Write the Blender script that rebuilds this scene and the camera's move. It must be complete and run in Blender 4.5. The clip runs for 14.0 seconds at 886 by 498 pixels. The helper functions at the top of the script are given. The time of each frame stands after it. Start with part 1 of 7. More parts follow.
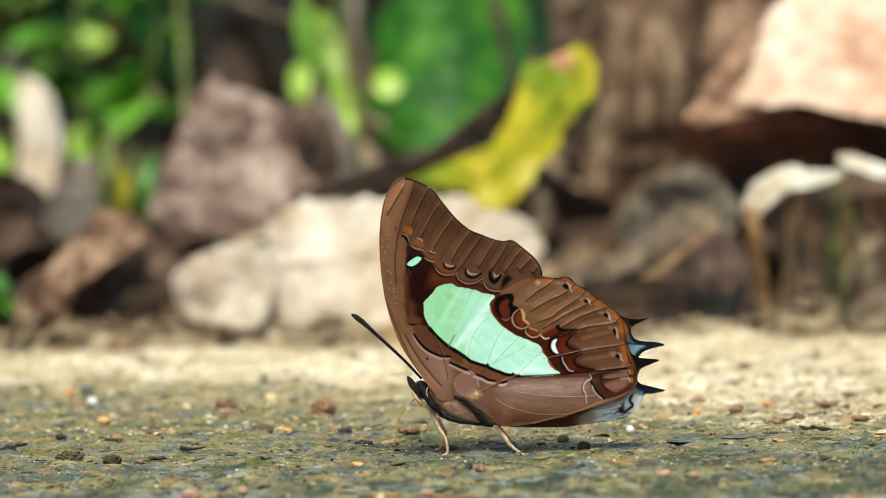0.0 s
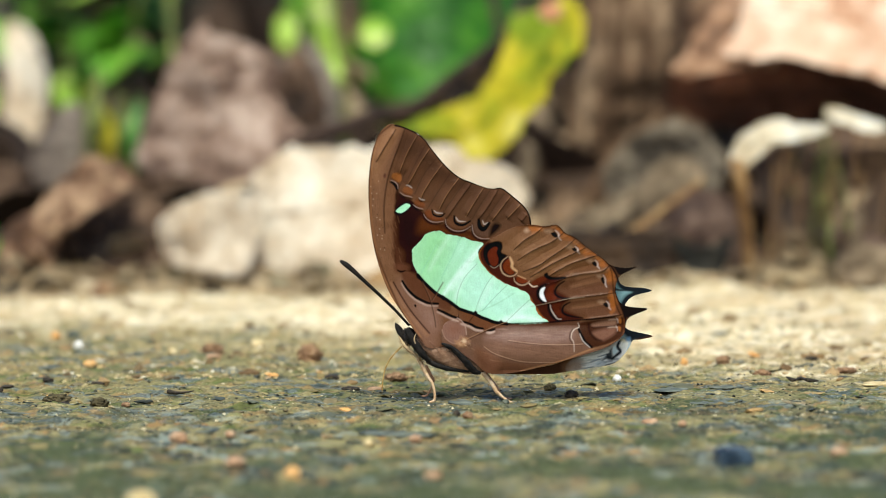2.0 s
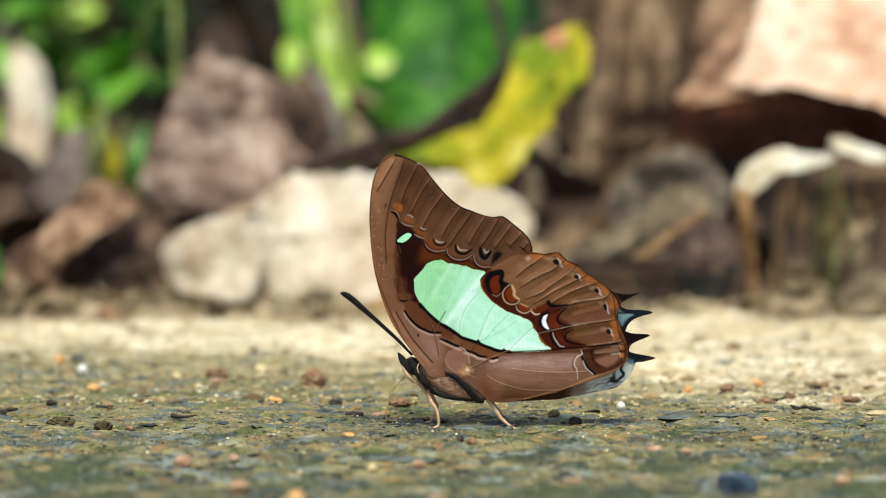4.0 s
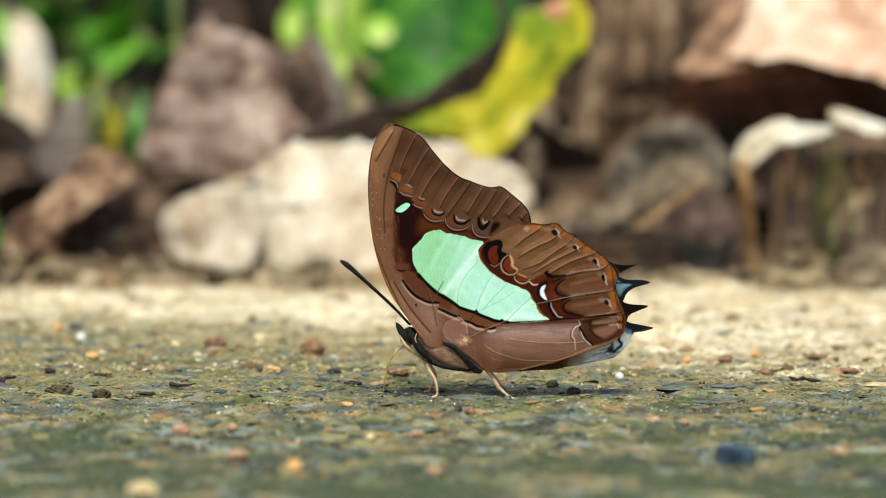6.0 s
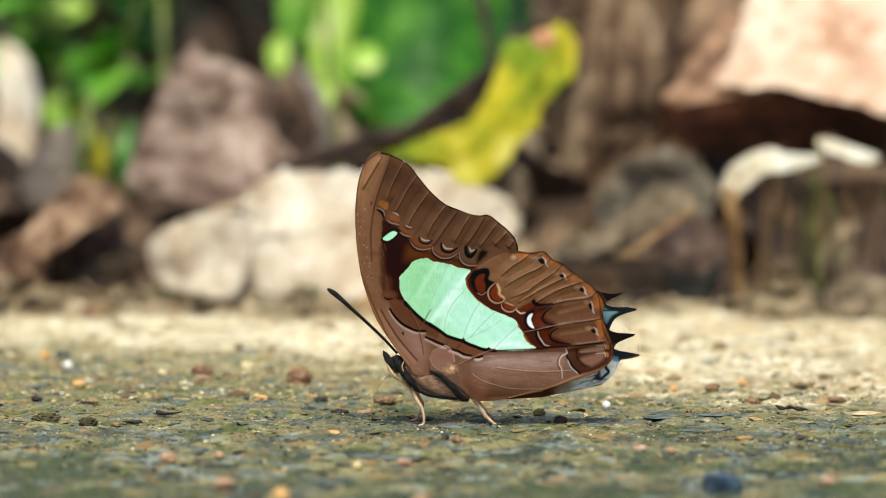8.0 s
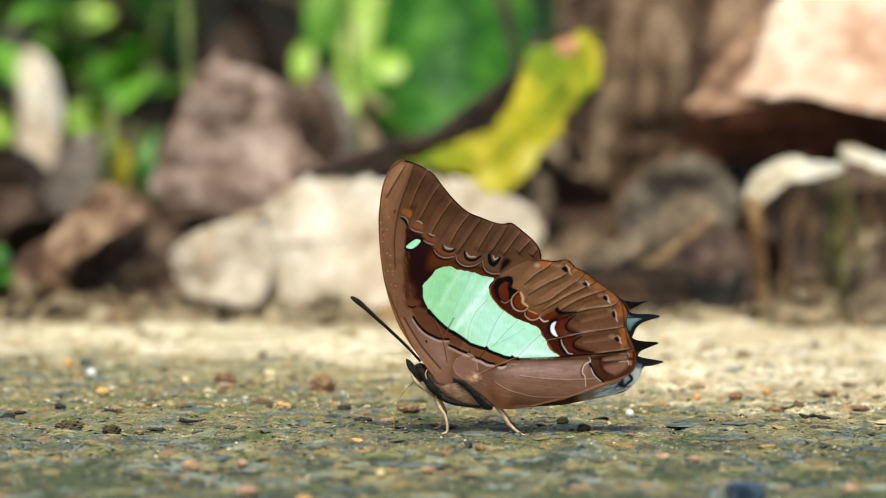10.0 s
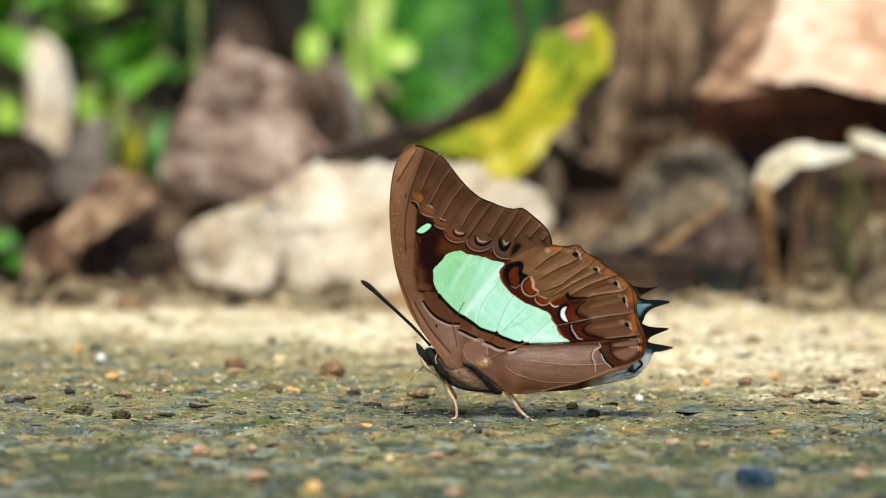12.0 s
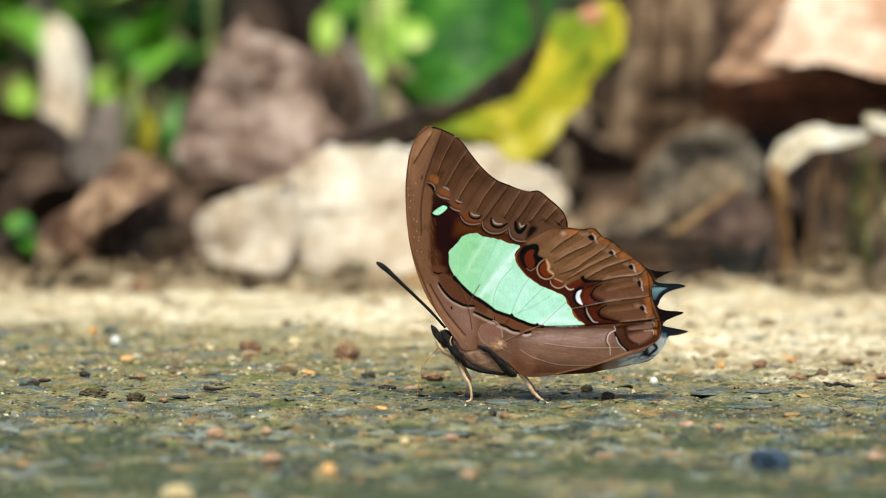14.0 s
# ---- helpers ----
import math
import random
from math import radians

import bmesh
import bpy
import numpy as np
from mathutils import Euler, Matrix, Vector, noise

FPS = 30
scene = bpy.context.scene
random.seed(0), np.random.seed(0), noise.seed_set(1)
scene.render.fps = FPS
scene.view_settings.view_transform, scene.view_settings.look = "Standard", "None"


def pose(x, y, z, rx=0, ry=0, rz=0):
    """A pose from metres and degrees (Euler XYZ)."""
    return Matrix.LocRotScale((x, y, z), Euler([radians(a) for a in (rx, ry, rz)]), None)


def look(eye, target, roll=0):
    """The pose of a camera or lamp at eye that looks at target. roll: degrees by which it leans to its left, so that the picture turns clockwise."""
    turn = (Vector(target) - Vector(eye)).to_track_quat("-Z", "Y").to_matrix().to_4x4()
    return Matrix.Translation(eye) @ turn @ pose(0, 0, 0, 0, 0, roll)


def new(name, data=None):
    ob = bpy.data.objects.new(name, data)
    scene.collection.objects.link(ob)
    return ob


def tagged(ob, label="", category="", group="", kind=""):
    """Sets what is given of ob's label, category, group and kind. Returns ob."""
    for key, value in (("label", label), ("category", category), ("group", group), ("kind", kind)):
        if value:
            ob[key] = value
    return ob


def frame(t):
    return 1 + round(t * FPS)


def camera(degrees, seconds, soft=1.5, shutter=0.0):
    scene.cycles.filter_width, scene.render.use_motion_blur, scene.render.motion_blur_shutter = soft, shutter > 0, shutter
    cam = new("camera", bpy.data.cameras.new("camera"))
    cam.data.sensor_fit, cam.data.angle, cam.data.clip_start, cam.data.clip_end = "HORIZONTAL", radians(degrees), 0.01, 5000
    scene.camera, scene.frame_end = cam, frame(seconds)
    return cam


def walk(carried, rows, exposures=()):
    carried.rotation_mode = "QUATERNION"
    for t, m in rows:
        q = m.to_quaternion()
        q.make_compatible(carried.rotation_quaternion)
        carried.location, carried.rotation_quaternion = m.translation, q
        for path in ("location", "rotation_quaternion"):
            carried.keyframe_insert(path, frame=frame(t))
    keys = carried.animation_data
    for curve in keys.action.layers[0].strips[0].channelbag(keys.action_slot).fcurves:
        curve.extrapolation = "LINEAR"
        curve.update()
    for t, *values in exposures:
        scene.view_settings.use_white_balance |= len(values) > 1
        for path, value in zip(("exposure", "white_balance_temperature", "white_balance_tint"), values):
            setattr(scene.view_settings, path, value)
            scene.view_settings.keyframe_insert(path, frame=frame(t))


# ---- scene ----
# ---------------------------------------------------------------- camera
cam = camera(7.043, 14.0, soft=0.6)
cam.data.dof.use_dof = True
cam.data.dof.focus_distance = 1.308
cam.data.dof.aperture_fstop = 16.5
cam.data.dof.aperture_blades = 0
EYE = Vector((0.0, -1.2929, 0.1359))


def aim(yaw, pitch, roll, dx=0.0, dz=0.0):
    """A hand-held camera pose near EYE, from its turn, tilt and roll in degrees."""
    m = Matrix.Translation(EYE + Vector((dx, 0, dz)))
    return m @ Matrix.Rotation(radians(yaw), 4, "Z") @ Matrix.Rotation(radians(90 + pitch), 4, "X") @ Matrix.Rotation(radians(roll), 4, "Z")


walk(cam, [
    (0, aim(0.533, -4.549, -1.483, 0.0050, 0.0040)),
    (0.5, aim(0.255, -4.776, -1.317, 0.0026, 0.0032)),
    (1, aim(0.195, -4.919, -1.209, 0.0013, 0.0022)),
    (1.5, aim(0.300, -4.955, -0.984, 0.0011, 0.0016)),
    (2, aim(0.288, -4.855, -0.792, 0.0012, 0.0013)),
    (2.5, aim(0.218, -4.702, -0.617, 0.0010, 0.0008)),
    (3, aim(0.157, -4.595, -0.556, 0.0006, 0.0004)),
    (3.2, aim(0.186, -4.577, -0.530, 0.0005, 0.0003)),
    (5.3, aim(0.285, -4.757, -0.260, 0.0000, 0.0000)),
    (5.5, aim(0.279, -4.797, -0.249, 0.0000, 0.0000)),
    (6, aim(0.267, -4.834, -0.108, 0.0000, 0.0000)),
    (6.5, aim(0.257, -4.832, -0.140, 0.0000, 0.0000)),
    (7, aim(0.231, -4.799, -0.100, 0.0000, 0.0000)),
    (7.5, aim(0.197, -4.710, -0.078, 0.0000, 0.0000)),
    (8, aim(0.163, -4.608, -0.045, 0.0000, 0.0000)),
    (8.2, aim(0.140, -4.572, -0.040, 0.0000, 0.0000)),
    (10.3, aim(0.373, -4.544, 0.010, 0.0000, 0.0000)),
    (10.5, aim(0.378, -4.564, 0.012, 0.0000, 0.0000)),
    (11, aim(0.384, -4.601, 0.018, 0.0000, 0.0000)),
    (11.5, aim(0.400, -4.641, 0.019, 0.0000, 0.0000)),
    (12, aim(0.427, -4.661, 0.022, 0.0000, 0.0000)),
    (12.5, aim(0.457, -4.692, 0.000, 0.0000, 0.0000)),
    (13, aim(0.486, -4.715, 0.012, 0.0000, 0.0000)),
    (13.5, aim(0.508, -4.763, 0.035, 0.0000, 0.0000)),
    (14, aim(0.544, -4.799, 0.013, 0.0000, 0.0000)),
])

# ---------------------------------------------------------------- light
SUN_ELEV, SUN_AZ = 60.0, 184.0   # azimuth, clockwise from +y: high, behind the camera
world = bpy.data.worlds.new("sky")
scene.world = world
world.use_nodes = True
wn = world.node_tree.nodes
sky = wn.new("ShaderNodeTexSky")
sky.sky_type, sky.sun_disc = "NISHITA", False
sky.sun_elevation, sky.sun_rotation = radians(SUN_ELEV), radians(SUN_AZ)
sky.air_density, sky.dust_density = 1.0, 2.0
wn["Background"].inputs["Strength"].default_value = 0.15
world.node_tree.links.new(sky.outputs["Color"], wn["Background"].inputs["Color"])
sun = new("sun", bpy.data.lights.new("sun", "SUN"))
sun.data.energy, sun.data.angle, sun.data.color = 4.3, radians(26.0), (0.975, 1.0, 0.85)
a, h = radians(SUN_AZ), radians(SUN_ELEV)
sun_dir = Vector((math.sin(a) * math.cos(h), math.cos(a) * math.cos(h), math.sin(h)))
sun.matrix_world = look(sun_dir * 5, (0, 0, 0))
scene.view_settings.exposure = -0.05


# ---------------------------------------------------------------- materials
def lin(r, g, b):
    return tuple(((c / 255 + 0.055) / 1.055) ** 2.4 if c > 10 else c / 255 / 12.92 for c in (r, g, b))


class Nodes:
    """Short hand for building one node material."""

    def __init__(self, name):
        self.mat = bpy.data.materials.new(name)
        self.mat.use_nodes = True
        self.t = self.mat.node_tree
        self.bsdf = self.t.nodes["Principled BSDF"]
        self.out = self.t.nodes["Material Output"]
        self.co = self.add("ShaderNodeTexCoord").outputs["Object"]

    def add(self, kind, **props):
        n = self.t.nodes.new(kind)
        for key, value in props.items():
            if key == "op":
                n.operation = value
            elif key == "blend":
                n.data_type, n.blend_type = "RGBA", value
            elif key == "attribute":
                n.attribute_name = value
        return n

    def link(self, a, b):
        self.t.links.new(a, b)

    def noise(self, scale, detail=4.0, rough=0.55, stretch=None, seed=0.0):
        n = self.add("ShaderNodeTexNoise")
        n.inputs["Scale"].default_value, n.inputs["Detail"].default_value, n.inputs["Roughness"].default_value = scale, detail, rough
        m = self.add("ShaderNodeMapping")
        m.inputs["Location"].default_value = (seed, seed * 0.7, seed * 1.3)
        if stretch:
            m.inputs["Scale"].default_value = stretch
        self.link(self.co, m.inputs["Vector"])
        self.link(m.outputs[0], n.inputs["Vector"])
        return n.outputs["Fac"]

    def ramp(self, fac, stops):
        r = self.add("ShaderNodeValToRGB")
        els = r.color_ramp.elements
        while len(els) < len(stops):
            els.new(0.5)
        for el, (p, c) in zip(els, stops):
            el.position, el.color = p, (*c, 1)
        self.link(fac, r.inputs["Fac"])
        return r.outputs["Color"]

    def remap(self, v, a, b, c=0.0, d=1.0):
        n = self.add("ShaderNodeMapRange")
        for key, x in zip(("From Min", "From Max", "To Min", "To Max"), (a, b, c, d)):
            n.inputs[key].default_value = x
        self.link(v, n.inputs["Value"])
        return n.outputs[0]

    def math(self, op, a, b):
        n = self.add("ShaderNodeMath", op=op)
        for i, x in enumerate((a, b)):
            if isinstance(x, (int, float)):
                n.inputs[i].default_value = x
            else:
                self.link(x, n.inputs[i])
        return n.outputs[0]

    def mix(self, fac, a, b, blend="MIX"):
        n = self.add("ShaderNodeMix", blend=blend)
        for i, x in ((0, fac), (6, a), (7, b)):
            if isinstance(x, (int, float)):
                n.inputs[i].default_value = x
            elif isinstance(x, tuple):
                n.inputs[i].default_value = (*x, 1)
            else:
                self.link(x, n.inputs[i])
        return n.outputs[2]

    def bump(self, height, distance, strength=0.6):
        n = self.add("ShaderNodeBump")
        n.inputs["Distance"].default_value, n.inputs["Strength"].default_value = distance, strength
        self.link(height, n.inputs["Height"])
        self.link(n.outputs[0], self.bsdf.inputs["Normal"])
        return n.outputs[0]

    def done(self, color, rough=0.7, thin=0.0, spec=0.4):
        """Sets colour and roughness; thin: how much light passes through, as in a leaf."""
        if isinstance(color, tuple):
            self.bsdf.inputs["Base Color"].default_value = (*color, 1)
        else:
            self.link(color, self.bsdf.inputs["Base Color"])
        if isinstance(rough, (int, float)):
            self.bsdf.inputs["Roughness"].default_value = rough
        else:
            self.link(rough, self.bsdf.inputs["Roughness"])
        self.bsdf.inputs["Specular IOR Level"].default_value = spec
        if thin:
            tr, mx = self.add("ShaderNodeBsdfTranslucent"), self.add("ShaderNodeMixShader")
            if isinstance(color, tuple):
                tr.inputs["Color"].default_value = (*color, 1)
            else:
                self.link(color, tr.inputs["Color"])
            mx.inputs[0].default_value = thin
            self.link(self.bsdf.outputs[0], mx.inputs[1])
            self.link(tr.outputs[0], mx.inputs[2])
            self.link(mx.outputs[0], self.out.inputs["Surface"])
        return self.mat


def mottled(name, dark, mid, light, scale=300.0, rough=0.75, thin=0.0, relief=0.0004, seed=0.0, spec=0.3, stretch=None):
    """A natural surface: three tones mixed by broad blotches and fine grain, with relief of both."""
    n = Nodes(name)
    big, fine = n.noise(scale, 5, 0.6, stretch, seed), n.noise(scale * 7, 3, 0.6, stretch, seed + 3)
    c = n.ramp(big, [(0.3, dark), (0.5, mid), (0.7, light)])
    g = n.ramp(fine, [(0.3, (0.62, 0.6, 0.58)), (0.7, (1.15, 1.15, 1.15))])
    n.bump(n.math("ADD", big, n.math("MULTIPLY", fine, 0.35)), relief)
    return n.done(n.mix(1.0, c, g, "MULTIPLY"), n.remap(fine, 0.3, 0.7, rough - 0.12, min(1, rough + 0.12)), thin, spec=spec)


def leaf_matter(name, dark, mid, light, thin=0.25, rough=0.6, scale=60.0, seed=0.0, relief=0.0006, spec=0.3):
    """A leaf surface: broad patches and smaller dapples, pale or dark, for mottling and painted sun flecks, over a fine
    grain.
    """
    n = Nodes(name)
    big, dapple, fine = n.noise(scale, 4, 0.6, None, seed), n.noise(scale * 3.2, 4, 0.65, None, seed + 5), n.noise(scale * 12, 3, 0.6, None, seed + 3)
    # dapples add the contrast of sun flecks to the leaf's own mottling
    c = n.ramp(n.math("ADD", n.math("MULTIPLY", big, 0.55), n.math("MULTIPLY", dapple, 0.45)), [(0.4, dark), (0.5, mid), (0.6, light)])
    g = n.ramp(fine, [(0.3, (0.7, 0.69, 0.67)), (0.7, (1.15, 1.15, 1.15))])
    n.bump(n.math("ADD", dapple, n.math("MULTIPLY", fine, 0.3)), relief * 1.5)
    return n.done(n.mix(1.0, c, g, "MULTIPLY"), n.remap(fine, 0.3, 0.7, rough - 0.12, min(1, rough + 0.12)), thin, spec=spec)


def wing_matter(name, rough=0.32):
    """Scaled wing membrane: the pigment is stored with the wing; fine rows of scales give grain and relief. Pale scales shine, black ones do not."""
    n = Nodes(name)
    pig = n.add("ShaderNodeAttribute", attribute="pigment").outputs["Color"]
    grain = n.noise(5200, 2, 0.6)
    rows = n.noise(900, 3, 0.65, (2.2, 1.0, 0.7), 2.0)
    c = n.mix(1.0, pig, n.ramp(grain, [(0.3, (0.93, 0.93, 0.93)), (0.7, (1.06, 1.06, 1.06))]), "MULTIPLY")
    c = n.mix(1.0, c, n.ramp(rows, [(0.3, (0.97, 0.97, 0.97)), (0.7, (1.03, 1.03, 1.03))]), "MULTIPLY")
    n.bump(n.math("ADD", grain, n.math("MULTIPLY", rows, 1.5)), 0.00008, 0.5)
    grey = n.add("ShaderNodeRGBToBW")
    n.link(pig, grey.inputs[0])
    mat = n.done(c, n.remap(grain, 0.3, 0.7, rough - 0.08, rough + 0.1), 0.04)
    n.link(n.remap(grey.outputs[0], 0.01, 0.22, 0.02, 0.42), n.bsdf.inputs["Specular IOR Level"])
    return mat


M = {
    "wing": wing_matter("wing_scales"),
    "black": mottled("black_scales", lin(8, 7, 8), lin(20, 16, 14), lin(46, 38, 33), 900, 0.8, 0, 0.0001, 1),
    "body": mottled("body_hair", lin(128, 94, 74), lin(168, 128, 102), lin(206, 168, 142), 400, 0.55, 0, 0.0001, 3, 0.3, (1, 4, 3)),
    "vein": mottled("wing_vein", lin(40, 25, 17), lin(62, 40, 28), lin(92, 62, 44), 900, 0.5, 0, 0.00005, 4),
    "pale": mottled("pale_leg", lin(190, 150, 112), lin(222, 186, 148), lin(240, 212, 180), 900, 0.5, 0.1, 0.00008, 5),
    "straw": mottled("proboscis_skin", lin(150, 112, 50), lin(186, 146, 78), lin(210, 176, 110), 900, 0.45, 0.1, 0.00005, 6),
    "eye": mottled("eye_skin", lin(12, 8, 6), lin(22, 14, 10), lin(40, 26, 18), 1200, 0.5, 0, 0.00003, 7, 0.5),
    "cream": mottled("cream_scales", lin(170, 140, 104), lin(206, 176, 136), lin(232, 210, 178), 900, 0.7, 0, 0.0001, 8),
}


# ---------------------------------------------------------------- shape helpers
def vnoise(x, y, seed=0):
    """Smooth value noise in about -1..1 over two arrays."""
    xi, yi = np.floor(x).astype(np.int64), np.floor(y).astype(np.int64)
    xf, yf = x - xi, y - yi
    u, v = xf * xf * (3 - 2 * xf), yf * yf * (3 - 2 * yf)

    def corner(a, b):
        k = (a * 374761393 + b * 668265263 + seed * 1442695) & 0xFFFFFFFF
        k = ((k ^ (k >> 13)) * 1274126177) & 0xFFFFFFFF
        return ((k ^ (k >> 16)) & 0xFFFF) / 32767.5 - 1

    top = corner(xi, yi) * (1 - u) + corner(xi + 1, yi) * u
    low = corner(xi, yi + 1) * (1 - u) + corner(xi + 1, yi + 1) * u
    return top * (1 - v) + low * v


def fractal(x, y, seed=0, octaves=4, gain=0.5):
    total, amp = 0, 1.0
    for k in range(octaves):
        total = total + amp * vnoise(x * 2 ** k, y * 2 ** k, seed + 17 * k)
        amp *= gain
    return total


def spline(points, closed=False, per=12):
    """A smooth curve through the points."""
    p = np.array(points, float)
    n = len(p)
    out = []
    for i in range(n if closed else n - 1):
        if closed:
            a, b, c, d = (p[(i + k) % n] for k in (-1, 0, 1, 2))
        else:
            a, b, c, d = (p[min(max(i + k, 0), n - 1)] for k in (-1, 0, 1, 2))
        t = np.linspace(0, 1, per, endpoint=False)[:, None]
        out.append(0.5 * (2 * b + (c - a) * t + (2 * a - 5 * b + 4 * c - d) * t ** 2 + (3 * b - a - 3 * c + d) * t ** 3))
    if not closed:
        out.append(p[-1:])
    return np.concatenate(out)


def resample(curve, n, closed=True):
    c = np.vstack([curve, curve[:1]]) if closed else curve
    s = np.concatenate([[0], np.cumsum(np.linalg.norm(np.diff(c, axis=0), axis=1))])
    t = np.linspace(0, s[-1], n, endpoint=not closed)
    return np.stack([np.interp(t, s, c[:, k]) for k in range(c.shape[1])], 1)


def raw_mesh(name, co, faces, mat, smooth=True):
    """A mesh from points and one or more arrays of faces."""
    me = bpy.data.meshes.new(name)
    co = np.asarray(co, np.float32)
    groups = [np.asarray(f, np.int32) for f in (faces if isinstance(faces, tuple) else (faces,))]
    me.vertices.add(len(co))
    me.vertices.foreach_set("co", co.ravel())
    sizes = np.concatenate([np.full(len(g), g.shape[1], np.int32) for g in groups])
    me.loops.add(int(sizes.sum()))
    me.loops.foreach_set("vertex_index", np.concatenate([g.ravel() for g in groups]))
    me.polygons.add(len(sizes))
    me.polygons.foreach_set("loop_start", np.concatenate([[0], np.cumsum(sizes)[:-1]]).astype(np.int32))
    me.polygons.foreach_set("use_smooth", np.full(len(sizes), smooth))
    me.update(calc_edges=True)
    me.materials.append(mat)
    return me


def part(name, mesh, parent, label=""):
    """Links a mesh as one part under a thing or under a part."""
    ob = new(name, mesh)
    ob.parent = parent
    return tagged(ob, label) if label else ob


def tube_mesh(name, points, radii, mat, sides=8, flat=1.0):
    """A rounded tube along 3D points, in metres; flat squeezes it in y."""
    p = np.array(points, float)
    r = np.interp(np.linspace(0, 1, len(p)), np.linspace(0, 1, len(radii)), radii)
    tan = np.gradient(p, axis=0)
    tan /= np.linalg.norm(tan, axis=1)[:, None] + 1e-12
    side = np.cross(tan, np.array([0, 1.0, 0.001]))
    side /= np.linalg.norm(side, axis=1)[:, None] + 1e-12
    up = np.cross(side, tan)
    ang = np.linspace(0, 2 * np.pi, sides, endpoint=False)
    ring = (np.cos(ang)[None, :, None] * side[:, None] + flat * np.sin(ang)[None, :, None] * up[:, None]) * r[:, None, None] + p[:, None]
    co = [*ring.reshape(-1, 3), p[0] - tan[0] * r[0] * 0.6, p[-1] + tan[-1] * r[-1] * 0.6]
    n, f = len(p), []
    for i in range(n - 1):
        for j in range(sides):
            k = (j + 1) % sides
            f.append((i * sides + j, i * sides + k, (i + 1) * sides + k, (i + 1) * sides + j))
    for j in range(sides):
        k = (j + 1) % sides
        f.append((k, j, n * sides, n * sides))
        f.append(((n - 1) * sides + j, (n - 1) * sides + k, n * sides + 1, n * sides + 1))
    me = bpy.data.meshes.new(name)
    me.from_pydata([tuple(c) for c in co], [], [tuple(dict.fromkeys(q)) for q in f])
    me.polygons.foreach_set("use_smooth", [True] * len(me.polygons))
    me.materials.append(mat)
    return me


def blob_mesh(name, size, mat, rough=0.15, freq=1.6, seed=0, level=3, flat=0.0):
    """A lumpy stone or clod with half sizes in metres; flat: share of the underside cut level."""
    bm = bmesh.new()
    bmesh.ops.create_icosphere(bm, subdivisions=level, radius=1)
    for v in bm.verts:
        d = v.co.normalized()
        k = 1 + rough * noise.noise(d * freq + Vector((seed * 7.3, seed * 3.1, seed))) + rough * 0.45 * noise.noise(d * freq * 3 + Vector((seed, seed * 2, 5)))
        v.co = Vector((d.x * size[0], d.y * size[1], d.z * size[2])) * k
        if flat and v.co.z < -size[2] * (1 - flat):
            v.co.z = -size[2] * (1 - flat)
    me = bpy.data.meshes.new(name)
    bm.to_mesh(me)
    bm.free()
    me.polygons.foreach_set("use_smooth", [True] * len(me.polygons))
    me.materials.append(mat)
    return me


def fan(outline, centre, nb, nr):
    """A disc of nr rings from the centre to a closed outline: flat points, quads, and the distance from the rim 0..1."""
    rim = resample(spline(outline, True), nb)
    r = np.linspace(0, 1, nr) ** 0.9
    pts = centre + (rim[None] - centre) * r[:, None, None]
    i = np.arange(nb)
    quads = np.concatenate([np.stack([k * nb + i, k * nb + (i + 1) % nb, (k + 1) * nb + (i + 1) % nb, (k + 1) * nb + i], 1) for k in range(nr - 1)])
    return pts.reshape(-1, 2), quads, np.repeat(r, nb)


def plate(name, flat_pts, depth, quads, nb, thick, mat, step=1):
    """A thin closed plate: flat points (x, z) with a depth y, given a thickness and a rim. The back has every step-th point. Returns it and the back's points."""
    n = len(flat_pts)
    nr = n // nb
    front = np.stack([flat_pts[:, 0], depth - thick / 2, flat_pts[:, 1]], 1)
    ids = (np.arange(0, nr, step)[:, None] * nb + np.arange(0, nb, step)[None]).ravel()
    back = front[ids] + np.array([0, thick, 0])
    mb, mr = nb // step, (nr - 1) // step + 1
    i = np.arange(mb)
    j = (i + 1) % mb
    tail_quads = np.concatenate([np.stack([k * mb + i, (k + 1) * mb + i, (k + 1) * mb + j, k * mb + j], 1) for k in range(mr - 1)]) + n
    top, low = n - nb, n + (mr - 1) * mb
    rim = np.stack([top + i * step] + [top + (i * step + k) % nb for k in range(1, step + 1)] + [low + j, low + i], 1)
    return raw_mesh(name, np.vstack([front, back]), (quads, tail_quads, rim), mat), ids


def seg_distance(p, line):
    """Distance from points to a polyline, and where along it (0..1)."""
    best, where = np.full(len(p), 1e9), np.zeros(len(p))
    m = len(line) - 1
    for k in range(m):
        a, d = line[k], line[k + 1] - line[k]
        t = np.clip(((p - a) @ d) / (d @ d + 1e-12), 0, 1)
        e = np.hypot(*(p - a - t[:, None] * d).T)
        near = e < best
        best[near], where[near] = e[near], (k + t[near]) / m
    return best, where


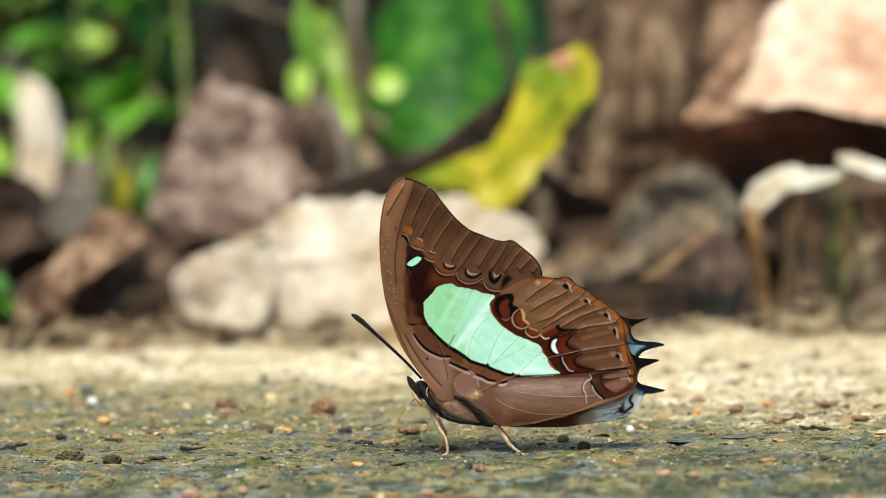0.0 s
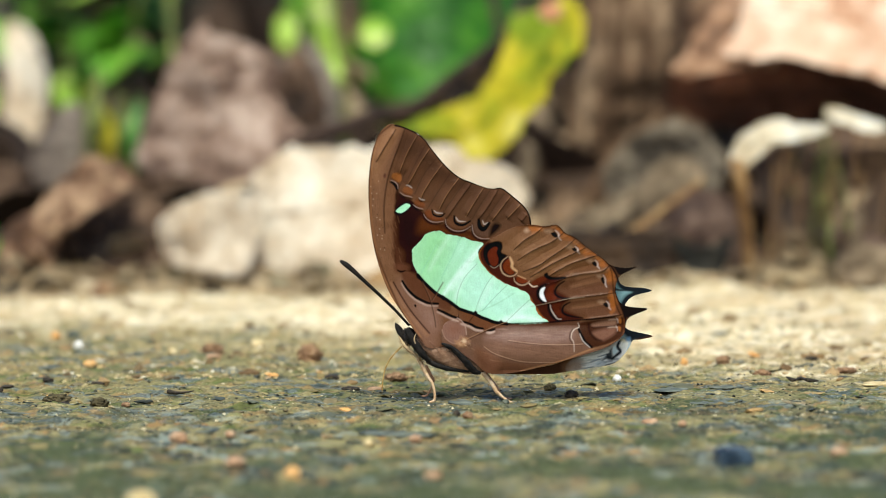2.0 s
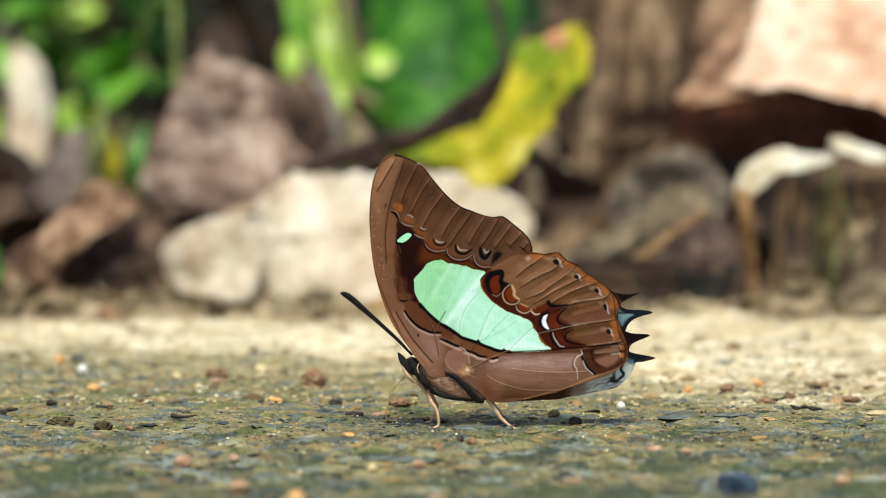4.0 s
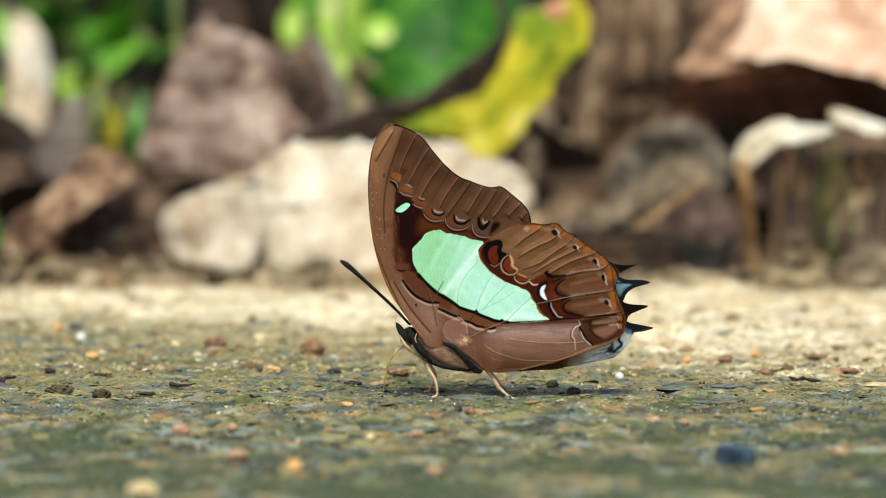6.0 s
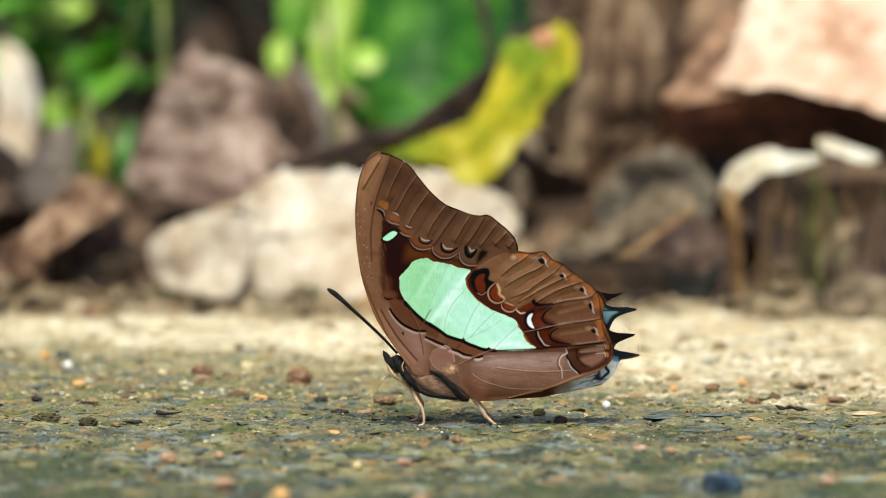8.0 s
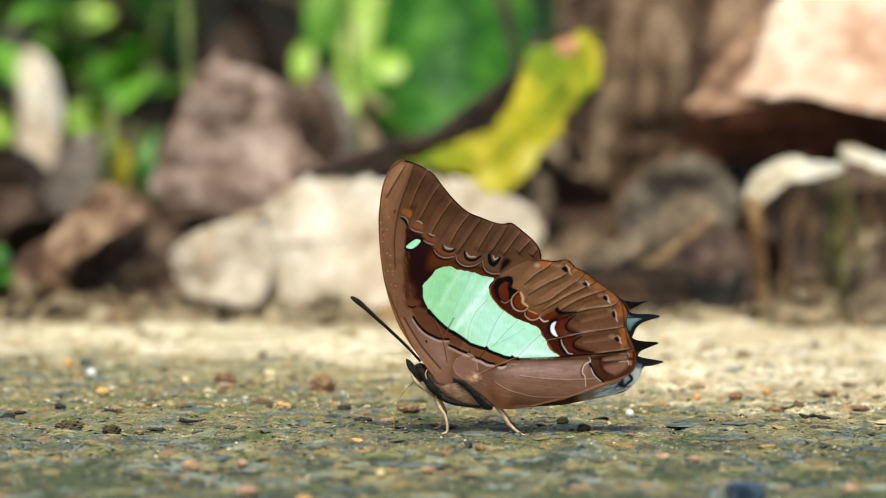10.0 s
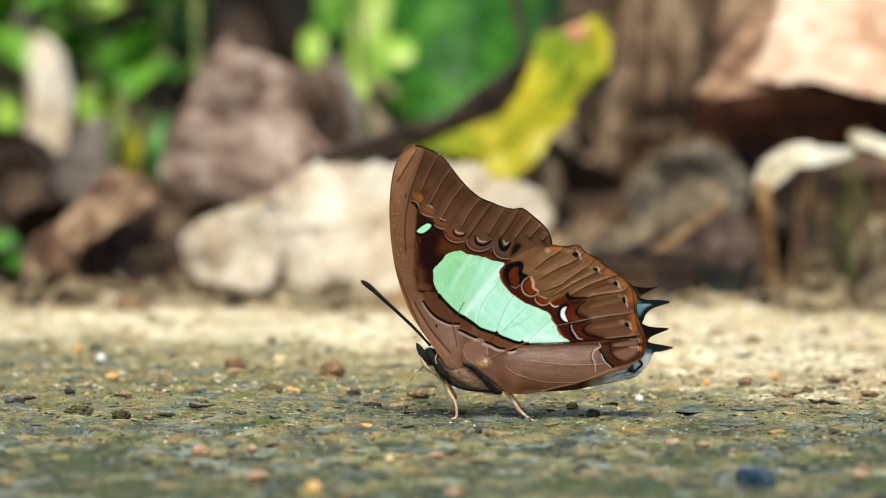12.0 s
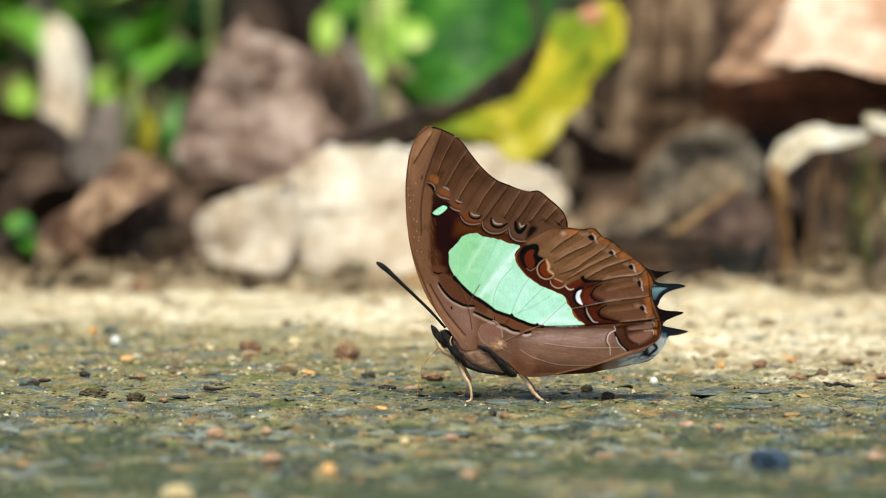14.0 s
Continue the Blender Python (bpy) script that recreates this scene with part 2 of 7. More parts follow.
class Pigment:
    """Colour on a wing, laid on in patches and strokes. Millimetres."""

    def __init__(self, pts, base):
        self.p, self.c = pts, np.tile(np.array(base, float), (len(pts), 1))
        cell = self.cells(pts)
        key = cell[:, 0] * 64 + cell[:, 1]
        self.order = np.argsort(key, kind="stable")
        self.key = key[self.order]

    def cells(self, pts):
        return np.clip(np.floor((pts + np.array([32.0, 8.0])) / 1.5).astype(int), 0, 63)

    def lay(self, idx, k, color):
        k = np.clip(k, 0, 1)[:, None]
        self.c[idx] = self.c[idx] * (1 - k) + np.array(color) * k

    def near(self, line, reach):
        lo, hi = line.min(0) - reach, line.max(0) + reach
        (i0, j0), (i1, j1) = self.cells(lo[None])[0], self.cells(hi[None])[0]
        spans = [self.order[np.searchsorted(self.key, i * 64 + j0):np.searchsorted(self.key, i * 64 + j1 + 1)] for i in range(i0, i1 + 1)]
        idx = np.concatenate(spans)
        q = self.p[idx]
        return idx[((q >= lo) & (q <= hi)).all(1)]

    def patch(self, outline, color, soft=0.12, alpha=1.0, wavy=0.0, within=None):
        idx, k = self.cover(outline, soft, wavy)
        k = alpha * np.clip(k, 0, 1)
        self.lay(idx, k * within[idx] if within is not None else k, color)

    def cover(self, outline, soft, wavy=0.0):
        """The points near an outline and how far each lies inside it."""
        ring = spline(outline, True, 6)
        idx = self.near(ring, soft + 1)
        q = self.p[idx]
        if wavy:
            q = q + wavy * np.stack([vnoise(q[:, 0] * 2.2, q[:, 1] * 2.2, 5), vnoise(q[:, 0] * 2.2, q[:, 1] * 2.2, 9)], 1)
        d, _ = seg_distance(q, np.vstack([ring, ring[:1]]))
        inside = np.zeros(len(q), bool)
        for a, b in zip(ring, np.roll(ring, -1, 0)):
            cross = ((a[1] > q[:, 1]) != (b[1] > q[:, 1])) & (q[:, 0] < (b[0] - a[0]) * (q[:, 1] - a[1]) / (b[1] - a[1] + 1e-12) + a[0])
            inside ^= cross
        return idx, 0.5 + np.where(inside, d, -d) / (2 * soft)

    def stroke(self, points, color, width=0.2, soft=0.1, alpha=1.0, taper=0.0, within=None):
        line = spline(points, False, 6)
        idx = self.near(line, width + soft)
        d, w = seg_distance(self.p[idx], line)
        half = width / 2 * (1 - taper * np.abs(2 * w - 1) ** 2)
        k = alpha * np.clip(0.5 + (half - d) / (2 * soft), 0, 1)
        self.lay(idx, k * within[idx] if within is not None else k, color)

    def grain(self, amount, size, seed=0):
        k = 1 + amount * fractal(self.p[:, 0] / size, self.p[:, 1] / size, seed, 3)
        self.c *= k[:, None]

    def store(self, me, back):
        att = me.color_attributes.new("pigment", "FLOAT_COLOR", "POINT")
        rgba = np.ones((len(self.c) + len(back), 4), np.float32)
        rgba[:, :3] = np.clip(np.vstack([self.c, self.c[back]]), 0.004, 0.95)
        att.data.foreach_set("color", rgba.ravel())


# ---------------------------------------------------------------- ground
def road_height(x, y):
    """Worn road surface with a litter bank behind it, in metres."""
    flake = np.clip(fractal(x * 170, y * 110, 8, 3) * 2.2, -1, 1)
    keep = np.clip(1.1 - (y - 0.02) / 0.16, 0.15, 1)
    z = 0.0004 * fractal(x * 60, y * 60, 3, 3) + keep * (0.0002 * flake + 0.00032 * fractal(x * 520, y * 380, 4, 3, 0.65)) - 0.0003
    z = z + 0.0011 * np.clip((y - 0.04) / 0.08, 0, 1) * fractal(x * 75, y * 55, 17, 3)
    s = np.clip((y - 0.27) / 0.9, 0, 1)
    bank = 0.17 * s * s * (3 - 2 * s)
    rough = np.clip((y - 0.22) / 0.05, 0, 1) * np.clip(1 - (y - 1.5), 0, 1)
    z = z + bank + rough * (0.004 * fractal(x * 45, y * 40, 21, 3) - 0.001)
    # shallow seam at the foot of the bank
    return z - 0.0015 * np.exp(-((y - 0.235 - 0.006 * vnoise(x * 30, x * 0, 2)) / 0.008) ** 2) * 0.4


def spread(core_lo, core_hi, n, far):
    """Close-set lines over the core and ever wider ones beyond it."""
    core = np.linspace(core_lo, core_hi, n)
    step = (core_hi - core_lo) / n
    out, d = [], step
    while not out or out[-1] < far:
        d *= 1.25
        out.append((out[-1] if out else 0) + d)
    out = np.array(out)
    return np.concatenate([(core_lo - out)[::-1], core, core_hi + out])


def ground_matter():
    n = Nodes("road_ground")
    sep = n.add("ShaderNodeSeparateXYZ")
    n.link(n.co, sep.inputs[0])
    y = sep.outputs["Y"]
    blotch, mid, fine = n.noise(38, 5, 0.6), n.noise(260, 6, 0.68, (0.8, 1.3, 1.0), 4), n.noise(1500, 3, 0.65, None, 9)
    tar = n.ramp(mid, [(0.3, lin(72, 74, 56)), (0.42, lin(116, 114, 80)), (0.54, lin(146, 136, 96)), (0.68, lin(188, 170, 128))])
    # clay, bluish grey and rusty patches worn into the surface
    for seed, scale, color, k in ((21, 60, lin(156, 136, 90), 0.75), (33, 95, lin(142, 110, 70), 0.6), (39, 70, lin(80, 98, 44), 0.7)):
        tar = n.mix(n.remap(n.noise(scale, 4, 0.65, (0.75, 1.5, 1.0), seed), 0.53, 0.6, 0.0, k), tar, color)
    # flat bluish grey stone faces worn flush with the mud
    worn = n.noise(120, 3, 0.6, (0.8, 1.5, 1.0), 27)
    slab = n.ramp(fine, [(0.3, lin(64, 76, 78)), (0.7, lin(116, 126, 120))])
    tar = n.mix(n.remap(worn, 0.53, 0.57, 0.0, 0.85), tar, slab)
    tar = n.mix(n.remap(n.noise(150, 3, 0.6, (0.8, 1.6, 1.0), 51), 0.585, 0.62, 0.0, 0.8), tar, lin(48, 58, 54))
    # broad teal and clay patches, thickest towards the front
    front = n.remap(y, 0.03, -0.06)
    tar = n.mix(n.math("MULTIPLY", n.remap(n.noise(62, 3, 0.6, (1.2, 0.8, 1.0), 71), 0.46, 0.54, 0.0, 0.85), front), tar, lin(44, 58, 54))
    tar = n.mix(n.math("MULTIPLY", n.remap(n.noise(75, 3, 0.6, (1.2, 0.8, 1.0), 77), 0.56, 0.62, 0.0, 0.7), front), tar, lin(168, 158, 112))
    # pale grey patches paint the sky's sheen on stone faces as colour
    tar = n.mix(n.math("MULTIPLY", n.remap(n.noise(110, 3, 0.6, (1.3, 0.6, 1.0), 83), 0.56, 0.61, 0.0, 0.85), front), tar, lin(150, 160, 152))
    tar = n.mix(n.math("MULTIPLY", n.remap(n.noise(130, 3, 0.6, (1.3, 0.6, 1.0), 89), 0.60, 0.65, 0.0, 0.8), front), tar, lin(176, 132, 84))
    tar = n.mix(n.math("MULTIPLY", n.remap(n.noise(120, 3, 0.6, (1.3, 0.6, 1.0), 93), 0.57, 0.62, 0.0, 0.85), front), tar, lin(28, 36, 34))
    moss = n.ramp(fine, [(0.3, lin(50, 62, 42)), (0.7, lin(90, 97, 64))])
    near = n.mix(n.remap(n.math("ADD", blotch, n.remap(y, -0.2, 0.2, 0.2, -0.2)), 0.56, 0.68), tar, moss)
    sand = n.ramp(mid, [(0.25, lin(140, 118, 80)), (0.38, lin(196, 172, 126)), (0.5, lin(238, 220, 184)), (0.64, lin(252, 244, 226))])
    slant = n.math("ADD", y, n.remap(sep.outputs["X"], -0.12, 0.12, -0.085, 0.075))
    k = n.math("ADD", n.remap(slant, -0.005, 0.15, -0.1, 1.0), n.math("MULTIPLY", n.math("SUBTRACT", n.math("ADD", blotch, mid), 1.0), 1.3))
    ochre = n.ramp(mid, [(0.28, lin(84, 82, 60)), (0.42, lin(148, 132, 90)), (0.56, lin(188, 168, 120)), (0.7, lin(224, 208, 168))])
    wob = n.math("ADD", y, n.math("MULTIPLY", n.math("SUBTRACT", blotch, 0.5), 0.09))
    blush = n.noise(48, 4, 0.65, (0.7, 1.6, 1.0), 61)
    sand = n.mix(n.remap(blush, 0.48, 0.58, 0.0, 0.6), sand, lin(204, 172, 128))
    sand = n.mix(n.remap(n.noise(70, 4, 0.65, (0.7, 1.6, 1.0), 67), 0.53, 0.6, 0.0, 0.65), sand, lin(142, 128, 100))
    reach = n.math("ADD", wob, n.remap(sep.outputs["X"], -0.06, 0.06, -0.045, 0.06))
    sand = n.mix(n.remap(reach, 0.075, 0.135), ochre, sand)
    sand = n.mix(n.remap(wob, 0.205, 0.235), sand, n.ramp(mid, [(0.3, lin(92, 76, 56)), (0.5, lin(168, 146, 112)), (0.7, lin(214, 194, 160))]))
    c = n.mix(n.remap(k, 0.3, 0.75), near, sand)
    pits = n.noise(1500, 2, 0.6, None, 13)
    c = n.mix(n.remap(n.noise(2000, 2, 0.6, None, 45), 0.67, 0.72, 0.0, 0.7), c, lin(236, 226, 196))
    c = n.mix(n.remap(pits, 0.40, 0.30), c, lin(38, 36, 28))
    soil = n.ramp(mid, [(0.3, lin(40, 31, 23)), (0.5, lin(92, 74, 56)), (0.75, lin(146, 122, 96))])
    edge = n.math("ADD", y, n.math("MULTIPLY", n.math("SUBTRACT", mid, 0.5), 0.05))
    c = n.mix(n.remap(edge, 0.225, 0.30), c, soil)
    c = n.mix(1.0, c, n.ramp(fine, [(0.3, (0.66, 0.65, 0.62)), (0.7, (1.24, 1.24, 1.22))]), "MULTIPLY")
    n.bump(n.math("ADD", mid, n.math("ADD", n.math("MULTIPLY", fine, 0.6), n.math("MULTIPLY", pits, 0.5))), 0.0007, 0.8)
    return n.done(c, n.remap(worn, 0.54, 0.6, 0.85, 0.45), spec=0.2)


gx, gy = spread(-0.12, 0.12, 600, 60.0), spread(-0.24, 0.3, 640, 60.0)
GX, GY = np.meshgrid(gx, gy)
gz = road_height(GX, GY)
idx = np.arange(GX.size).reshape(GX.shape)
quads = np.stack([idx[:-1, :-1], idx[:-1, 1:], idx[1:, 1:], idx[1:, :-1]], -1).reshape(-1, 4)
ground = new("ground", raw_mesh("ground", np.stack([GX, GY, gz], -1).reshape(-1, 3), quads, ground_matter()))
tagged(ground, "worn mossy road surface with a sandy edge and a soil bank", "ground", kind="structure")


def ground_at(x, y):
    return float(road_height(np.array([x]), np.array([y]))[0])


def stones(name, count, seed, lo, hi, box, sink, squash, mat, label, level=1):
    """Many small stones set in the road, in one mesh."""
    rng = np.random.default_rng(seed)
    bm = bmesh.new()
    bmesh.ops.create_icosphere(bm, subdivisions=level, radius=1)
    base = np.array([v.co[:] for v in bm.verts])
    tris = np.array([[v.index for v in f.verts] for f in bm.faces])
    bm.free()
    x = rng.uniform(box[0], box[1], count)
    y = rng.uniform(box[2], box[3], count)
    r = lo + (hi - lo) * rng.random(count) ** 2.5
    z = road_height(x, y)
    ang = rng.uniform(0, 6.28, count)
    asp = rng.uniform(0.55, 1.0, count)
    jig = 1 + 0.28 * rng.standard_normal((count, len(base), 1))
    v = base[None] * np.clip(jig, 0.55, 1.5) * np.stack([r, r * asp, r * squash * rng.uniform(0.6, 1.3, count)], 1)[:, None]
    c, s = np.cos(ang)[:, None], np.sin(ang)[:, None]
    w = np.stack([v[..., 0] * c - v[..., 1] * s + x[:, None], v[..., 0] * s + v[..., 1] * c + y[:, None],
                  v[..., 2] + (z - sink * r * squash)[:, None]], -1)
    f = (tris[None] + (np.arange(count) * len(base))[:, None, None]).reshape(-1, 3)
    ob = new(name, raw_mesh(name, w.reshape(-1, 3), f, mat, False))
    return tagged(ob, label, "gravel", kind="stuff")


def island_matter(name, stops, scale, rough=0.7):
    """Stones of differing colours, one colour each, with grain."""
    n = Nodes(name)
    geo = n.add("ShaderNodeNewGeometry")
    c = n.ramp(geo.outputs["Random Per Island"], stops)
    fine = n.noise(scale, 3, 0.6)
    n.bump(fine, 0.0003, 0.6)
    return n.done(n.mix(1.0, c, n.ramp(fine, [(0.3, (0.6, 0.6, 0.58)), (0.7, (1.2, 1.2, 1.2))]), "MULTIPLY"), n.remap(fine, 0.3, 0.7, rough - 0.2, rough + 0.1), spec=0.2)


chips = island_matter("road_chips", [(0.0, lin(50, 56, 54)), (0.2, lin(92, 98, 90)), (0.4, lin(120, 114, 78)), (0.6, lin(152, 132, 86)), (0.75, lin(72, 80, 80)), (0.88, lin(116, 110, 72)), (0.98, lin(178, 150, 106))], 900)
grit = island_matter("sandy_grit", [(0.0, lin(92, 78, 52)), (0.3, lin(170, 150, 104)), (0.55, lin(212, 194, 148)), (0.8, lin(176, 136, 84)), (0.95, lin(236, 228, 206))], 1500)
crumbs = island_matter("earth_crumbs", [(0.0, lin(84, 64, 44)), (0.35, lin(140, 112, 76)), (0.65, lin(172, 144, 104)), (0.9, lin(108, 90, 64))], 1200)
dust = island_matter("road_dust", [(0.0, lin(26, 28, 26)), (0.22, lin(56, 58, 50)), (0.4, lin(124, 116, 82)), (0.6, lin(168, 148, 104)), (0.76, lin(70, 74, 70)), (0.95, lin(220, 206, 172))], 1500)
stones("road_chips", 3000, 11, 0.0004, 0.0024, (-0.115, 0.115, -0.26, 0.13), 0.75, 0.12, chips, "slate grey and tan stone chips set in the road")
stones("road_dust", 12000, 12, 0.00012, 0.0005, (-0.11, 0.11, -0.14, 0.16), 0.1, 0.7, dust, "loose grit scattered over the road", 0)
stones("sand_grit", 9000, 13, 0.0002, 0.0009, (-0.125, 0.125, 0.04, 0.245), 0.2, 0.5, grit, "pale sandy grit along the road edge", 0)
stones("sand_crumbs", 700, 14, 0.0005, 0.0022, (-0.13, 0.13, 0.03, 0.25), 0.3, 0.6, crumbs, "tan crumbs of earth strewn over the sandy edge")


# ---------------------------------------------------------------- butterfly
MM = 0.001


def tone(r, g, b):
    """A wing scale colour."""
    return tuple(k * c for k, c in zip((0.83, 0.715, 0.585), lin(r, g, b)))


BROWN, BLACK = tone(112, 78, 56), tone(12, 9, 10)

butterfly = new("butterfly")
tagged(butterfly, "brown butterfly with mint green wing band, wings closed, on the road", "butterfly")


def wing(name, outline, centre, side, nb, nr, paint, veins, label, pivot=(0, 0), roll=0.0):
    """One wing as a thin painted plate in the xz plane, with raised veins. side: -1 near face, +1 far face."""
    pts, quads, r = fan(outline, np.array(centre), nb, nr)
    pig = Pigment(pts, BROWN)
    paint(pig)
    lines = [spline(v, False, 6) for v in veins]
    ridged = 8 if roll else 12
    swell = np.zeros(len(pts))
    for v in lines[:ridged]:
        ix = pig.near(v, 2.0)
        d, t = seg_distance(pts[ix], v)
        rise = np.clip(4 * np.minimum(t, 1 - t), 0, 1)
        swell[ix] = np.maximum(swell[ix], rise * rise * (3 - 2 * rise) * (0.09 * np.exp(-(d / 0.25) ** 2) + 0.26 * np.clip(1 - d / 1.7, 0, 1) ** 1.3))

    def shape(p):
        """How far the wing stands off the body's middle: closing upwards, with the rear fold rolled outwards."""
        fold = np.clip((13.2 - p[:, 1]) / 8.0, 0, 1) * np.clip((p[:, 0] - 1) / 4, 0, 1) * roll
        return 1.75 - 0.016 * (p[:, 1] - 9) + 0.22 * vnoise(p[:, 0] / 8, p[:, 1] / 8, 31) + 0.9 * np.sin(fold * np.pi * 0.85)

    wave = swell - 0.25 + 0.04 * vnoise(pts[:, 0] / 1.1, pts[:, 1] / 1.1, 7)
    depth = side * (shape(pts) + wave)
    flat = (pts - np.array(pivot)) * MM
    me, back = plate(name, flat, depth * MM, quads, nb, 0.10 * MM, M["wing"], 4)
    pig.store(me, back)
    ob = part(name, me, butterfly, label)
    ob.location = (pivot[0] * MM, 0, pivot[1] * MM)
    for v in lines[:ridged]:
        w = resample(v, 14, False)
        t = np.linspace(0, 1, 14)
        rise = np.clip(4 * np.minimum(t, 1 - t), 0, 1)
        y = side * (shape(w) + 0.35 * rise * rise * (3 - 2 * rise) - 0.22)
        p3 = np.stack([w[:, 0] - pivot[0], y, w[:, 1] - pivot[1]], 1) * MM
        part("vein", tube_mesh("vein", p3, [0.02 * MM, 0.02 * MM, 0.015 * MM], M["vein"], 6), ob)
    return ob


FORE = [(-8.7, 9.4), (-11.2, 12.8), (-13.1, 15.6), (-15.3, 19.1), (-17.1, 23.7), (-18.3, 28.6), (-18.9, 34.0), (-19.0, 39.1), (-18.5, 43.7), (-17.7, 46.5), (-16.6, 48.4), (-15.1, 49.6), (-13.6, 49.4), (-11.9, 48.8), (-10.3, 48.0), (-8.8, 46.8), (-7.5, 45.0), (-5.3, 42.3), (-2.8, 40.1), (-0.5, 39.1), (1.5, 38.3), (3.3, 37.9), (5.0, 38.0), (7.1, 36.4), (8.8, 34.9), (9.9, 33.3), (10.2, 30.9), (9.1, 27.6), (4.6, 20.7), (-1.3, 12.9), (-3.6, 10.0), (-6.1, 9.3)]
HIND = [(-2.8, 8.4), (-4.8, 9.3), (-5.9, 10.2), (-6.1, 11.7), (-5.8, 12.9), (-5.2, 13.8), (-4.1, 14.3), (-3.1, 14.8), (-2.8, 16.6), (-2.1, 20.2), (-0.3, 24.3), (1.6, 27.5), (4.6, 29.7), (7.4, 31.0), (10.2, 31.4), (12.5, 31.1), (14.9, 31.3), (16.4, 29.9), (18.1, 29.1), (19.9, 27.6), (21.9, 26.1), (23.3, 25.1), (24.3, 24.2), (25.6, 23.7), (27.5, 23.5), (29.4, 23.8), (28.0, 23.1), (26.6, 22.4), (25.8, 21.5), (25.4, 19.7), (25.8, 18.0), (26.4, 17.1), (27.8, 16.5), (31.1, 16.1), (29.2, 15.2), (27.8, 14.5), (27.2, 13.3), (27.1, 12.3), (26.7, 11.4), (25.6, 10.4), (23.7, 9.3), (20.9, 8.3), (16.8, 7.1), (11.7, 5.7), (7.6, 4.8), (4.6, 4.5), (1.8, 4.9), (-0.5, 6.9)]
FORE_VEINS = [
    [(-14.1, 48.7), (-15.8, 46.0), (-17.7, 42.8)], [(-12.4, 49.0), (-13.5, 46.0), (-15.0, 42.0), (-15.8, 38.9), (-16.3, 35.1), (-16.2, 30.0)], [(-10.1, 47.8), (-11.9, 44.6), (-12.9, 42.3), (-13.6, 40.4)], [(-7.9, 45.3), (-9.7, 42.6), (-11.2, 39.9), (-12.1, 38.5)],
    [(-5.6, 42.5), (-7.5, 39.9), (-9.2, 37.2), (-9.8, 35.5)], [(-2.6, 40.0), (-4.9, 36.9), (-6.4, 34.1)], [(-0.3, 39.2), (-2.8, 35.8), (-5.1, 32.5)], [(1.7, 38.1), (-0.2, 35.1), (-1.5, 32.9)],
    [(4.3, 37.8), (2.5, 34.8), (0.7, 32.4)], [(6.6, 36.6), (4.5, 33.9), (3.1, 32.1)], [(8.4, 35.1), (5.8, 32.4)], [(9.6, 33.3), (8.4, 31.9)],
    [(-14.6, 21.1), (-13.5, 19.1), (-11.7, 16.2), (-9.9, 13.9), (-8.2, 11.9)], [(-9.5, 21.1), (-8.5, 19.1), (-7.9, 17.5), (-7.3, 15.0), (-7.0, 13.0)],
]
FORE_FOLDS = [[(-12.3, 41.2), (-13.2, 39.0), (-14.1, 36.1)], [(-8.7, 45.8), (-10.5, 42.6), (-11.9, 39.7)], [(-6.9, 43.3), (-9.0, 40.5), (-10.7, 37.0)], [(-4.3, 40.7), (-6.6, 37.2), (-8.7, 33.9)], [(-1.6, 39.2), (-3.8, 36.2), (-5.8, 33.3)], [(3.0, 37.8), (1.1, 34.9), (-0.5, 32.3)], [(5.4, 37.0), (3.5, 34.3), (2.0, 32.1)]]
HIND_VEINS = [
    [(7.1, 26.8), (8.9, 28.5), (11.0, 29.8), (12.4, 30.9)], [(7.8, 24.9), (9.6, 26.2), (11.7, 27.3), (14.0, 28.3), (16.2, 30.0)], [(8.8, 22.9), (11.7, 24.1), (13.4, 25.3), (16.4, 27.3), (18.2, 28.8)], [(10.1, 21.9), (14.0, 24.3), (17.3, 25.9), (20.3, 27.3)],
    [(12.7, 21.5), (15.7, 23.5), (18.8, 24.8), (22.6, 25.9)], [(12.9, 20.6), (16.3, 21.7), (19.1, 22.4), (22.9, 22.9), (24.3, 23.9)], [(11.4, 16.8), (17.1, 18.0), (22.2, 18.6), (25.1, 19.0)], [(19.1, 14.2), (23.6, 14.7), (26.6, 15.1)],
    [(-1.8, 10.6), (2.0, 12.4), (5.8, 13.9)], [(6.1, 10.6), (9.7, 10.1), (13.7, 9.8), (17.5, 9.8), (19.5, 9.9)], [(1.7, 9.4), (3.2, 8.4), (5.6, 7.5), (8.3, 6.8), (11.0, 6.6), (14.4, 6.6)],
    [(-3.3, 14.5), (-2.3, 14.0), (-1.7, 13.0), (-1.5, 11.8)],
]
BAND = [(-11.2, 25.9), (-11.1, 27.1), (-10.4, 27.8), (-9.4, 28.9), (-8.8, 29.7), (-7.9, 30.1), (-6.3, 30.3), (-4.9, 29.7), (-2.6, 29.3), (-0.2, 28.5), (1.6, 28.0), (0.8, 26.9), (0.7, 25.7), (1.1, 24.7), (2.0, 23.5), (3.2, 22.3), (4.6, 21.3), (5.9, 20.6), (7.6, 19.9), (9.2, 19.2), (9.8, 18.6), (10.1, 17.7), (10.9, 16.7), (11.0, 16.0), (11.6, 15.1), (12.5, 14.4), (13.1, 13.8), (10.2, 13.5), (7.6, 13.5), (5.8, 13.7), (3.5, 14.0), (2.2, 14.5), (1.0, 14.9), (-0.0, 15.5), (-1.5, 15.9), (-2.9, 16.5), (-4.3, 17.5), (-5.4, 18.3), (-6.6, 19.0), (-8.2, 20.3), (-9.0, 21.1), (-9.9, 22.3), (-10.7, 23.6), (-11.1, 24.7)]


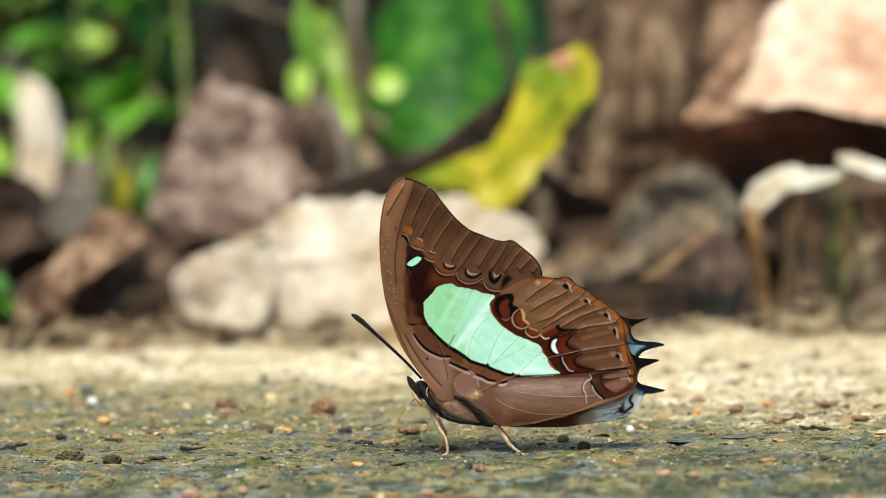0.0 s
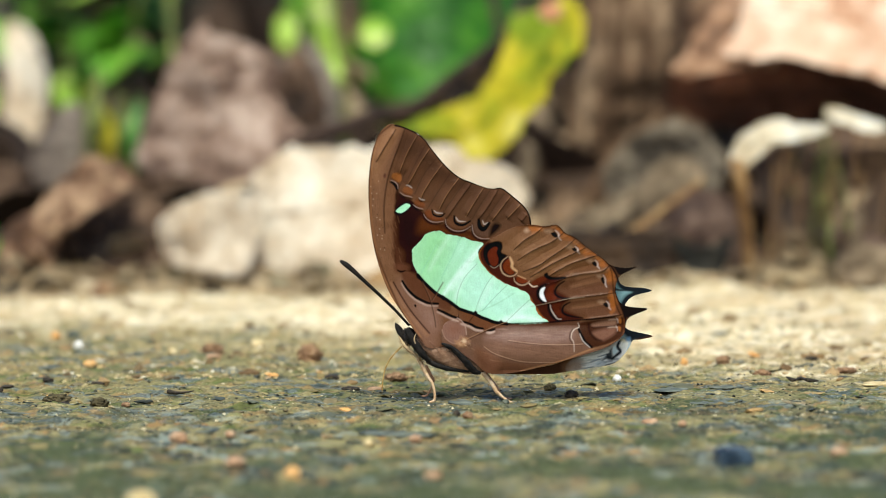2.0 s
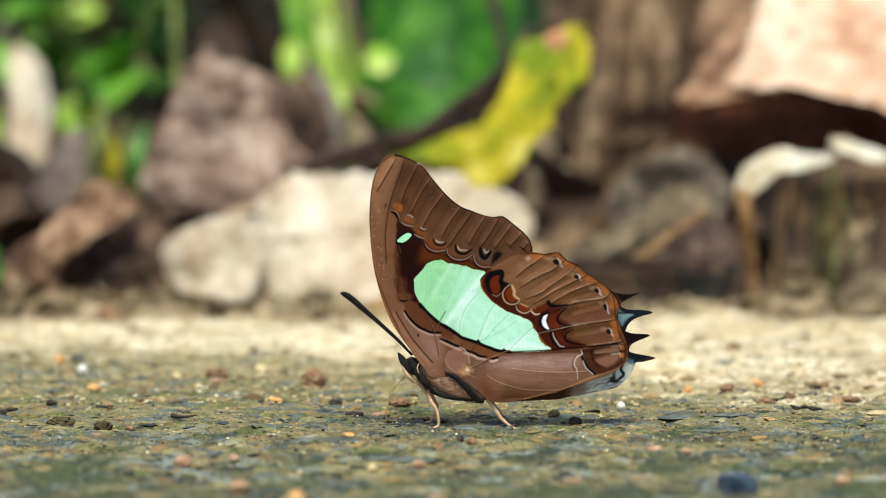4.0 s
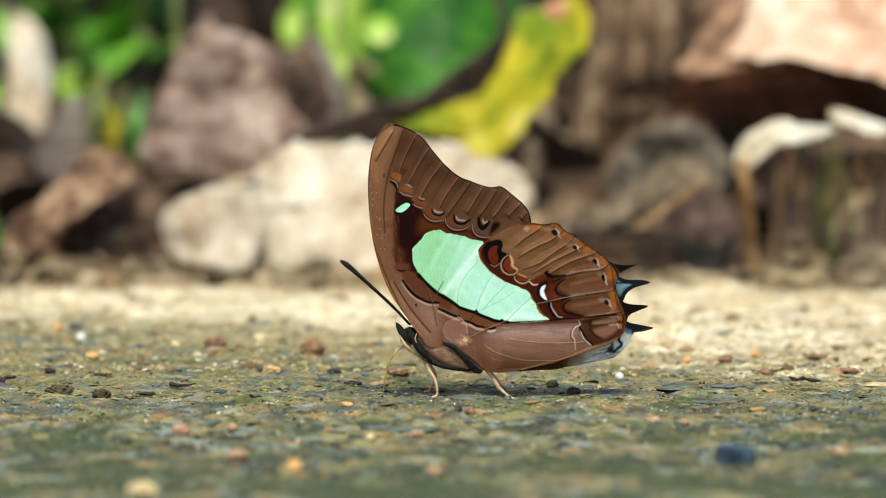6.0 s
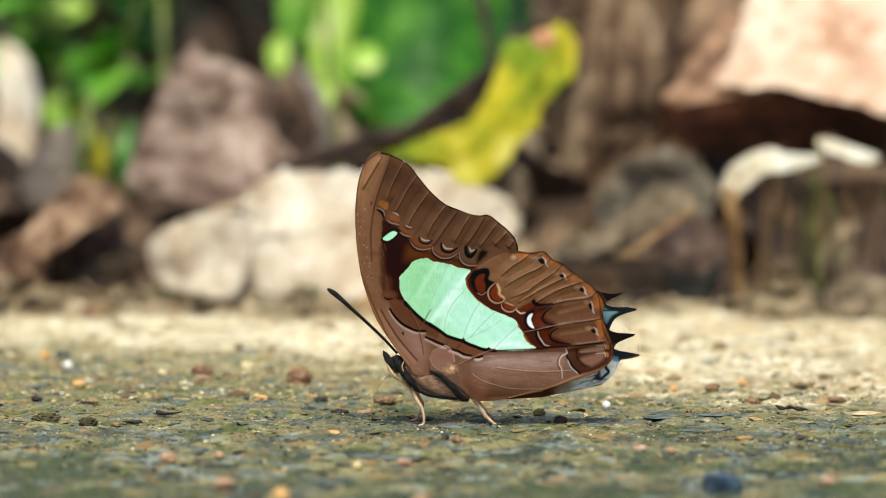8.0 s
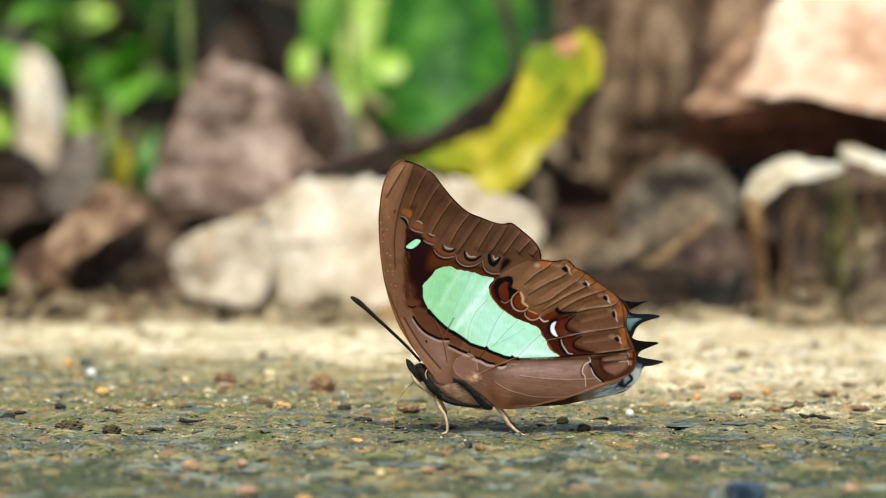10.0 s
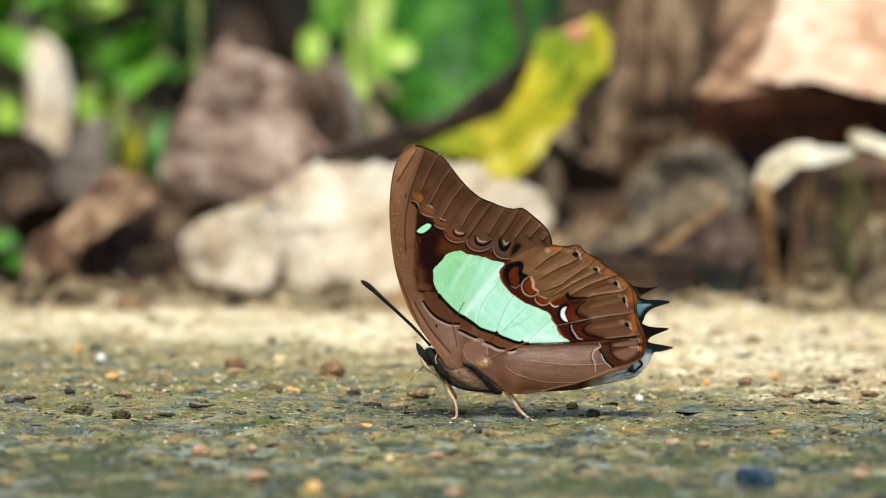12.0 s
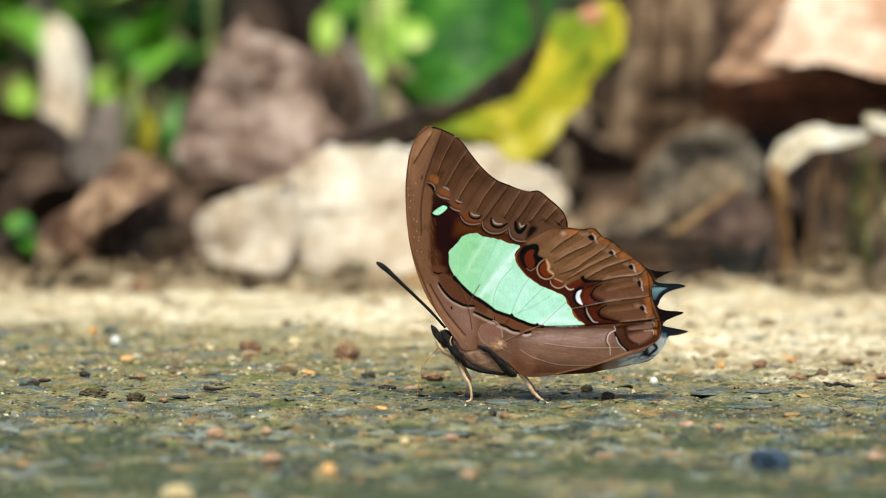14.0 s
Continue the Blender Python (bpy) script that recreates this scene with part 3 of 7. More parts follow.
def mint(pig):
    """The green band: leaf green at one end, paler and bluer towards the other, with faint folds."""
    idx, k = pig.cover(BAND, 0.07, 0.08)
    inside = np.zeros(len(pig.p))
    inside[idx] = np.clip(k, 0, 1)
    pig.lay(idx, k, (0.33, 0.68, 0.39))
    pig.patch([(-3.6, 29.3), (1.5, 28.0), (1.1, 24.7), (4.6, 21.3), (9.6, 18.8), (12.9, 13.9), (3.5, 14.0), (-2.9, 16.5), (-4.8, 19.8), (-4.4, 24.9)], (0.45, 0.80, 0.60), 2.2, 0.9, 0, inside)
    pig.patch([(0.5, 23.9), (5.1, 20.9), (10.2, 17.8), (12.9, 13.9), (4.6, 13.9), (-0.5, 16.8), (-1.3, 20.8)], (0.48, 0.84, 0.68), 2.0, 0.8, 0, inside)
    pig.patch([(-8.7, 29.8), (-4.6, 29.5), (-5.6, 25.9), (-8.7, 21.9), (-9.7, 24.9)], (0.30, 0.67, 0.32), 1.6, 0.75, 0, inside)
    for line, width, k in (([(1.1, 27.4), (-1.6, 24.2), (-3.9, 21.2), (-5.5, 18.9)], 0.55, 0.9), ([(1.6, 27.8), (-0.1, 25.3), (-2.4, 22.3), (-4.0, 19.8)], 0.35, 0.7), ([(-0.1, 24.2), (-2.0, 21.9), (-3.4, 18.2)], 0.8, 0.5),
                           ([(-4.5, 29.4), (-6.4, 26.4), (-8.1, 23.3)], 0.6, 0.3), ([(4.6, 14.0), (8.1, 14.7), (12.2, 14.1)], 1.1, 0.7), ([(5.8, 13.9), (8.1, 15.9), (10.2, 17.0)], 0.8, 0.5), ([(3.5, 21.7), (2.0, 19.0), (0.8, 16.3)], 0.9, 0.3)):
        pig.stroke(line, (0.74, 0.94, 0.88), width, 0.45, k, 0.3, inside)
    for line in ([(-2.6, 29.2), (-4.8, 25.3), (-7.1, 20.8)], [(-6.0, 30.0), (-8.1, 27.0), (-9.2, 23.4)], [(-0.5, 28.5), (-2.8, 24.9), (-4.4, 21.9)]):
        pig.stroke(line, (0.24, 0.62, 0.30), 0.5, 0.5, 0.35, 0.3, inside)
    for line in ([(-3.3, 16.0), (-3.0, 19.1), (-1.7, 22.0), (0.4, 24.3)], [(0.1, 15.8), (1.1, 18.5), (2.6, 21.3), (4.7, 23.7)], [(1.4, 15.9), (4.0, 18.7), (7.2, 21.7)], [(5.8, 14.0), (8.0, 16.1), (10.3, 18.2)]):
        pig.stroke(line, (0.19, 0.40, 0.28), 0.10, 0.08, 0.8, 0, inside)
    for line in ([(-6.9, 18.5), (-5.8, 22.0), (-4.1, 25.5), (-2.4, 29.2)], [(-9.6, 22.7), (-8.3, 25.1), (-6.8, 27.8)], [(0.8, 15.7), (4.1, 17.2), (7.1, 19.0)]):
        pig.stroke(line, (0.24, 0.56, 0.36), 0.12, 0.14, 0.7, 0.2, inside)
    rim = spline(BAND, True, 6)
    pig.stroke(np.vstack([rim, rim[:1]]), (0.52, 0.82, 0.60), 0.12, 0.12, 0.45, 0, inside)


def crescent(pig, field, color, rim, brow, width, gleam):
    """One mark of a row: a rusty field with a pale rim below, a black brow and a bluish white gleam over it."""
    if field:
        pig.patch(field, color, 0.18, 0.95, 0.08)
    if rim:
        pig.stroke([(x - 0.1, z - 0.3) for x, z in rim], tone(14, 8, 7), 0.4, 0.18, 0.85, 0.5)
        pig.stroke([(x + 0.1, z + 0.28) for x, z in rim], tone(46, 26, 18), 0.3, 0.2, 0.6, 0.6)
        pig.stroke(rim, tone(184, 172, 180), 0.12, 0.11, 0.65, 0.9)
    if brow:
        pig.stroke(brow, BLACK, width, 0.1, 1.0, 0.45)
    if gleam:
        pig.stroke(gleam, tone(206, 200, 210), 0.2, 0.12, 0.85, 0.7)


def streaks(pig, a, b, way, count, colors, seed, alpha=0.3):
    """Fine rows of scales, running one way, scattered between two points."""
    r = np.random.default_rng(seed)
    a, b, way = np.array(a), np.array(b), np.array(way)
    for k in range(count):
        p = a + (b - a) * r.random() + r.normal(0, 0.8, 2)
        v = way * r.uniform(0.4, 1.0)
        pig.stroke([p, p + v * 0.5 + r.normal(0, 0.04, 2), p + v], colors[k % len(colors)], r.uniform(0.06, 0.14), 0.1, alpha * r.uniform(0.4, 1.2), 0.6)


def paint_fore(pig):
    pig.grain(0.10, 5, 3)
    # dusky outer field, paler costa and tip
    pig.patch([(-16.3, 44.3), (-11.9, 48.6), (-5.1, 42.1), (5.0, 38.0), (10.2, 33.1), (10.2, 30.0), (1.5, 30.0), (-5.6, 33.1), (-11.7, 37.7), (-15.3, 40.2)], tone(92, 64, 47), 1.6, 0.85)
    pig.patch([(-13.0, 48.2), (-8.7, 46.5), (-5.1, 42.1), (1.5, 38.2), (0.5, 36.4), (-6.6, 39.7), (-10.7, 43.3), (-13.5, 44.3)], tone(72, 50, 38), 1.2, 0.75)
    pig.patch([(-0.5, 37.7), (5.6, 37.6), (10.0, 33.1), (10.0, 30.4), (3.0, 30.0), (-2.6, 32.6)], tone(92, 66, 52), 1.6, 0.7)
    pig.patch([(-5.6, 38.2), (1.5, 34.6), (6.6, 31.6), (0.5, 30.0), (-6.6, 33.6), (-9.7, 37.2)], tone(100, 73, 56), 1.6, 0.5)
    pig.patch([(-8.7, 9.4), (-13.1, 15.6), (-17.1, 23.7), (-18.9, 34.0), (-18.5, 43.7), (-16.6, 48.4), (-15.0, 49.4), (-14.3, 44.3), (-15.5, 40.2), (-15.0, 34.1), (-15.0, 28.0), (-13.2, 21.9), (-9.7, 14.7), (-7.1, 9.6)], tone(126, 92, 70), 1.0, 0.85)
    pig.patch([(-18.4, 43.3), (-17.6, 46.3), (-16.4, 48.3), (-14.8, 49.4), (-13.0, 49.1), (-14.8, 45.8), (-16.6, 42.5), (-17.6, 39.2)], tone(158, 118, 88), 1.0, 0.75)
    pig.patch([(-13.1, 21.9), (-9.7, 18.3), (-6.6, 16.8), (-6.6, 9.6), (-8.7, 9.4), (-11.2, 12.8), (-13.0, 16.2), (-14.3, 19.3)], tone(134, 102, 90), 1.0, 0.8)
    # pinkish highlight at the wing base, put into the pigment
    pig.patch([(-10.2, 16.8), (-7.1, 16.2), (-6.8, 12.7), (-8.7, 13.2)], tone(160, 130, 126), 1.2, 0.5)
    # the dark cell, redder towards the crescents
    pig.patch([(-14.0, 37.7), (-13.1, 36.8), (-11.1, 35.7), (-10.1, 34.3), (-8.9, 33.6), (-7.5, 31.7), (-5.1, 31.5), (-4.0, 30.3), (-0.9, 30.3), (0.3, 29.0), (2.3, 28.5), (1.5, 27.0), (-0.5, 19.8), (-4.6, 16.8), (-8.7, 19.8), (-11.5, 22.7), (-14.0, 23.3), (-14.4, 27.0), (-14.5, 31.0), (-14.3, 34.6)], tone(44, 20, 11), 0.22, 1.0, 0.1)
    pig.patch([(-9.2, 32.9), (-5.6, 31.3), (-0.5, 29.8), (2.0, 28.5), (0.5, 27.8), (-4.6, 29.4), (-8.2, 30.0), (-10.7, 30.0)], tone(92, 50, 20), 0.7, 0.85)
    pig.patch([(-14.6, 32.1), (-13.9, 31.6), (-13.8, 28.0), (-12.7, 26.5), (-13.0, 23.9), (-14.3, 23.6)], tone(86, 52, 36), 0.5, 0.85)
    pig.patch([(-13.1, 34.1), (-11.2, 33.1), (-10.2, 30.0), (-11.5, 27.0), (-13.1, 29.0)], tone(32, 12, 7), 0.9, 0.7)
    streaks(pig, (-14.8, 33.1), (-14.0, 24.4), (0.5, -1.8), 26, (tone(124, 90, 68), tone(60, 32, 20)), 2, 0.5)
    pig.patch([(-13.1, 22.7), (-11.2, 22.8), (-9.7, 21.7), (-7.1, 19.0), (-4.6, 17.2), (-4.8, 15.9), (-8.1, 17.2), (-10.7, 18.6), (-12.2, 20.3)], tone(96, 60, 42), 0.3, 0.95)
    pig.patch([(-14.2, 24.2), (-12.9, 24.5), (-11.7, 24.0), (-12.1, 23.0), (-13.8, 23.1)], tone(104, 66, 48), 0.4, 0.8)
    streaks(pig, (-18.3, 41.2), (-17.6, 25.9), (0.25, -2.2), 46, (tone(150, 114, 90), tone(92, 62, 46)), 5, 0.35)
    streaks(pig, (-16.6, 40.2), (-15.6, 23.9), (0.3, -2.0), 40, (tone(146, 110, 86), tone(96, 66, 50)), 6, 0.3)
    streaks(pig, (-9.7, 44.3), (5.6, 32.6), (0.9, 0.12), 90, (tone(124, 98, 80), tone(80, 58, 46)), 7, 0.22)
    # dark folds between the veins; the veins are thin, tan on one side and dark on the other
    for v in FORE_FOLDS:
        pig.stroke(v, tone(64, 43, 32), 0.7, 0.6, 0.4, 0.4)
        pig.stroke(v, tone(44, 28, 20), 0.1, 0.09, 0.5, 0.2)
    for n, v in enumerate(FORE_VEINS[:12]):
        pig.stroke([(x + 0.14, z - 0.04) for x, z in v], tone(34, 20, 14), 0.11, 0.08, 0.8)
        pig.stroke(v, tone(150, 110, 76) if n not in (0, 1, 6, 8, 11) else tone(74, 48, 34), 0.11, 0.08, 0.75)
    # the outer row of marks
    crescent(pig, [(-14.8, 40.2), (-14.4, 40.8), (-13.4, 40.8), (-13.0, 40.0), (-13.4, 39.1), (-14.3, 39.3)], tone(148, 92, 44), [(-15.0, 39.5), (-14.3, 39.2), (-13.8, 38.7), (-13.7, 38.0)], [(-14.9, 39.2), (-14.3, 38.7), (-13.9, 37.8)], 0.42, None)
    pig.patch([(-16.2, 40.6), (-15.9, 40.7), (-15.9, 40.2), (-16.1, 39.9), (-16.3, 40.2)], tone(78, 44, 40), 0.15, 0.85)
    crescent(pig, [(-12.9, 37.6), (-12.4, 38.3), (-11.5, 38.1), (-11.0, 37.4), (-11.4, 36.8), (-12.4, 36.9)], tone(128, 78, 42), [(-13.3, 37.3), (-12.6, 36.8), (-11.8, 36.6), (-11.1, 36.4)], None, 0.2, [(-12.2, 38.6), (-11.7, 38.5), (-11.2, 38.1)])
    crescent(pig, [(-10.8, 35.3), (-10.3, 36.0), (-9.5, 35.8), (-8.9, 35.1), (-9.3, 34.5), (-10.2, 34.7)], tone(120, 70, 38), [(-11.0, 35.1), (-10.3, 34.6), (-9.2, 34.3)], [(-10.0, 36.0), (-9.6, 35.7), (-9.1, 35.8)], 0.16, [(-9.9, 36.3), (-9.4, 36.0), (-8.9, 35.9)])
    crescent(pig, [(-8.9, 33.5), (-8.4, 34.2), (-7.7, 33.9), (-7.4, 33.0), (-5.8, 32.7), (-5.4, 32.2), (-7.1, 32.1), (-8.3, 32.6)], tone(116, 64, 34), [(-9.1, 33.4), (-8.7, 32.7), (-7.9, 32.1), (-6.8, 31.9), (-5.5, 32.1)], [(-7.6, 34.2), (-7.4, 33.4), (-6.7, 33.0), (-5.9, 33.0), (-5.3, 33.5)], 0.36, [(-7.2, 34.0), (-6.7, 33.6), (-5.7, 33.5)])
    crescent(pig, [(-4.9, 31.7), (-4.6, 32.8), (-3.9, 33.0), (-3.4, 31.7), (-2.0, 31.1), (-0.8, 31.6), (-1.0, 31.0), (-3.0, 30.6), (-4.3, 31.0)], tone(104, 70, 50), [(-5.2, 32.4), (-5.0, 31.4), (-4.3, 30.7), (-3.3, 30.3), (-1.9, 30.4), (-0.7, 31.1)], [(-3.6, 33.0), (-3.5, 32.0), (-2.9, 31.5), (-1.9, 31.4), (-0.7, 32.1)], 0.5, [(-3.3, 32.8), (-2.8, 32.1), (-1.6, 32.0)])
    crescent(pig, [(-0.0, 30.0), (0.1, 31.6), (0.7, 32.2), (1.1, 30.6), (1.9, 30.2), (2.9, 30.8), (2.5, 29.5), (1.2, 29.2)], tone(92, 68, 58), [(-0.4, 31.4), (-0.2, 30.1), (0.4, 29.3), (1.4, 28.9), (2.7, 28.9)], [(0.8, 32.3), (1.0, 31.1), (1.7, 30.6), (2.7, 31.7)], 0.85, [(1.5, 32.2), (1.8, 31.5), (2.4, 31.8)])
    pig.patch([(3.0, 30.9), (3.7, 31.7), (4.7, 31.4), (4.5, 30.7), (3.5, 29.7), (2.7, 29.3)], BLACK, 0.35, 0.95)
    mint(pig)
    pig.patch([(-14.4, 33.7), (-13.8, 34.7), (-12.7, 35.4), (-11.9, 35.6), (-11.2, 35.1), (-11.7, 34.3), (-12.5, 33.6), (-13.5, 33.2)], tone(12, 6, 5), 0.2)
    pig.patch([(-14.1, 33.9), (-13.6, 34.5), (-12.7, 35.1), (-12.1, 35.3), (-11.5, 35.0), (-11.8, 34.5), (-12.5, 33.9), (-13.3, 33.6)], (0.38, 0.76, 0.50), 0.07)
    # black lower border of the band, with knots where veins cross it
    pig.stroke([(-10.2, 22.4), (-9.2, 21.2), (-8.0, 20.0), (-6.7, 18.9), (-5.5, 18.2), (-4.3, 17.4), (-2.9, 16.3)], BLACK, 0.6, 0.08, 1.0)
    for x, z in ([(-10.1, 22.0)][0], [(-5.7, 18.2)][0]):
        pig.patch([(x - 0.35, z), (x - 0.1, z + 0.55), (x + 0.4, z + 0.1), (x + 0.2, z - 0.45)], BLACK, 0.1)
    # broken black line with a pale lilac lower edge
    for line in ([(-13.0, 21.3), (-12.4, 20.3), (-11.6, 19.3), (-10.6, 18.4), (-9.5, 17.8), (-8.3, 17.3), (-6.6, 17.2)], [(-6.6, 16.1), (-5.5, 15.6), (-4.3, 15.0), (-2.9, 14.5)]):
        pig.stroke([(x - 0.1, z - 0.42) for x, z in line], tone(206, 184, 184), 0.3, 0.2, 0.8, 0.5)
        pig.stroke(line, BLACK, 0.5, 0.08, 1.0, 0.25)
    pig.stroke([(-13.9, 23.3), (-13.2, 23.0), (-12.5, 23.2)], BLACK, 0.3, 0.1, 0.95, 0.4)
    pig.patch([(-10.9, 16.9), (-10.7, 17.1), (-10.5, 16.9), (-10.6, 16.5)], BLACK, 0.08)
    for v, w in ((FORE_VEINS[13], 0.16), ([(-5.7, 21.0), (-6.7, 19.3), (-7.7, 17.8)], 0.16)):
        pig.stroke(v, tone(52, 32, 24), w, 0.12, 0.9)
        # highlight beside the vein, painted as a pale line
        pig.stroke([(x + 0.16, z) for x, z in v], tone(160, 126, 110), 0.1, 0.12, 0.3)
    pig.stroke([(-17.4, 46.1), (-18.2, 43.1), (-18.6, 39.1), (-18.6, 34.0), (-18.0, 28.8), (-16.8, 23.9), (-15.0, 19.3), (-12.8, 15.7), (-9.7, 11.2)], tone(172, 124, 86), 0.24, 0.16, 0.7, 0.2)
    pig.stroke([(x - 0.45, z - 0.3) for x, z in FORE_VEINS[12]], tone(168, 126, 100), 0.6, 0.4, 0.6)
    pig.stroke(FORE_VEINS[12], tone(54, 30, 24), 0.26, 0.12, 0.9)
    pig.stroke([(-14.1, 49.4), (-12.4, 49.0), (-10.3, 48.0), (-8.8, 46.8), (-7.5, 45.0), (-5.3, 42.3), (-2.8, 40.1), (-0.5, 39.1), (3.3, 38.0), (5.0, 38.0), (7.1, 36.4), (8.8, 34.9), (9.9, 33.3), (10.2, 31.1)], BLACK, 0.42, 0.1, 1.0)
    pig.patch([(-10.2, 48.1), (-9.8, 48.0), (-9.8, 47.7), (-10.1, 47.7)], tone(226, 226, 230), 0.08, 0.9)
    pig.stroke([(-14.8, 49.5), (-17.7, 46.5), (-18.9, 39.1), (-18.3, 28.6), (-13.1, 15.6), (-9.5, 10.4)], tone(70, 42, 30), 0.26, 0.14, 0.85)
    pig.stroke([(-18.5, 41.2), (-18.6, 34.1), (-17.9, 28.5), (-16.6, 23.9)], tone(70, 44, 32), 0.12, 0.1, 0.6)
    r = np.random.default_rng(4)
    for k in range(22):
        a = np.array([(-18.0, 39.7)][0]) * (1 - k / 21) + np.array([(-16.4, 25.9)][0]) * k / 21 + r.normal(0, 0.45, 2)
        pig.patch([(a[0] - 0.09, a[1]), (a[0], a[1] - 0.09), (a[0] + 0.09, a[1]), (a[0], a[1] + 0.09)], tone(214, 198, 190) if k % 3 else tone(40, 26, 20), 0.07, 0.55)


MARGIN = [(7.3, 31.3), (10.2, 31.2), (12.5, 31.0), (14.8, 31.1), (16.4, 29.8), (18.2, 28.9), (20.1, 27.5), (22.0, 26.1), (23.7, 24.7), (24.7, 22.7), (25.0, 19.8), (25.5, 16.8), (26.5, 14.5), (26.8, 12.5)]
EYE_SPOTS = [[(14.4, 29.5), 0.62, 0.5], [(18.0, 26.8), 0.48, 0.36], [(21.6, 24.2), 0.45, 0.42], [(23.1, 21.2), 0.34, 0.6], [(23.6, 16.8), 0.46, 0.42], [(25.6, 13.8), 0.26, 0.3], [(25.4, 12.4), 0.26, 0.36]]


def paint_hind(pig):
    pig.grain(0.10, 5, 8)
    pig.patch([(2.0, 27.5), (5.1, 30.4), (10.2, 31.3), (18.1, 29.1), (24.3, 24.2), (25.3, 19.0), (19.8, 17.8), (11.7, 19.8), (4.6, 23.9)], tone(108, 74, 48), 1.2, 0.9)
    pig.patch([(4.6, 27.0), (7.6, 30.0), (12.7, 30.0), (16.8, 27.0), (15.7, 23.9), (10.7, 22.4), (7.1, 24.4)], tone(136, 102, 76), 1.6, 0.8)
    pig.patch([(10.1, 27.0), (14.7, 28.0), (19.3, 26.0), (17.8, 23.4), (11.7, 22.9)], tone(128, 92, 64), 1.4, 0.6)
    pig.patch([(13.2, 20.9), (18.8, 22.4), (24.9, 21.9), (26.7, 14.7), (18.8, 14.0), (14.7, 14.7)], tone(98, 66, 48), 1.2, 0.9)
    pig.patch([(1.7, 27.0), (2.7, 29.0), (5.6, 30.8), (8.6, 31.3), (6.6, 30.0), (4.5, 28.8), (3.0, 27.5)], tone(124, 92, 70), 0.6, 0.8)
    # rear fold: dusky along its upper edge, lilac brown below
    pig.patch([(-2.8, 8.4), (-6.0, 10.2), (-5.8, 12.9), (-4.1, 14.3), (-0.5, 13.2), (4.6, 13.7), (18.8, 13.9), (26.9, 14.7), (26.8, 11.5), (20.9, 8.1), (11.7, 5.5), (4.6, 4.3), (0.5, 4.5)], tone(116, 88, 76), 0.3, 0.95)
    pig.patch([(-0.0, 13.1), (4.6, 13.6), (18.8, 13.8), (18.6, 13.0), (11.7, 12.6), (5.6, 12.3), (1.5, 11.9)], tone(80, 50, 36), 0.7, 0.95)
    # highlight band of the fold: lilac scales with their sheen painted in
    pig.patch([(2.0, 11.1), (6.6, 12.3), (12.7, 12.1), (17.0, 12.3), (17.0, 10.6), (11.7, 10.2), (6.1, 10.6)], tone(150, 126, 126), 1.0, 0.75)
    pig.patch([(2.0, 10.0), (7.6, 9.9), (13.7, 9.4), (17.8, 9.5), (16.8, 7.8), (11.7, 7.0), (6.6, 7.4), (3.0, 8.6)], tone(130, 100, 88), 0.8, 0.7)
    pig.patch([(-0.0, 9.1), (2.0, 8.8), (5.6, 6.9), (11.7, 6.2), (15.8, 6.8), (10.7, 5.1), (4.6, 4.3), (1.0, 5.0)], tone(116, 80, 62), 0.6, 0.85)
    pig.patch([(0.5, 7.6), (4.1, 6.3), (8.6, 5.5), (4.6, 4.5), (1.5, 5.0)], tone(94, 62, 46), 0.8, 0.6)
    streaks(pig, (2.0, 11.7), (15.8, 11.1), (2.2, -0.05), 110, (tone(176, 146, 140), tone(104, 74, 62)), 11, 0.3)
    streaks(pig, (1.5, 9.1), (15.8, 8.1), (2.2, -0.35), 90, (tone(162, 128, 112), tone(92, 62, 48)), 12, 0.3)
    pig.stroke([(8.3, 5.0), (13.0, 6.2), (15.8, 6.9), (18.5, 8.0), (21.2, 9.0), (23.9, 9.8), (25.7, 10.6)], tone(176, 132, 100), 0.28, 0.16, 0.85)
    # lobe at the wing root, its sheen painted in with the lilac scales
    pig.patch([(-5.6, 13.7), (-4.1, 14.4), (-2.6, 14.0), (-1.7, 12.7), (-2.0, 10.8), (-3.6, 10.2), (-5.3, 11.0), (-5.9, 12.5)], tone(142, 110, 104), 0.35, 0.9)
    pig.patch([(-4.8, 13.3), (-3.0, 13.5), (-2.3, 12.4), (-3.6, 11.3), (-5.0, 12.1)], tone(138, 96, 82), 0.9, 0.6)
    pig.patch([(-2.8, 16.2), (-2.4, 14.9), (-1.3, 13.7), (2.0, 12.5), (6.1, 13.6), (2.0, 14.7), (-0.5, 15.7)], tone(110, 70, 46), 0.3, 0.95)
    # orange margin, brightest between the veins
    pig.stroke(MARGIN, tone(104, 62, 32), 0.75, 0.5, 0.7)
    for field in ([(9.8, 31.1), (12.2, 31.0), (11.8, 30.2), (10.6, 29.9)], [(13.9, 31.2), (15.0, 31.3), (16.3, 30.0), (17.5, 29.0), (15.8, 28.9), (15.4, 30.0)], [(17.4, 28.6), (19.5, 27.3), (20.8, 26.5), (21.6, 25.9), (19.7, 25.8), (18.8, 27.1)],
                  [(21.6, 25.8), (23.3, 24.9), (23.7, 23.8), (22.7, 23.5), (22.2, 24.6)], [(23.7, 22.9), (25.0, 23.0), (25.2, 21.2), (23.8, 20.8)], [(24.1, 18.6), (25.0, 19.0), (25.5, 16.8), (24.7, 15.3)], [(25.9, 14.5), (27.1, 14.7), (27.0, 12.3), (26.0, 12.1)]):
        pig.patch(field, tone(164, 98, 36), 0.35, 0.75, 0.3)
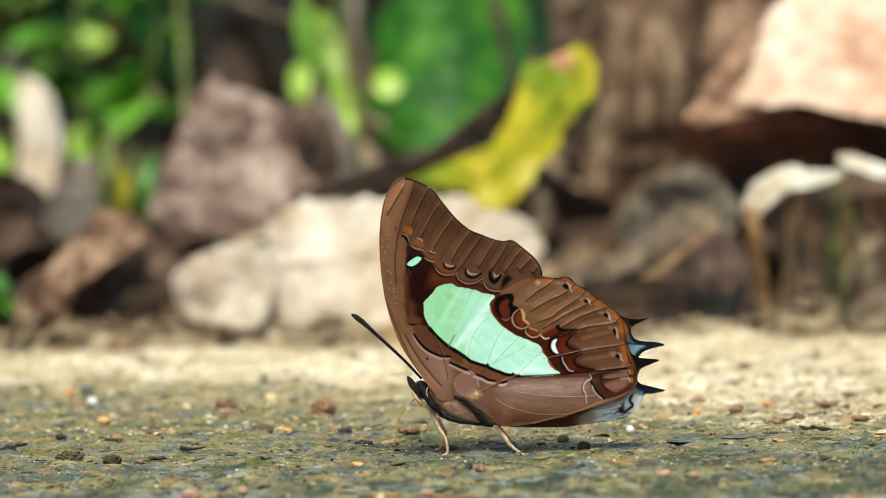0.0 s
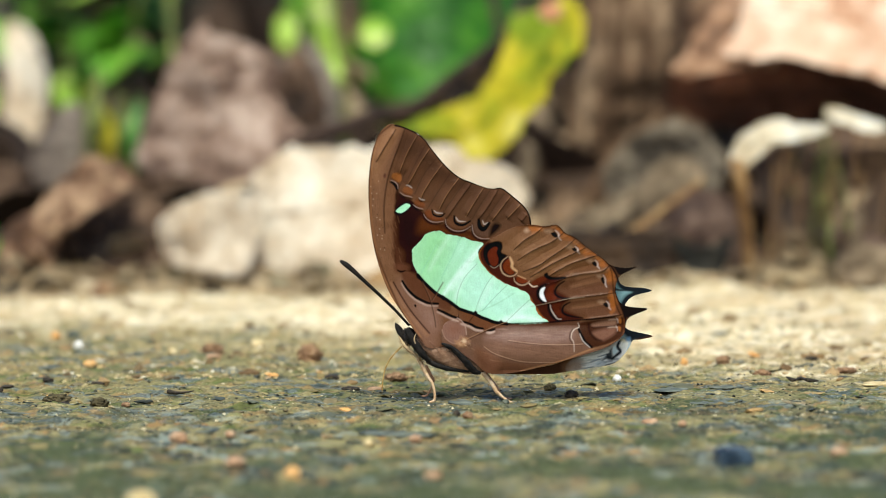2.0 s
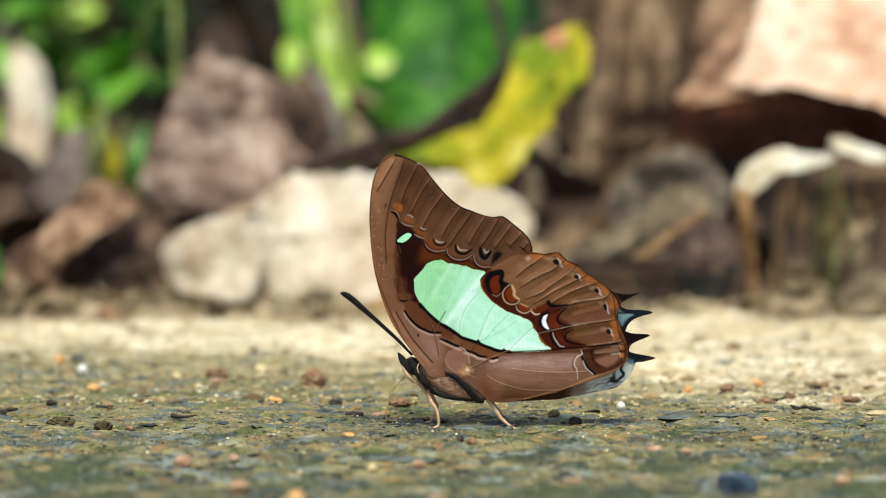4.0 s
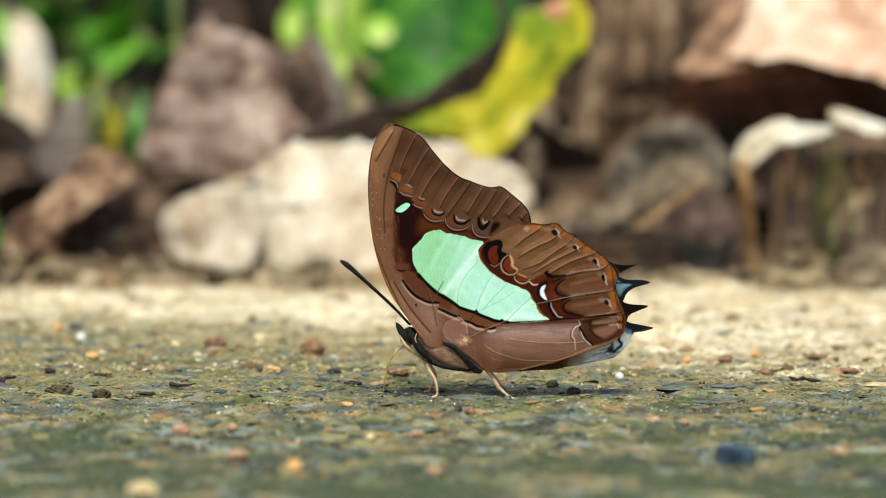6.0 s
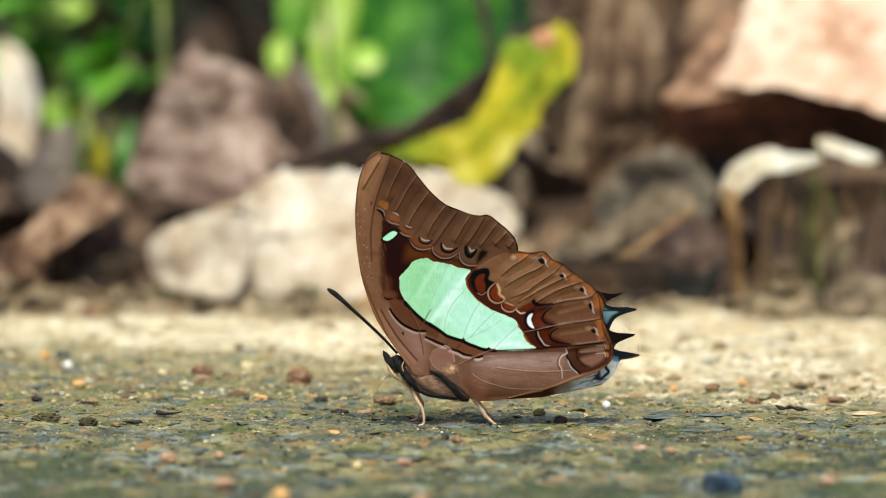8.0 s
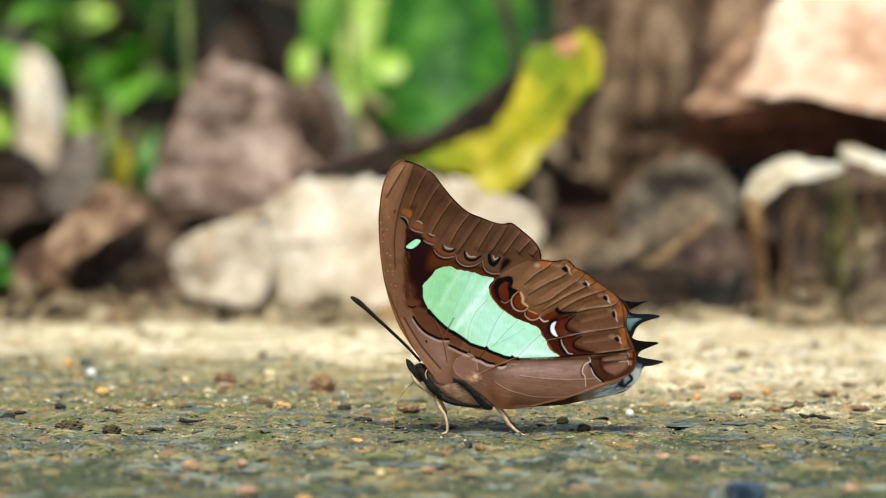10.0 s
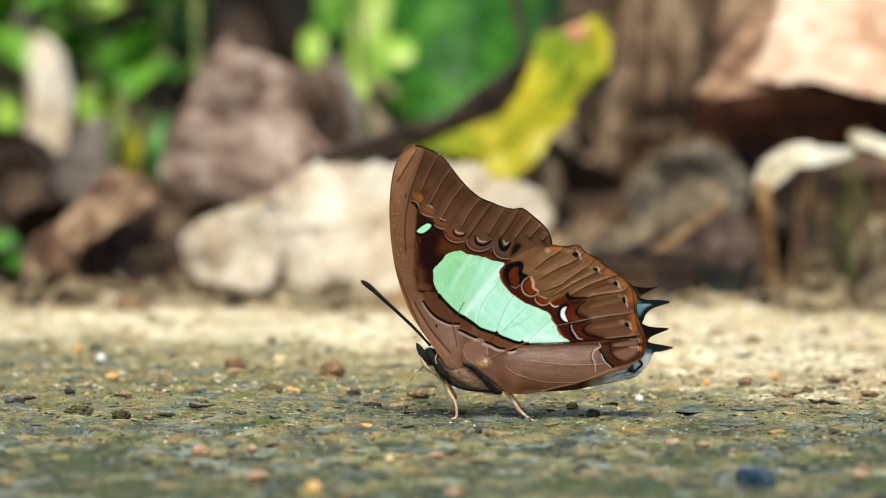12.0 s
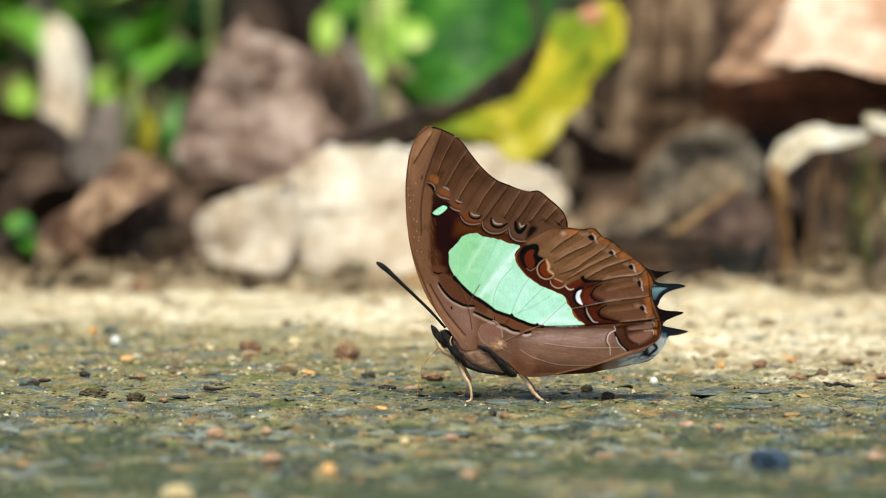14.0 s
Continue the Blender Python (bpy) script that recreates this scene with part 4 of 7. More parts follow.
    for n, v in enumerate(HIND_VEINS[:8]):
        # paler lower edge imitates light catching each vein's ridge
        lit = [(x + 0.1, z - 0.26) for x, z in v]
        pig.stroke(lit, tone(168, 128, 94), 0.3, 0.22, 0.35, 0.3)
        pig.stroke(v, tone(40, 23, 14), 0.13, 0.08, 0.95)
    pig.stroke(MARGIN, tone(26, 15, 10), 0.2, 0.16, 0.85)
    for u, v in zip(HIND_VEINS[0:5], HIND_VEINS[1:6]):
        mid = (np.array(resample(np.array(u), 5, False)) + resample(np.array(v), 5, False)) / 2
        pig.stroke(mid, tone(98, 66, 42), 0.12, 0.12, 0.45, 0.4)
        streaks(pig, mid[0], mid[-1], (1.5, 0.75), 26, (tone(176, 140, 108), tone(104, 72, 48)), 20, 0.3)
    for v in ([(17.5, 19.7), (20.3, 20.4), (22.6, 20.9)], [(17.8, 16.0), (20.8, 16.3), (23.3, 16.8)], [(18.6, 21.2), (20.8, 21.8), (22.6, 22.2)]):
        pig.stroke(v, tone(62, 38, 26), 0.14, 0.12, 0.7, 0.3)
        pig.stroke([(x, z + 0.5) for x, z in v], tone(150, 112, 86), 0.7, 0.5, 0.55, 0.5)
    # dark rusty border of the band, lined with orange
    pig.patch([(1.5, 27.8), (2.5, 28.5), (4.0, 27.0), (4.8, 24.1), (7.4, 22.1), (10.2, 20.9), (12.7, 21.9), (15.7, 21.5), (14.5, 19.8), (17.0, 18.1), (15.8, 16.3), (19.4, 14.4), (15.8, 13.7), (12.7, 13.7), (10.7, 16.3), (9.6, 18.6), (5.6, 20.3), (2.5, 22.5), (0.8, 24.9), (0.8, 26.8)], tone(66, 28, 12), 0.35, 1.0)
    pig.stroke([(1.4, 27.6), (0.8, 26.6), (0.8, 25.5), (1.3, 24.3), (2.4, 22.9), (3.7, 21.8), (5.6, 20.5), (7.8, 19.6), (9.5, 18.7), (10.3, 17.3), (11.1, 16.1), (12.0, 14.8), (13.1, 13.9)], tone(164, 94, 32), 0.4, 0.2, 0.9)
    # marks: rust red hearts, black and cream rims
    pig.patch([(1.6, 26.6), (2.1, 27.7), (3.7, 28.4), (4.8, 28.3), (5.1, 27.4), (4.9, 26.4), (5.9, 25.7), (4.9, 24.2), (3.5, 23.6), (2.3, 24.3), (1.7, 25.5)], tone(12, 8, 9), 0.14)
    pig.patch([(2.4, 26.1), (2.9, 27.0), (3.7, 27.4), (4.2, 27.2), (4.0, 26.3), (4.3, 25.3), (4.1, 24.2), (3.4, 23.9), (2.7, 24.6)], tone(98, 38, 15), 0.12)
    pig.stroke([(2.8, 24.0), (3.6, 23.6), (4.5, 24.2)], tone(206, 186, 176), 0.12, 0.1, 0.5, 0.7)
    pig.patch([(4.8, 23.9), (5.2, 25.1), (6.2, 25.8), (6.8, 24.7), (7.4, 22.9), (6.6, 22.1), (5.4, 22.6)], tone(60, 26, 12), 0.2)
    pig.patch([(5.3, 24.4), (6.1, 25.2), (6.5, 24.8), (6.4, 23.9), (7.1, 22.9), (6.6, 22.4), (5.8, 22.7), (5.2, 23.6)], tone(112, 48, 19), 0.1)
    pig.stroke([(6.4, 25.5), (6.8, 24.5), (6.8, 23.7), (7.6, 23.0)], tone(214, 176, 138), 0.5, 0.16, 0.95, 0.4)
    pig.stroke([(6.1, 25.7), (5.1, 24.9), (4.7, 23.9), (5.1, 22.7), (6.1, 22.1), (7.1, 22.2), (7.7, 22.7)], tone(222, 196, 172), 0.18, 0.14, 0.75, 0.9)
    pig.patch([(7.6, 21.8), (8.3, 22.0), (9.3, 21.4), (9.7, 21.1), (8.7, 20.8), (7.7, 21.1)], tone(112, 48, 19), 0.12)
    pig.stroke([(7.1, 21.8), (7.3, 21.1), (8.2, 20.5), (9.2, 20.6), (9.9, 21.2)], tone(222, 198, 176), 0.18, 0.14, 0.75, 0.9)
    pig.stroke([(7.8, 22.2), (8.5, 21.9), (9.2, 21.6)], tone(210, 168, 128), 0.2, 0.12, 0.8, 0.4)
    pig.patch([(10.2, 20.8), (11.1, 21.6), (12.3, 22.1), (13.1, 21.6), (11.9, 20.8), (10.9, 20.3)], tone(92, 38, 15), 0.2, 0.95)
    pig.stroke([(9.8, 20.8), (10.5, 20.2), (11.3, 20.3)], tone(224, 206, 196), 0.26, 0.1, 0.95, 0.4)
    pig.patch([(12.5, 22.4), (13.1, 22.7), (13.4, 22.2), (14.3, 21.9), (16.4, 22.0), (16.2, 21.6), (13.9, 21.4), (12.8, 21.8)], BLACK, 0.12, 1.0)
    pig.patch([(13.3, 20.0), (14.6, 20.6), (14.1, 19.2), (14.8, 18.1), (13.7, 17.7), (12.8, 18.2)], tone(94, 38, 15), 0.16, 0.95)
    pig.stroke([(16.2, 21.2), (15.1, 20.4), (14.5, 19.3), (14.9, 18.5), (16.1, 18.1), (17.3, 18.1)], BLACK, 0.36, 0.13, 1.0, 0.45)
    pig.stroke([(12.9, 20.6), (11.9, 20.1), (11.4, 19.2), (11.6, 18.1), (12.5, 17.2)], BLACK, 0.55, 0.16, 1.0, 0.3)
    pig.patch([(12.7, 20.1), (12.0, 19.8), (11.7, 19.1), (11.8, 18.3), (12.3, 17.7), (12.9, 17.5), (12.6, 18.3), (12.4, 19.1)], (0.80, 0.81, 0.85), 0.12)
    pig.patch([(14.1, 17.0), (15.5, 17.2), (15.3, 16.0), (16.4, 14.7), (15.1, 14.9), (14.3, 15.9)], tone(86, 36, 14), 0.18, 0.95)
    pig.stroke([(17.2, 17.4), (16.0, 16.6), (15.9, 15.5), (17.1, 14.9), (19.5, 14.5)], BLACK, 0.36, 0.13, 1.0, 0.45)
    pig.stroke([(13.3, 17.1), (13.4, 15.9), (14.1, 14.7), (15.1, 14.0)], BLACK, 0.5, 0.16, 0.95, 0.3)
    pig.stroke([(13.6, 16.9), (13.8, 16.0), (14.4, 15.0), (14.9, 14.4), (15.6, 14.3)], tone(206, 200, 208), 0.22, 0.12, 0.85, 0.6)
    # small eye spots before the margin, with pale scales round them
    for (x, z), w, h in EYE_SPOTS:
        if w < 0.3:
            pig.stroke([(x - 2.2, z + 0.1), (x - 1.0, z + 0.25), (x - 0.2, z + 0.2)], tone(190, 168, 162), 0.16, 0.18, 0.6, 0.8)
            pig.stroke([(x - 0.1, z + 0.5), (x + 0.15, z)], tone(216, 206, 214), 0.16, 0.14, 0.7, 0.7)
            continue
        pig.stroke([(x - w * 2.6, z + h * 1.5), (x - w * 0.8, z + h * 1.2)], tone(206, 180, 162), 0.4, 0.45, 0.45, 0.7)
        pig.stroke([(x + w * 0.3, z + h * 1.7), (x + w * 1.2, z + h * 0.5), (x + w * 1.3, z - h * 0.8), (x + w * 2.0, z - h * 1.9)], tone(220, 212, 222), 0.2, 0.2, 0.75, 1.0)
        pig.patch([(x - w, z + h * 0.5), (x, z - h * 0.8), (x + w, z - h * 0.6), (x + w * 0.4, z + h), (x - w * 0.4, z + h)], BLACK, 0.12)
    pig.patch([(9.0, 30.3), (9.4, 30.7), (9.8, 30.3), (9.4, 30.0)], tone(200, 170, 150), 0.35, 0.7)
    mint(pig)
    # pale vein across the border
    pig.stroke([(10.1, 16.6), (12.7, 17.1), (17.1, 18.0), (19.8, 18.3)], tone(176, 162, 144), 0.1, 0.08, 0.75, 0.4)
    pig.stroke([(-2.9, 16.3), (-1.5, 15.8), (-0.0, 15.3), (1.2, 14.7), (2.3, 14.3), (3.6, 13.8), (5.8, 13.5)], BLACK, 0.6, 0.08, 1.0)
    for x, z in ((0.1, 15.4), (4.7, 13.7)):
        pig.patch([(x - 0.35, z), (x, z + 0.5), (x + 0.4, z + 0.1), (x + 0.1, z - 0.4)], BLACK, 0.1)
    pig.stroke([(5.6, 13.5), (12.4, 13.7), (16.5, 14.0), (21.1, 14.3), (25.2, 14.7)], BLACK, 0.24, 0.09, 0.95)
    for line in ([(-2.3, 14.0), (-0.8, 13.5), (0.3, 12.9), (1.5, 12.7)], [(2.3, 12.4), (2.9, 12.4), (3.6, 12.6)], [(-6.6, 16.0), (-5.4, 15.5), (-4.3, 15.0), (-2.9, 14.5)]):
        pig.stroke([(x - 0.1, z - 0.45) for x, z in line], tone(212, 192, 192), 0.4, 0.2, 0.85, 0.5)
        pig.stroke(line, BLACK, 0.45, 0.08, 1.0, 0.3)
    pig.stroke([(-5.8, 13.1), (-5.2, 13.9), (-4.1, 14.5), (-3.2, 14.6), (-2.3, 14.0), (-1.7, 13.0), (-1.5, 11.6)], tone(190, 164, 162), 0.16, 0.1, 0.9, 0.2)
    pig.stroke([(-5.9, 12.5), (-5.3, 11.0), (-3.8, 10.0), (-2.8, 10.2)], tone(180, 150, 142), 0.14, 0.12, 0.7, 0.2)
    pig.stroke([(-3.0, 16.5), (-3.1, 15.7), (-2.9, 14.7)], tone(40, 24, 18), 0.2, 0.1, 0.85)
    pig.stroke([(0.1, 15.3), (-0.9, 14.1), (-1.3, 13.4)], tone(60, 36, 26), 0.16, 0.1, 0.85)
    pig.stroke([(-1.8, 10.4), (2.0, 12.2), (5.8, 13.7)], tone(60, 38, 28), 0.16, 0.12, 0.7)
    pig.stroke([(-1.8, 10.6), (2.0, 12.4), (5.8, 13.9)], tone(172, 138, 112), 0.09, 0.09, 0.75)
    pig.patch([(-3.3, 10.2), (-2.6, 11.0), (-1.5, 10.9), (-1.2, 10.2), (-1.9, 9.4), (-2.9, 9.6)], tone(182, 142, 110), 0.4, 0.85, 0.3)
    pig.patch([(-2.4, 10.4), (-2.0, 10.8), (-1.5, 10.4), (-1.9, 10.1)], tone(228, 208, 188), 0.2, 0.8)
    streaks(pig, (-2.8, 10.6), (-1.3, 9.6), (0.8, -0.6), 14, (tone(216, 186, 158), tone(90, 62, 46)), 31, 0.7)
    for v in (HIND_VEINS[9], HIND_VEINS[10]):
        pig.stroke([(x, z - 0.14) for x, z in v], tone(84, 56, 46), 0.18, 0.14, 0.6)
        pig.stroke(v, tone(198, 168, 152), 0.09, 0.09, 0.8, 0.3)
    # marks of the rear corner
    pig.patch([(18.8, 13.5), (20.8, 14.1), (25.9, 14.5), (26.9, 14.7), (26.8, 11.7), (25.1, 10.2), (21.4, 9.2), (19.8, 10.4), (19.1, 11.9)], tone(60, 32, 18), 0.3, 0.95)
    pig.patch([(21.2, 13.4), (23.4, 13.9), (25.3, 14.0), (25.2, 13.2), (22.9, 13.0), (21.5, 13.0)], tone(152, 118, 104), 0.3, 0.9)
    pig.patch([(21.2, 11.9), (23.2, 12.5), (25.3, 12.8), (25.2, 11.7), (23.1, 10.5), (21.7, 11.1)], tone(124, 88, 74), 0.35, 0.9)
    pig.stroke([(21.2, 12.7), (23.1, 12.9), (25.3, 13.0)], tone(36, 20, 14), 0.22, 0.14, 0.85, 0.3)
    pig.stroke([(20.5, 13.5), (20.7, 12.1), (21.6, 10.9), (22.8, 10.4)], tone(36, 18, 12), 0.4, 0.2, 0.9, 0.4)
    pig.stroke([(18.7, 12.6), (19.2, 11.4), (19.9, 10.2), (21.1, 9.3)], BLACK, 0.62, 0.12, 1.0, 0.4)
    pig.stroke([(18.9, 11.7), (19.5, 10.4), (20.7, 9.3)], tone(206, 204, 214), 0.15, 0.1, 0.85, 0.4)
    pig.stroke([(18.6, 13.6), (18.8, 12.9), (18.0, 12.5), (17.5, 11.9), (17.4, 10.9), (17.8, 10.2), (17.9, 8.5)], tone(206, 196, 198), 0.16, 0.1, 0.85, 0.4)
    pig.stroke([(17.6, 12.5), (17.2, 11.8), (17.1, 10.9), (17.5, 10.0)], tone(60, 38, 30), 0.22, 0.12, 0.8, 0.4)
    for x, z in ((25.7, 14.1), (25.6, 12.7)):
        pig.stroke([(x - 1.6, z + 0.05), (x - 0.6, z + 0.15), (x + 0.1, z + 0.05)], tone(196, 176, 170), 0.14, 0.16, 0.65, 0.8)
        pig.stroke([(x - 0.15, z + 0.35), (x + 0.1, z), (x + 0.1, z - 0.5)], tone(212, 202, 210), 0.14, 0.14, 0.7, 0.8)
        pig.patch([(x + 0.2, z + 0.25), (x + 0.7, z + 0.1), (x + 0.6, z - 0.6), (x + 0.25, z - 0.4)], tone(168, 102, 38), 0.15, 0.8)
    pig.stroke([(12.5, 31.2), (14.9, 31.4), (16.4, 30.0), (18.1, 29.2), (19.9, 27.7), (21.9, 26.2), (24.3, 24.2), (25.8, 21.5), (25.4, 19.7), (25.8, 18.0), (27.1, 14.7), (27.1, 12.3)], BLACK, 0.34, 0.12, 0.95)
    tails(pig)


def tails(pig):
    """Black pointed tails."""
    pig.patch([(24.7, 24.4), (27.5, 23.8), (29.8, 24.0), (28.0, 22.8), (26.2, 22.1), (25.3, 23.0)], tone(24, 20, 22), 0.3)
    pig.patch([(26.2, 17.3), (28.0, 16.7), (31.5, 16.3), (29.2, 14.9), (27.0, 14.4), (26.6, 15.8)], tone(24, 20, 22), 0.3)


FAR = [(-2.8, 9.4), (-2.4, 13.5), (-1.3, 19.2), (0.7, 23.2), (3.8, 26.3), (7.6, 28.4), (11.7, 28.9), (15.8, 28.3), (18.6, 26.0)] + [(21.3, 26.8), (22.3, 26.2), (23.2, 26.2), (23.7, 24.8), (24.6, 24.2), (26.0, 24.1), (28.1, 24.3), (29.8, 24.0), (27.7, 23.1), (26.3, 22.3), (25.6, 21.4), (25.3, 20.4), (25.0, 19.1), (25.3, 17.9), (25.9, 16.9), (26.9, 16.3), (28.8, 16.1), (31.2, 15.9), (29.2, 15.0), (27.7, 14.6), (27.3, 13.4), (26.5, 11.8), (25.2, 10.2), (23.7, 9.4), (20.3, 8.3), (16.3, 7.1), (12.8, 6.2)] + [(1.8, 4.9), (-0.5, 6.9)]


def paint_upper(pig):
    """The upper face of the far hindwing: brown and pale hairs, then a blue-green and white border edged with black."""
    ink = (0.012, 0.016, 0.022)
    pig.patch(FAR, tone(84, 54, 40), 0.3)
    # pale hairs along the rear edge, then a white border with wavy black marks and a thin black rim
    pig.patch([(17.4, 8.8), (20.8, 11.3), (23.9, 12.8), (26.2, 15.5), (27.6, 15.3), (27.8, 13.2), (26.8, 11.1), (25.0, 9.6), (22.5, 8.6), (19.8, 7.8), (17.4, 7.4)], (0.86, 0.86, 0.85), 0.7, 1.0)
    pig.patch([(16.2, 8.7), (19.1, 9.9), (19.6, 7.9), (16.8, 7.1)], tone(150, 112, 86), 0.8, 0.8)
    streaks(pig, (19.2, 8.6), (22.8, 10.8), (2.6, 0.75), 60, ((0.95, 0.95, 0.95), (0.34, 0.38, 0.42), (0.95, 0.95, 0.94), (0.16, 0.18, 0.20)), 41, 0.9)
    streaks(pig, (21.3, 9.2), (23.8, 10.7), (2.0, 0.9), 26, ((0.16, 0.30, 0.42), (0.92, 0.94, 0.95), (0.05, 0.08, 0.10)), 42, 0.9)
    pig.patch([(23.7, 12.0), (24.4, 12.7), (24.3, 11.5), (24.8, 10.7), (24.0, 10.4), (23.4, 10.9)], ink, 0.2, 0.95, 0.2)
    pig.stroke([(22.8, 10.2), (23.8, 11.0), (24.6, 10.8), (25.6, 10.9)], ink, 0.3, 0.16, 0.85, 0.5)
    pig.patch([(24.4, 12.9), (25.1, 13.2), (25.3, 12.1), (24.8, 11.6), (24.4, 11.9)], (0.74, 0.88, 0.93), 0.12)
    pig.stroke([(25.8, 14.7), (25.3, 13.8), (25.2, 13.0), (25.8, 12.3), (25.2, 11.5), (24.5, 10.8)], ink, 0.55, 0.12, 1.0, 0.3)
    pig.patch([(25.9, 14.3), (26.7, 14.6), (27.2, 13.8), (26.8, 12.5), (26.2, 11.6), (26.0, 12.6), (25.7, 13.4)], (0.95, 0.95, 0.90), 0.12)
    pig.patch([(25.6, 14.7), (26.4, 14.8), (26.5, 14.2), (25.8, 14.1)], (0.62, 0.52, 0.26), 0.3, 0.7)
    pig.stroke([(27.2, 15.4), (27.6, 14.2), (27.5, 12.8), (26.7, 11.4), (25.5, 10.3), (23.5, 9.4)], ink, 0.26, 0.1, 1.0, 0.2)
    pig.stroke([(26.9, 14.7), (27.2, 13.8), (27.0, 12.7)], (0.16, 0.38, 0.60), 0.25, 0.14, 0.6, 0.4)
    pig.patch([(25.5, 16.9), (27.6, 16.6), (31.1, 16.4), (28.5, 15.1), (26.5, 14.5)], ink, 0.3)
    # tails and the blue-green field between them
    pig.patch([(21.4, 26.4), (22.6, 26.5), (23.4, 25.6), (24.5, 24.2), (26.4, 23.9), (29.7, 24.0), (26.6, 22.7), (25.4, 21.1), (24.2, 20.4), (23.0, 21.4), (21.8, 23.7)], (0.10, 0.19, 0.21), 0.2)
    pig.patch([(21.9, 25.1), (22.3, 25.9), (22.9, 25.8), (23.0, 24.9), (22.4, 24.5)], (0.34, 0.42, 0.42), 0.2, 0.95)
    pig.patch([(23.4, 23.1), (24.7, 23.6), (26.7, 23.6), (25.2, 22.6), (24.4, 21.4), (23.8, 21.9)], (0.26, 0.46, 0.50), 0.3, 0.95)
    pig.patch([(22.2, 23.5), (22.9, 24.2), (23.3, 23.3), (22.7, 22.4)], (0.24, 0.40, 0.42), 0.25, 0.9)
    pig.stroke([(22.1, 26.4), (23.1, 26.1), (23.5, 25.3), (24.5, 24.1), (26.4, 23.9), (29.6, 24.0)], ink, 1.1, 0.15, 1.0)
    pig.stroke([(29.6, 23.9), (26.6, 22.7), (25.6, 21.8), (25.0, 20.6), (24.3, 20.4)], ink, 1.0, 0.15, 1.0)
    pig.stroke([(21.7, 25.7), (22.2, 23.7), (23.3, 21.8), (24.1, 20.5)], ink, 0.7, 0.15, 1.0)
    pig.stroke([(22.6, 23.6), (23.7, 23.3), (26.1, 23.6)], ink, 0.35, 0.14, 0.95)
    pig.patch([(26.6, 24.1), (29.8, 24.0), (26.8, 22.8)], ink, 0.3)
    pig.patch([(24.5, 17.5), (25.5, 17.0), (26.5, 15.8), (28.0, 15.7), (31.0, 16.1), (28.5, 15.0), (27.5, 14.5), (26.5, 14.7), (25.1, 15.1)], ink, 0.3)
    pig.patch([(24.7, 15.8), (25.5, 15.7), (26.6, 15.0), (26.1, 14.6), (25.1, 15.0)], (0.18, 0.27, 0.30), 0.3, 0.85)
    pig.patch([(26.5, 14.8), (27.1, 15.1), (27.3, 14.5), (26.7, 14.3)], (0.13, 0.27, 0.46), 0.25, 0.85)


BASE = (-1.9, 9.6)
far_fore = wing("forewing", [(-4.4 + (x + 4.4) * 0.975, 28 + (z - 28) * 0.975) for x, z in FORE], [(-5.6, 30.9)][0], 1, 200, 41, paint_fore, [], "brown wing folded behind the other")
far_hind = wing("hindwing", FAR, (10.2, 17.6), 1, 480, 121, paint_upper, [], "wing with a pale blue black-edged rear border", BASE)
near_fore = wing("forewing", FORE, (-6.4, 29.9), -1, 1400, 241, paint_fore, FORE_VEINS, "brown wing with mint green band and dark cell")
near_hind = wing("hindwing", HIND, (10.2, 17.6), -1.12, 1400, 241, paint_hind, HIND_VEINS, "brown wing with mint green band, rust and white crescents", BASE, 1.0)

def tube(name, points, radii, mat, parent, label="", sides=8, flat=1.0, per=8):
    """A part shaped as a tube along points (x, y, z) in millimetres."""
    return part(name, tube_mesh(name, spline([[c * MM for c in p] for p in points], False, per), [r * MM for r in radii], M[mat], sides, flat), parent, label)


def at_depth(points, ys):
    return [(x, y, z) for (x, z), y in zip(points, ys)]


thorax = tube("thorax", at_depth([(-10.4, 10.9), (-8.7, 9.7), (-6.1, 8.4), (-3.6, 7.1), (-1.0, 6.0), (1.0, 5.2)], (0, 0, 0, 0, 0, 0)), [1.0, 1.8, 2.2, 2.25, 1.8, 1.0], "body", butterfly, "brown furry thorax", 24, 0.8)
tube("abdomen", at_depth([(-0.5, 6.6), (3.6, 6.6), (8.7, 6.8), (13.8, 7.2), (17.8, 7.9)], (0, 0, 0, 0, 0)), [1.5, 1.9, 1.8, 1.4, 0.4], "body", butterfly, "", 16, 0.4)
tube("breast", at_depth([(-8.6, 6.9), (-7.0, 6.1), (-5.2, 5.5), (-3.4, 5.2), (-1.0, 4.9)], (-1.4, -1.3, -1.2, -1.0, -0.9)), [0.5, 0.5, 0.45, 0.4, 0.3], "black", butterfly, "black underside of the thorax", 10)
tube("wing_base", at_depth([(-5.9, 10.0), (-4.5, 9.4), (-3.3, 8.5), (-2.3, 7.5), (-1.2, 6.2), (-0.1, 5.0), (1.0, 4.6)], (-2.0, -2.15, -2.25, -2.3, -2.2, -1.9, -1.4)), [0.2, 0.45, 0.5, 0.55, 0.65, 0.6, 0.25], "black", butterfly, "black hairy fold under the wing root", 10, 0.5)
tube("collar", at_depth([(-12.3, 12.5), (-11.4, 11.0), (-10.3, 9.3), (-9.3, 8.0), (-8.1, 6.7)], (-1.3, -1.6, -1.9, -2.0, -1.7)), [0.5, 0.7, 0.75, 0.65, 0.3], "black", butterfly, "black hairs along the thorax", 10)


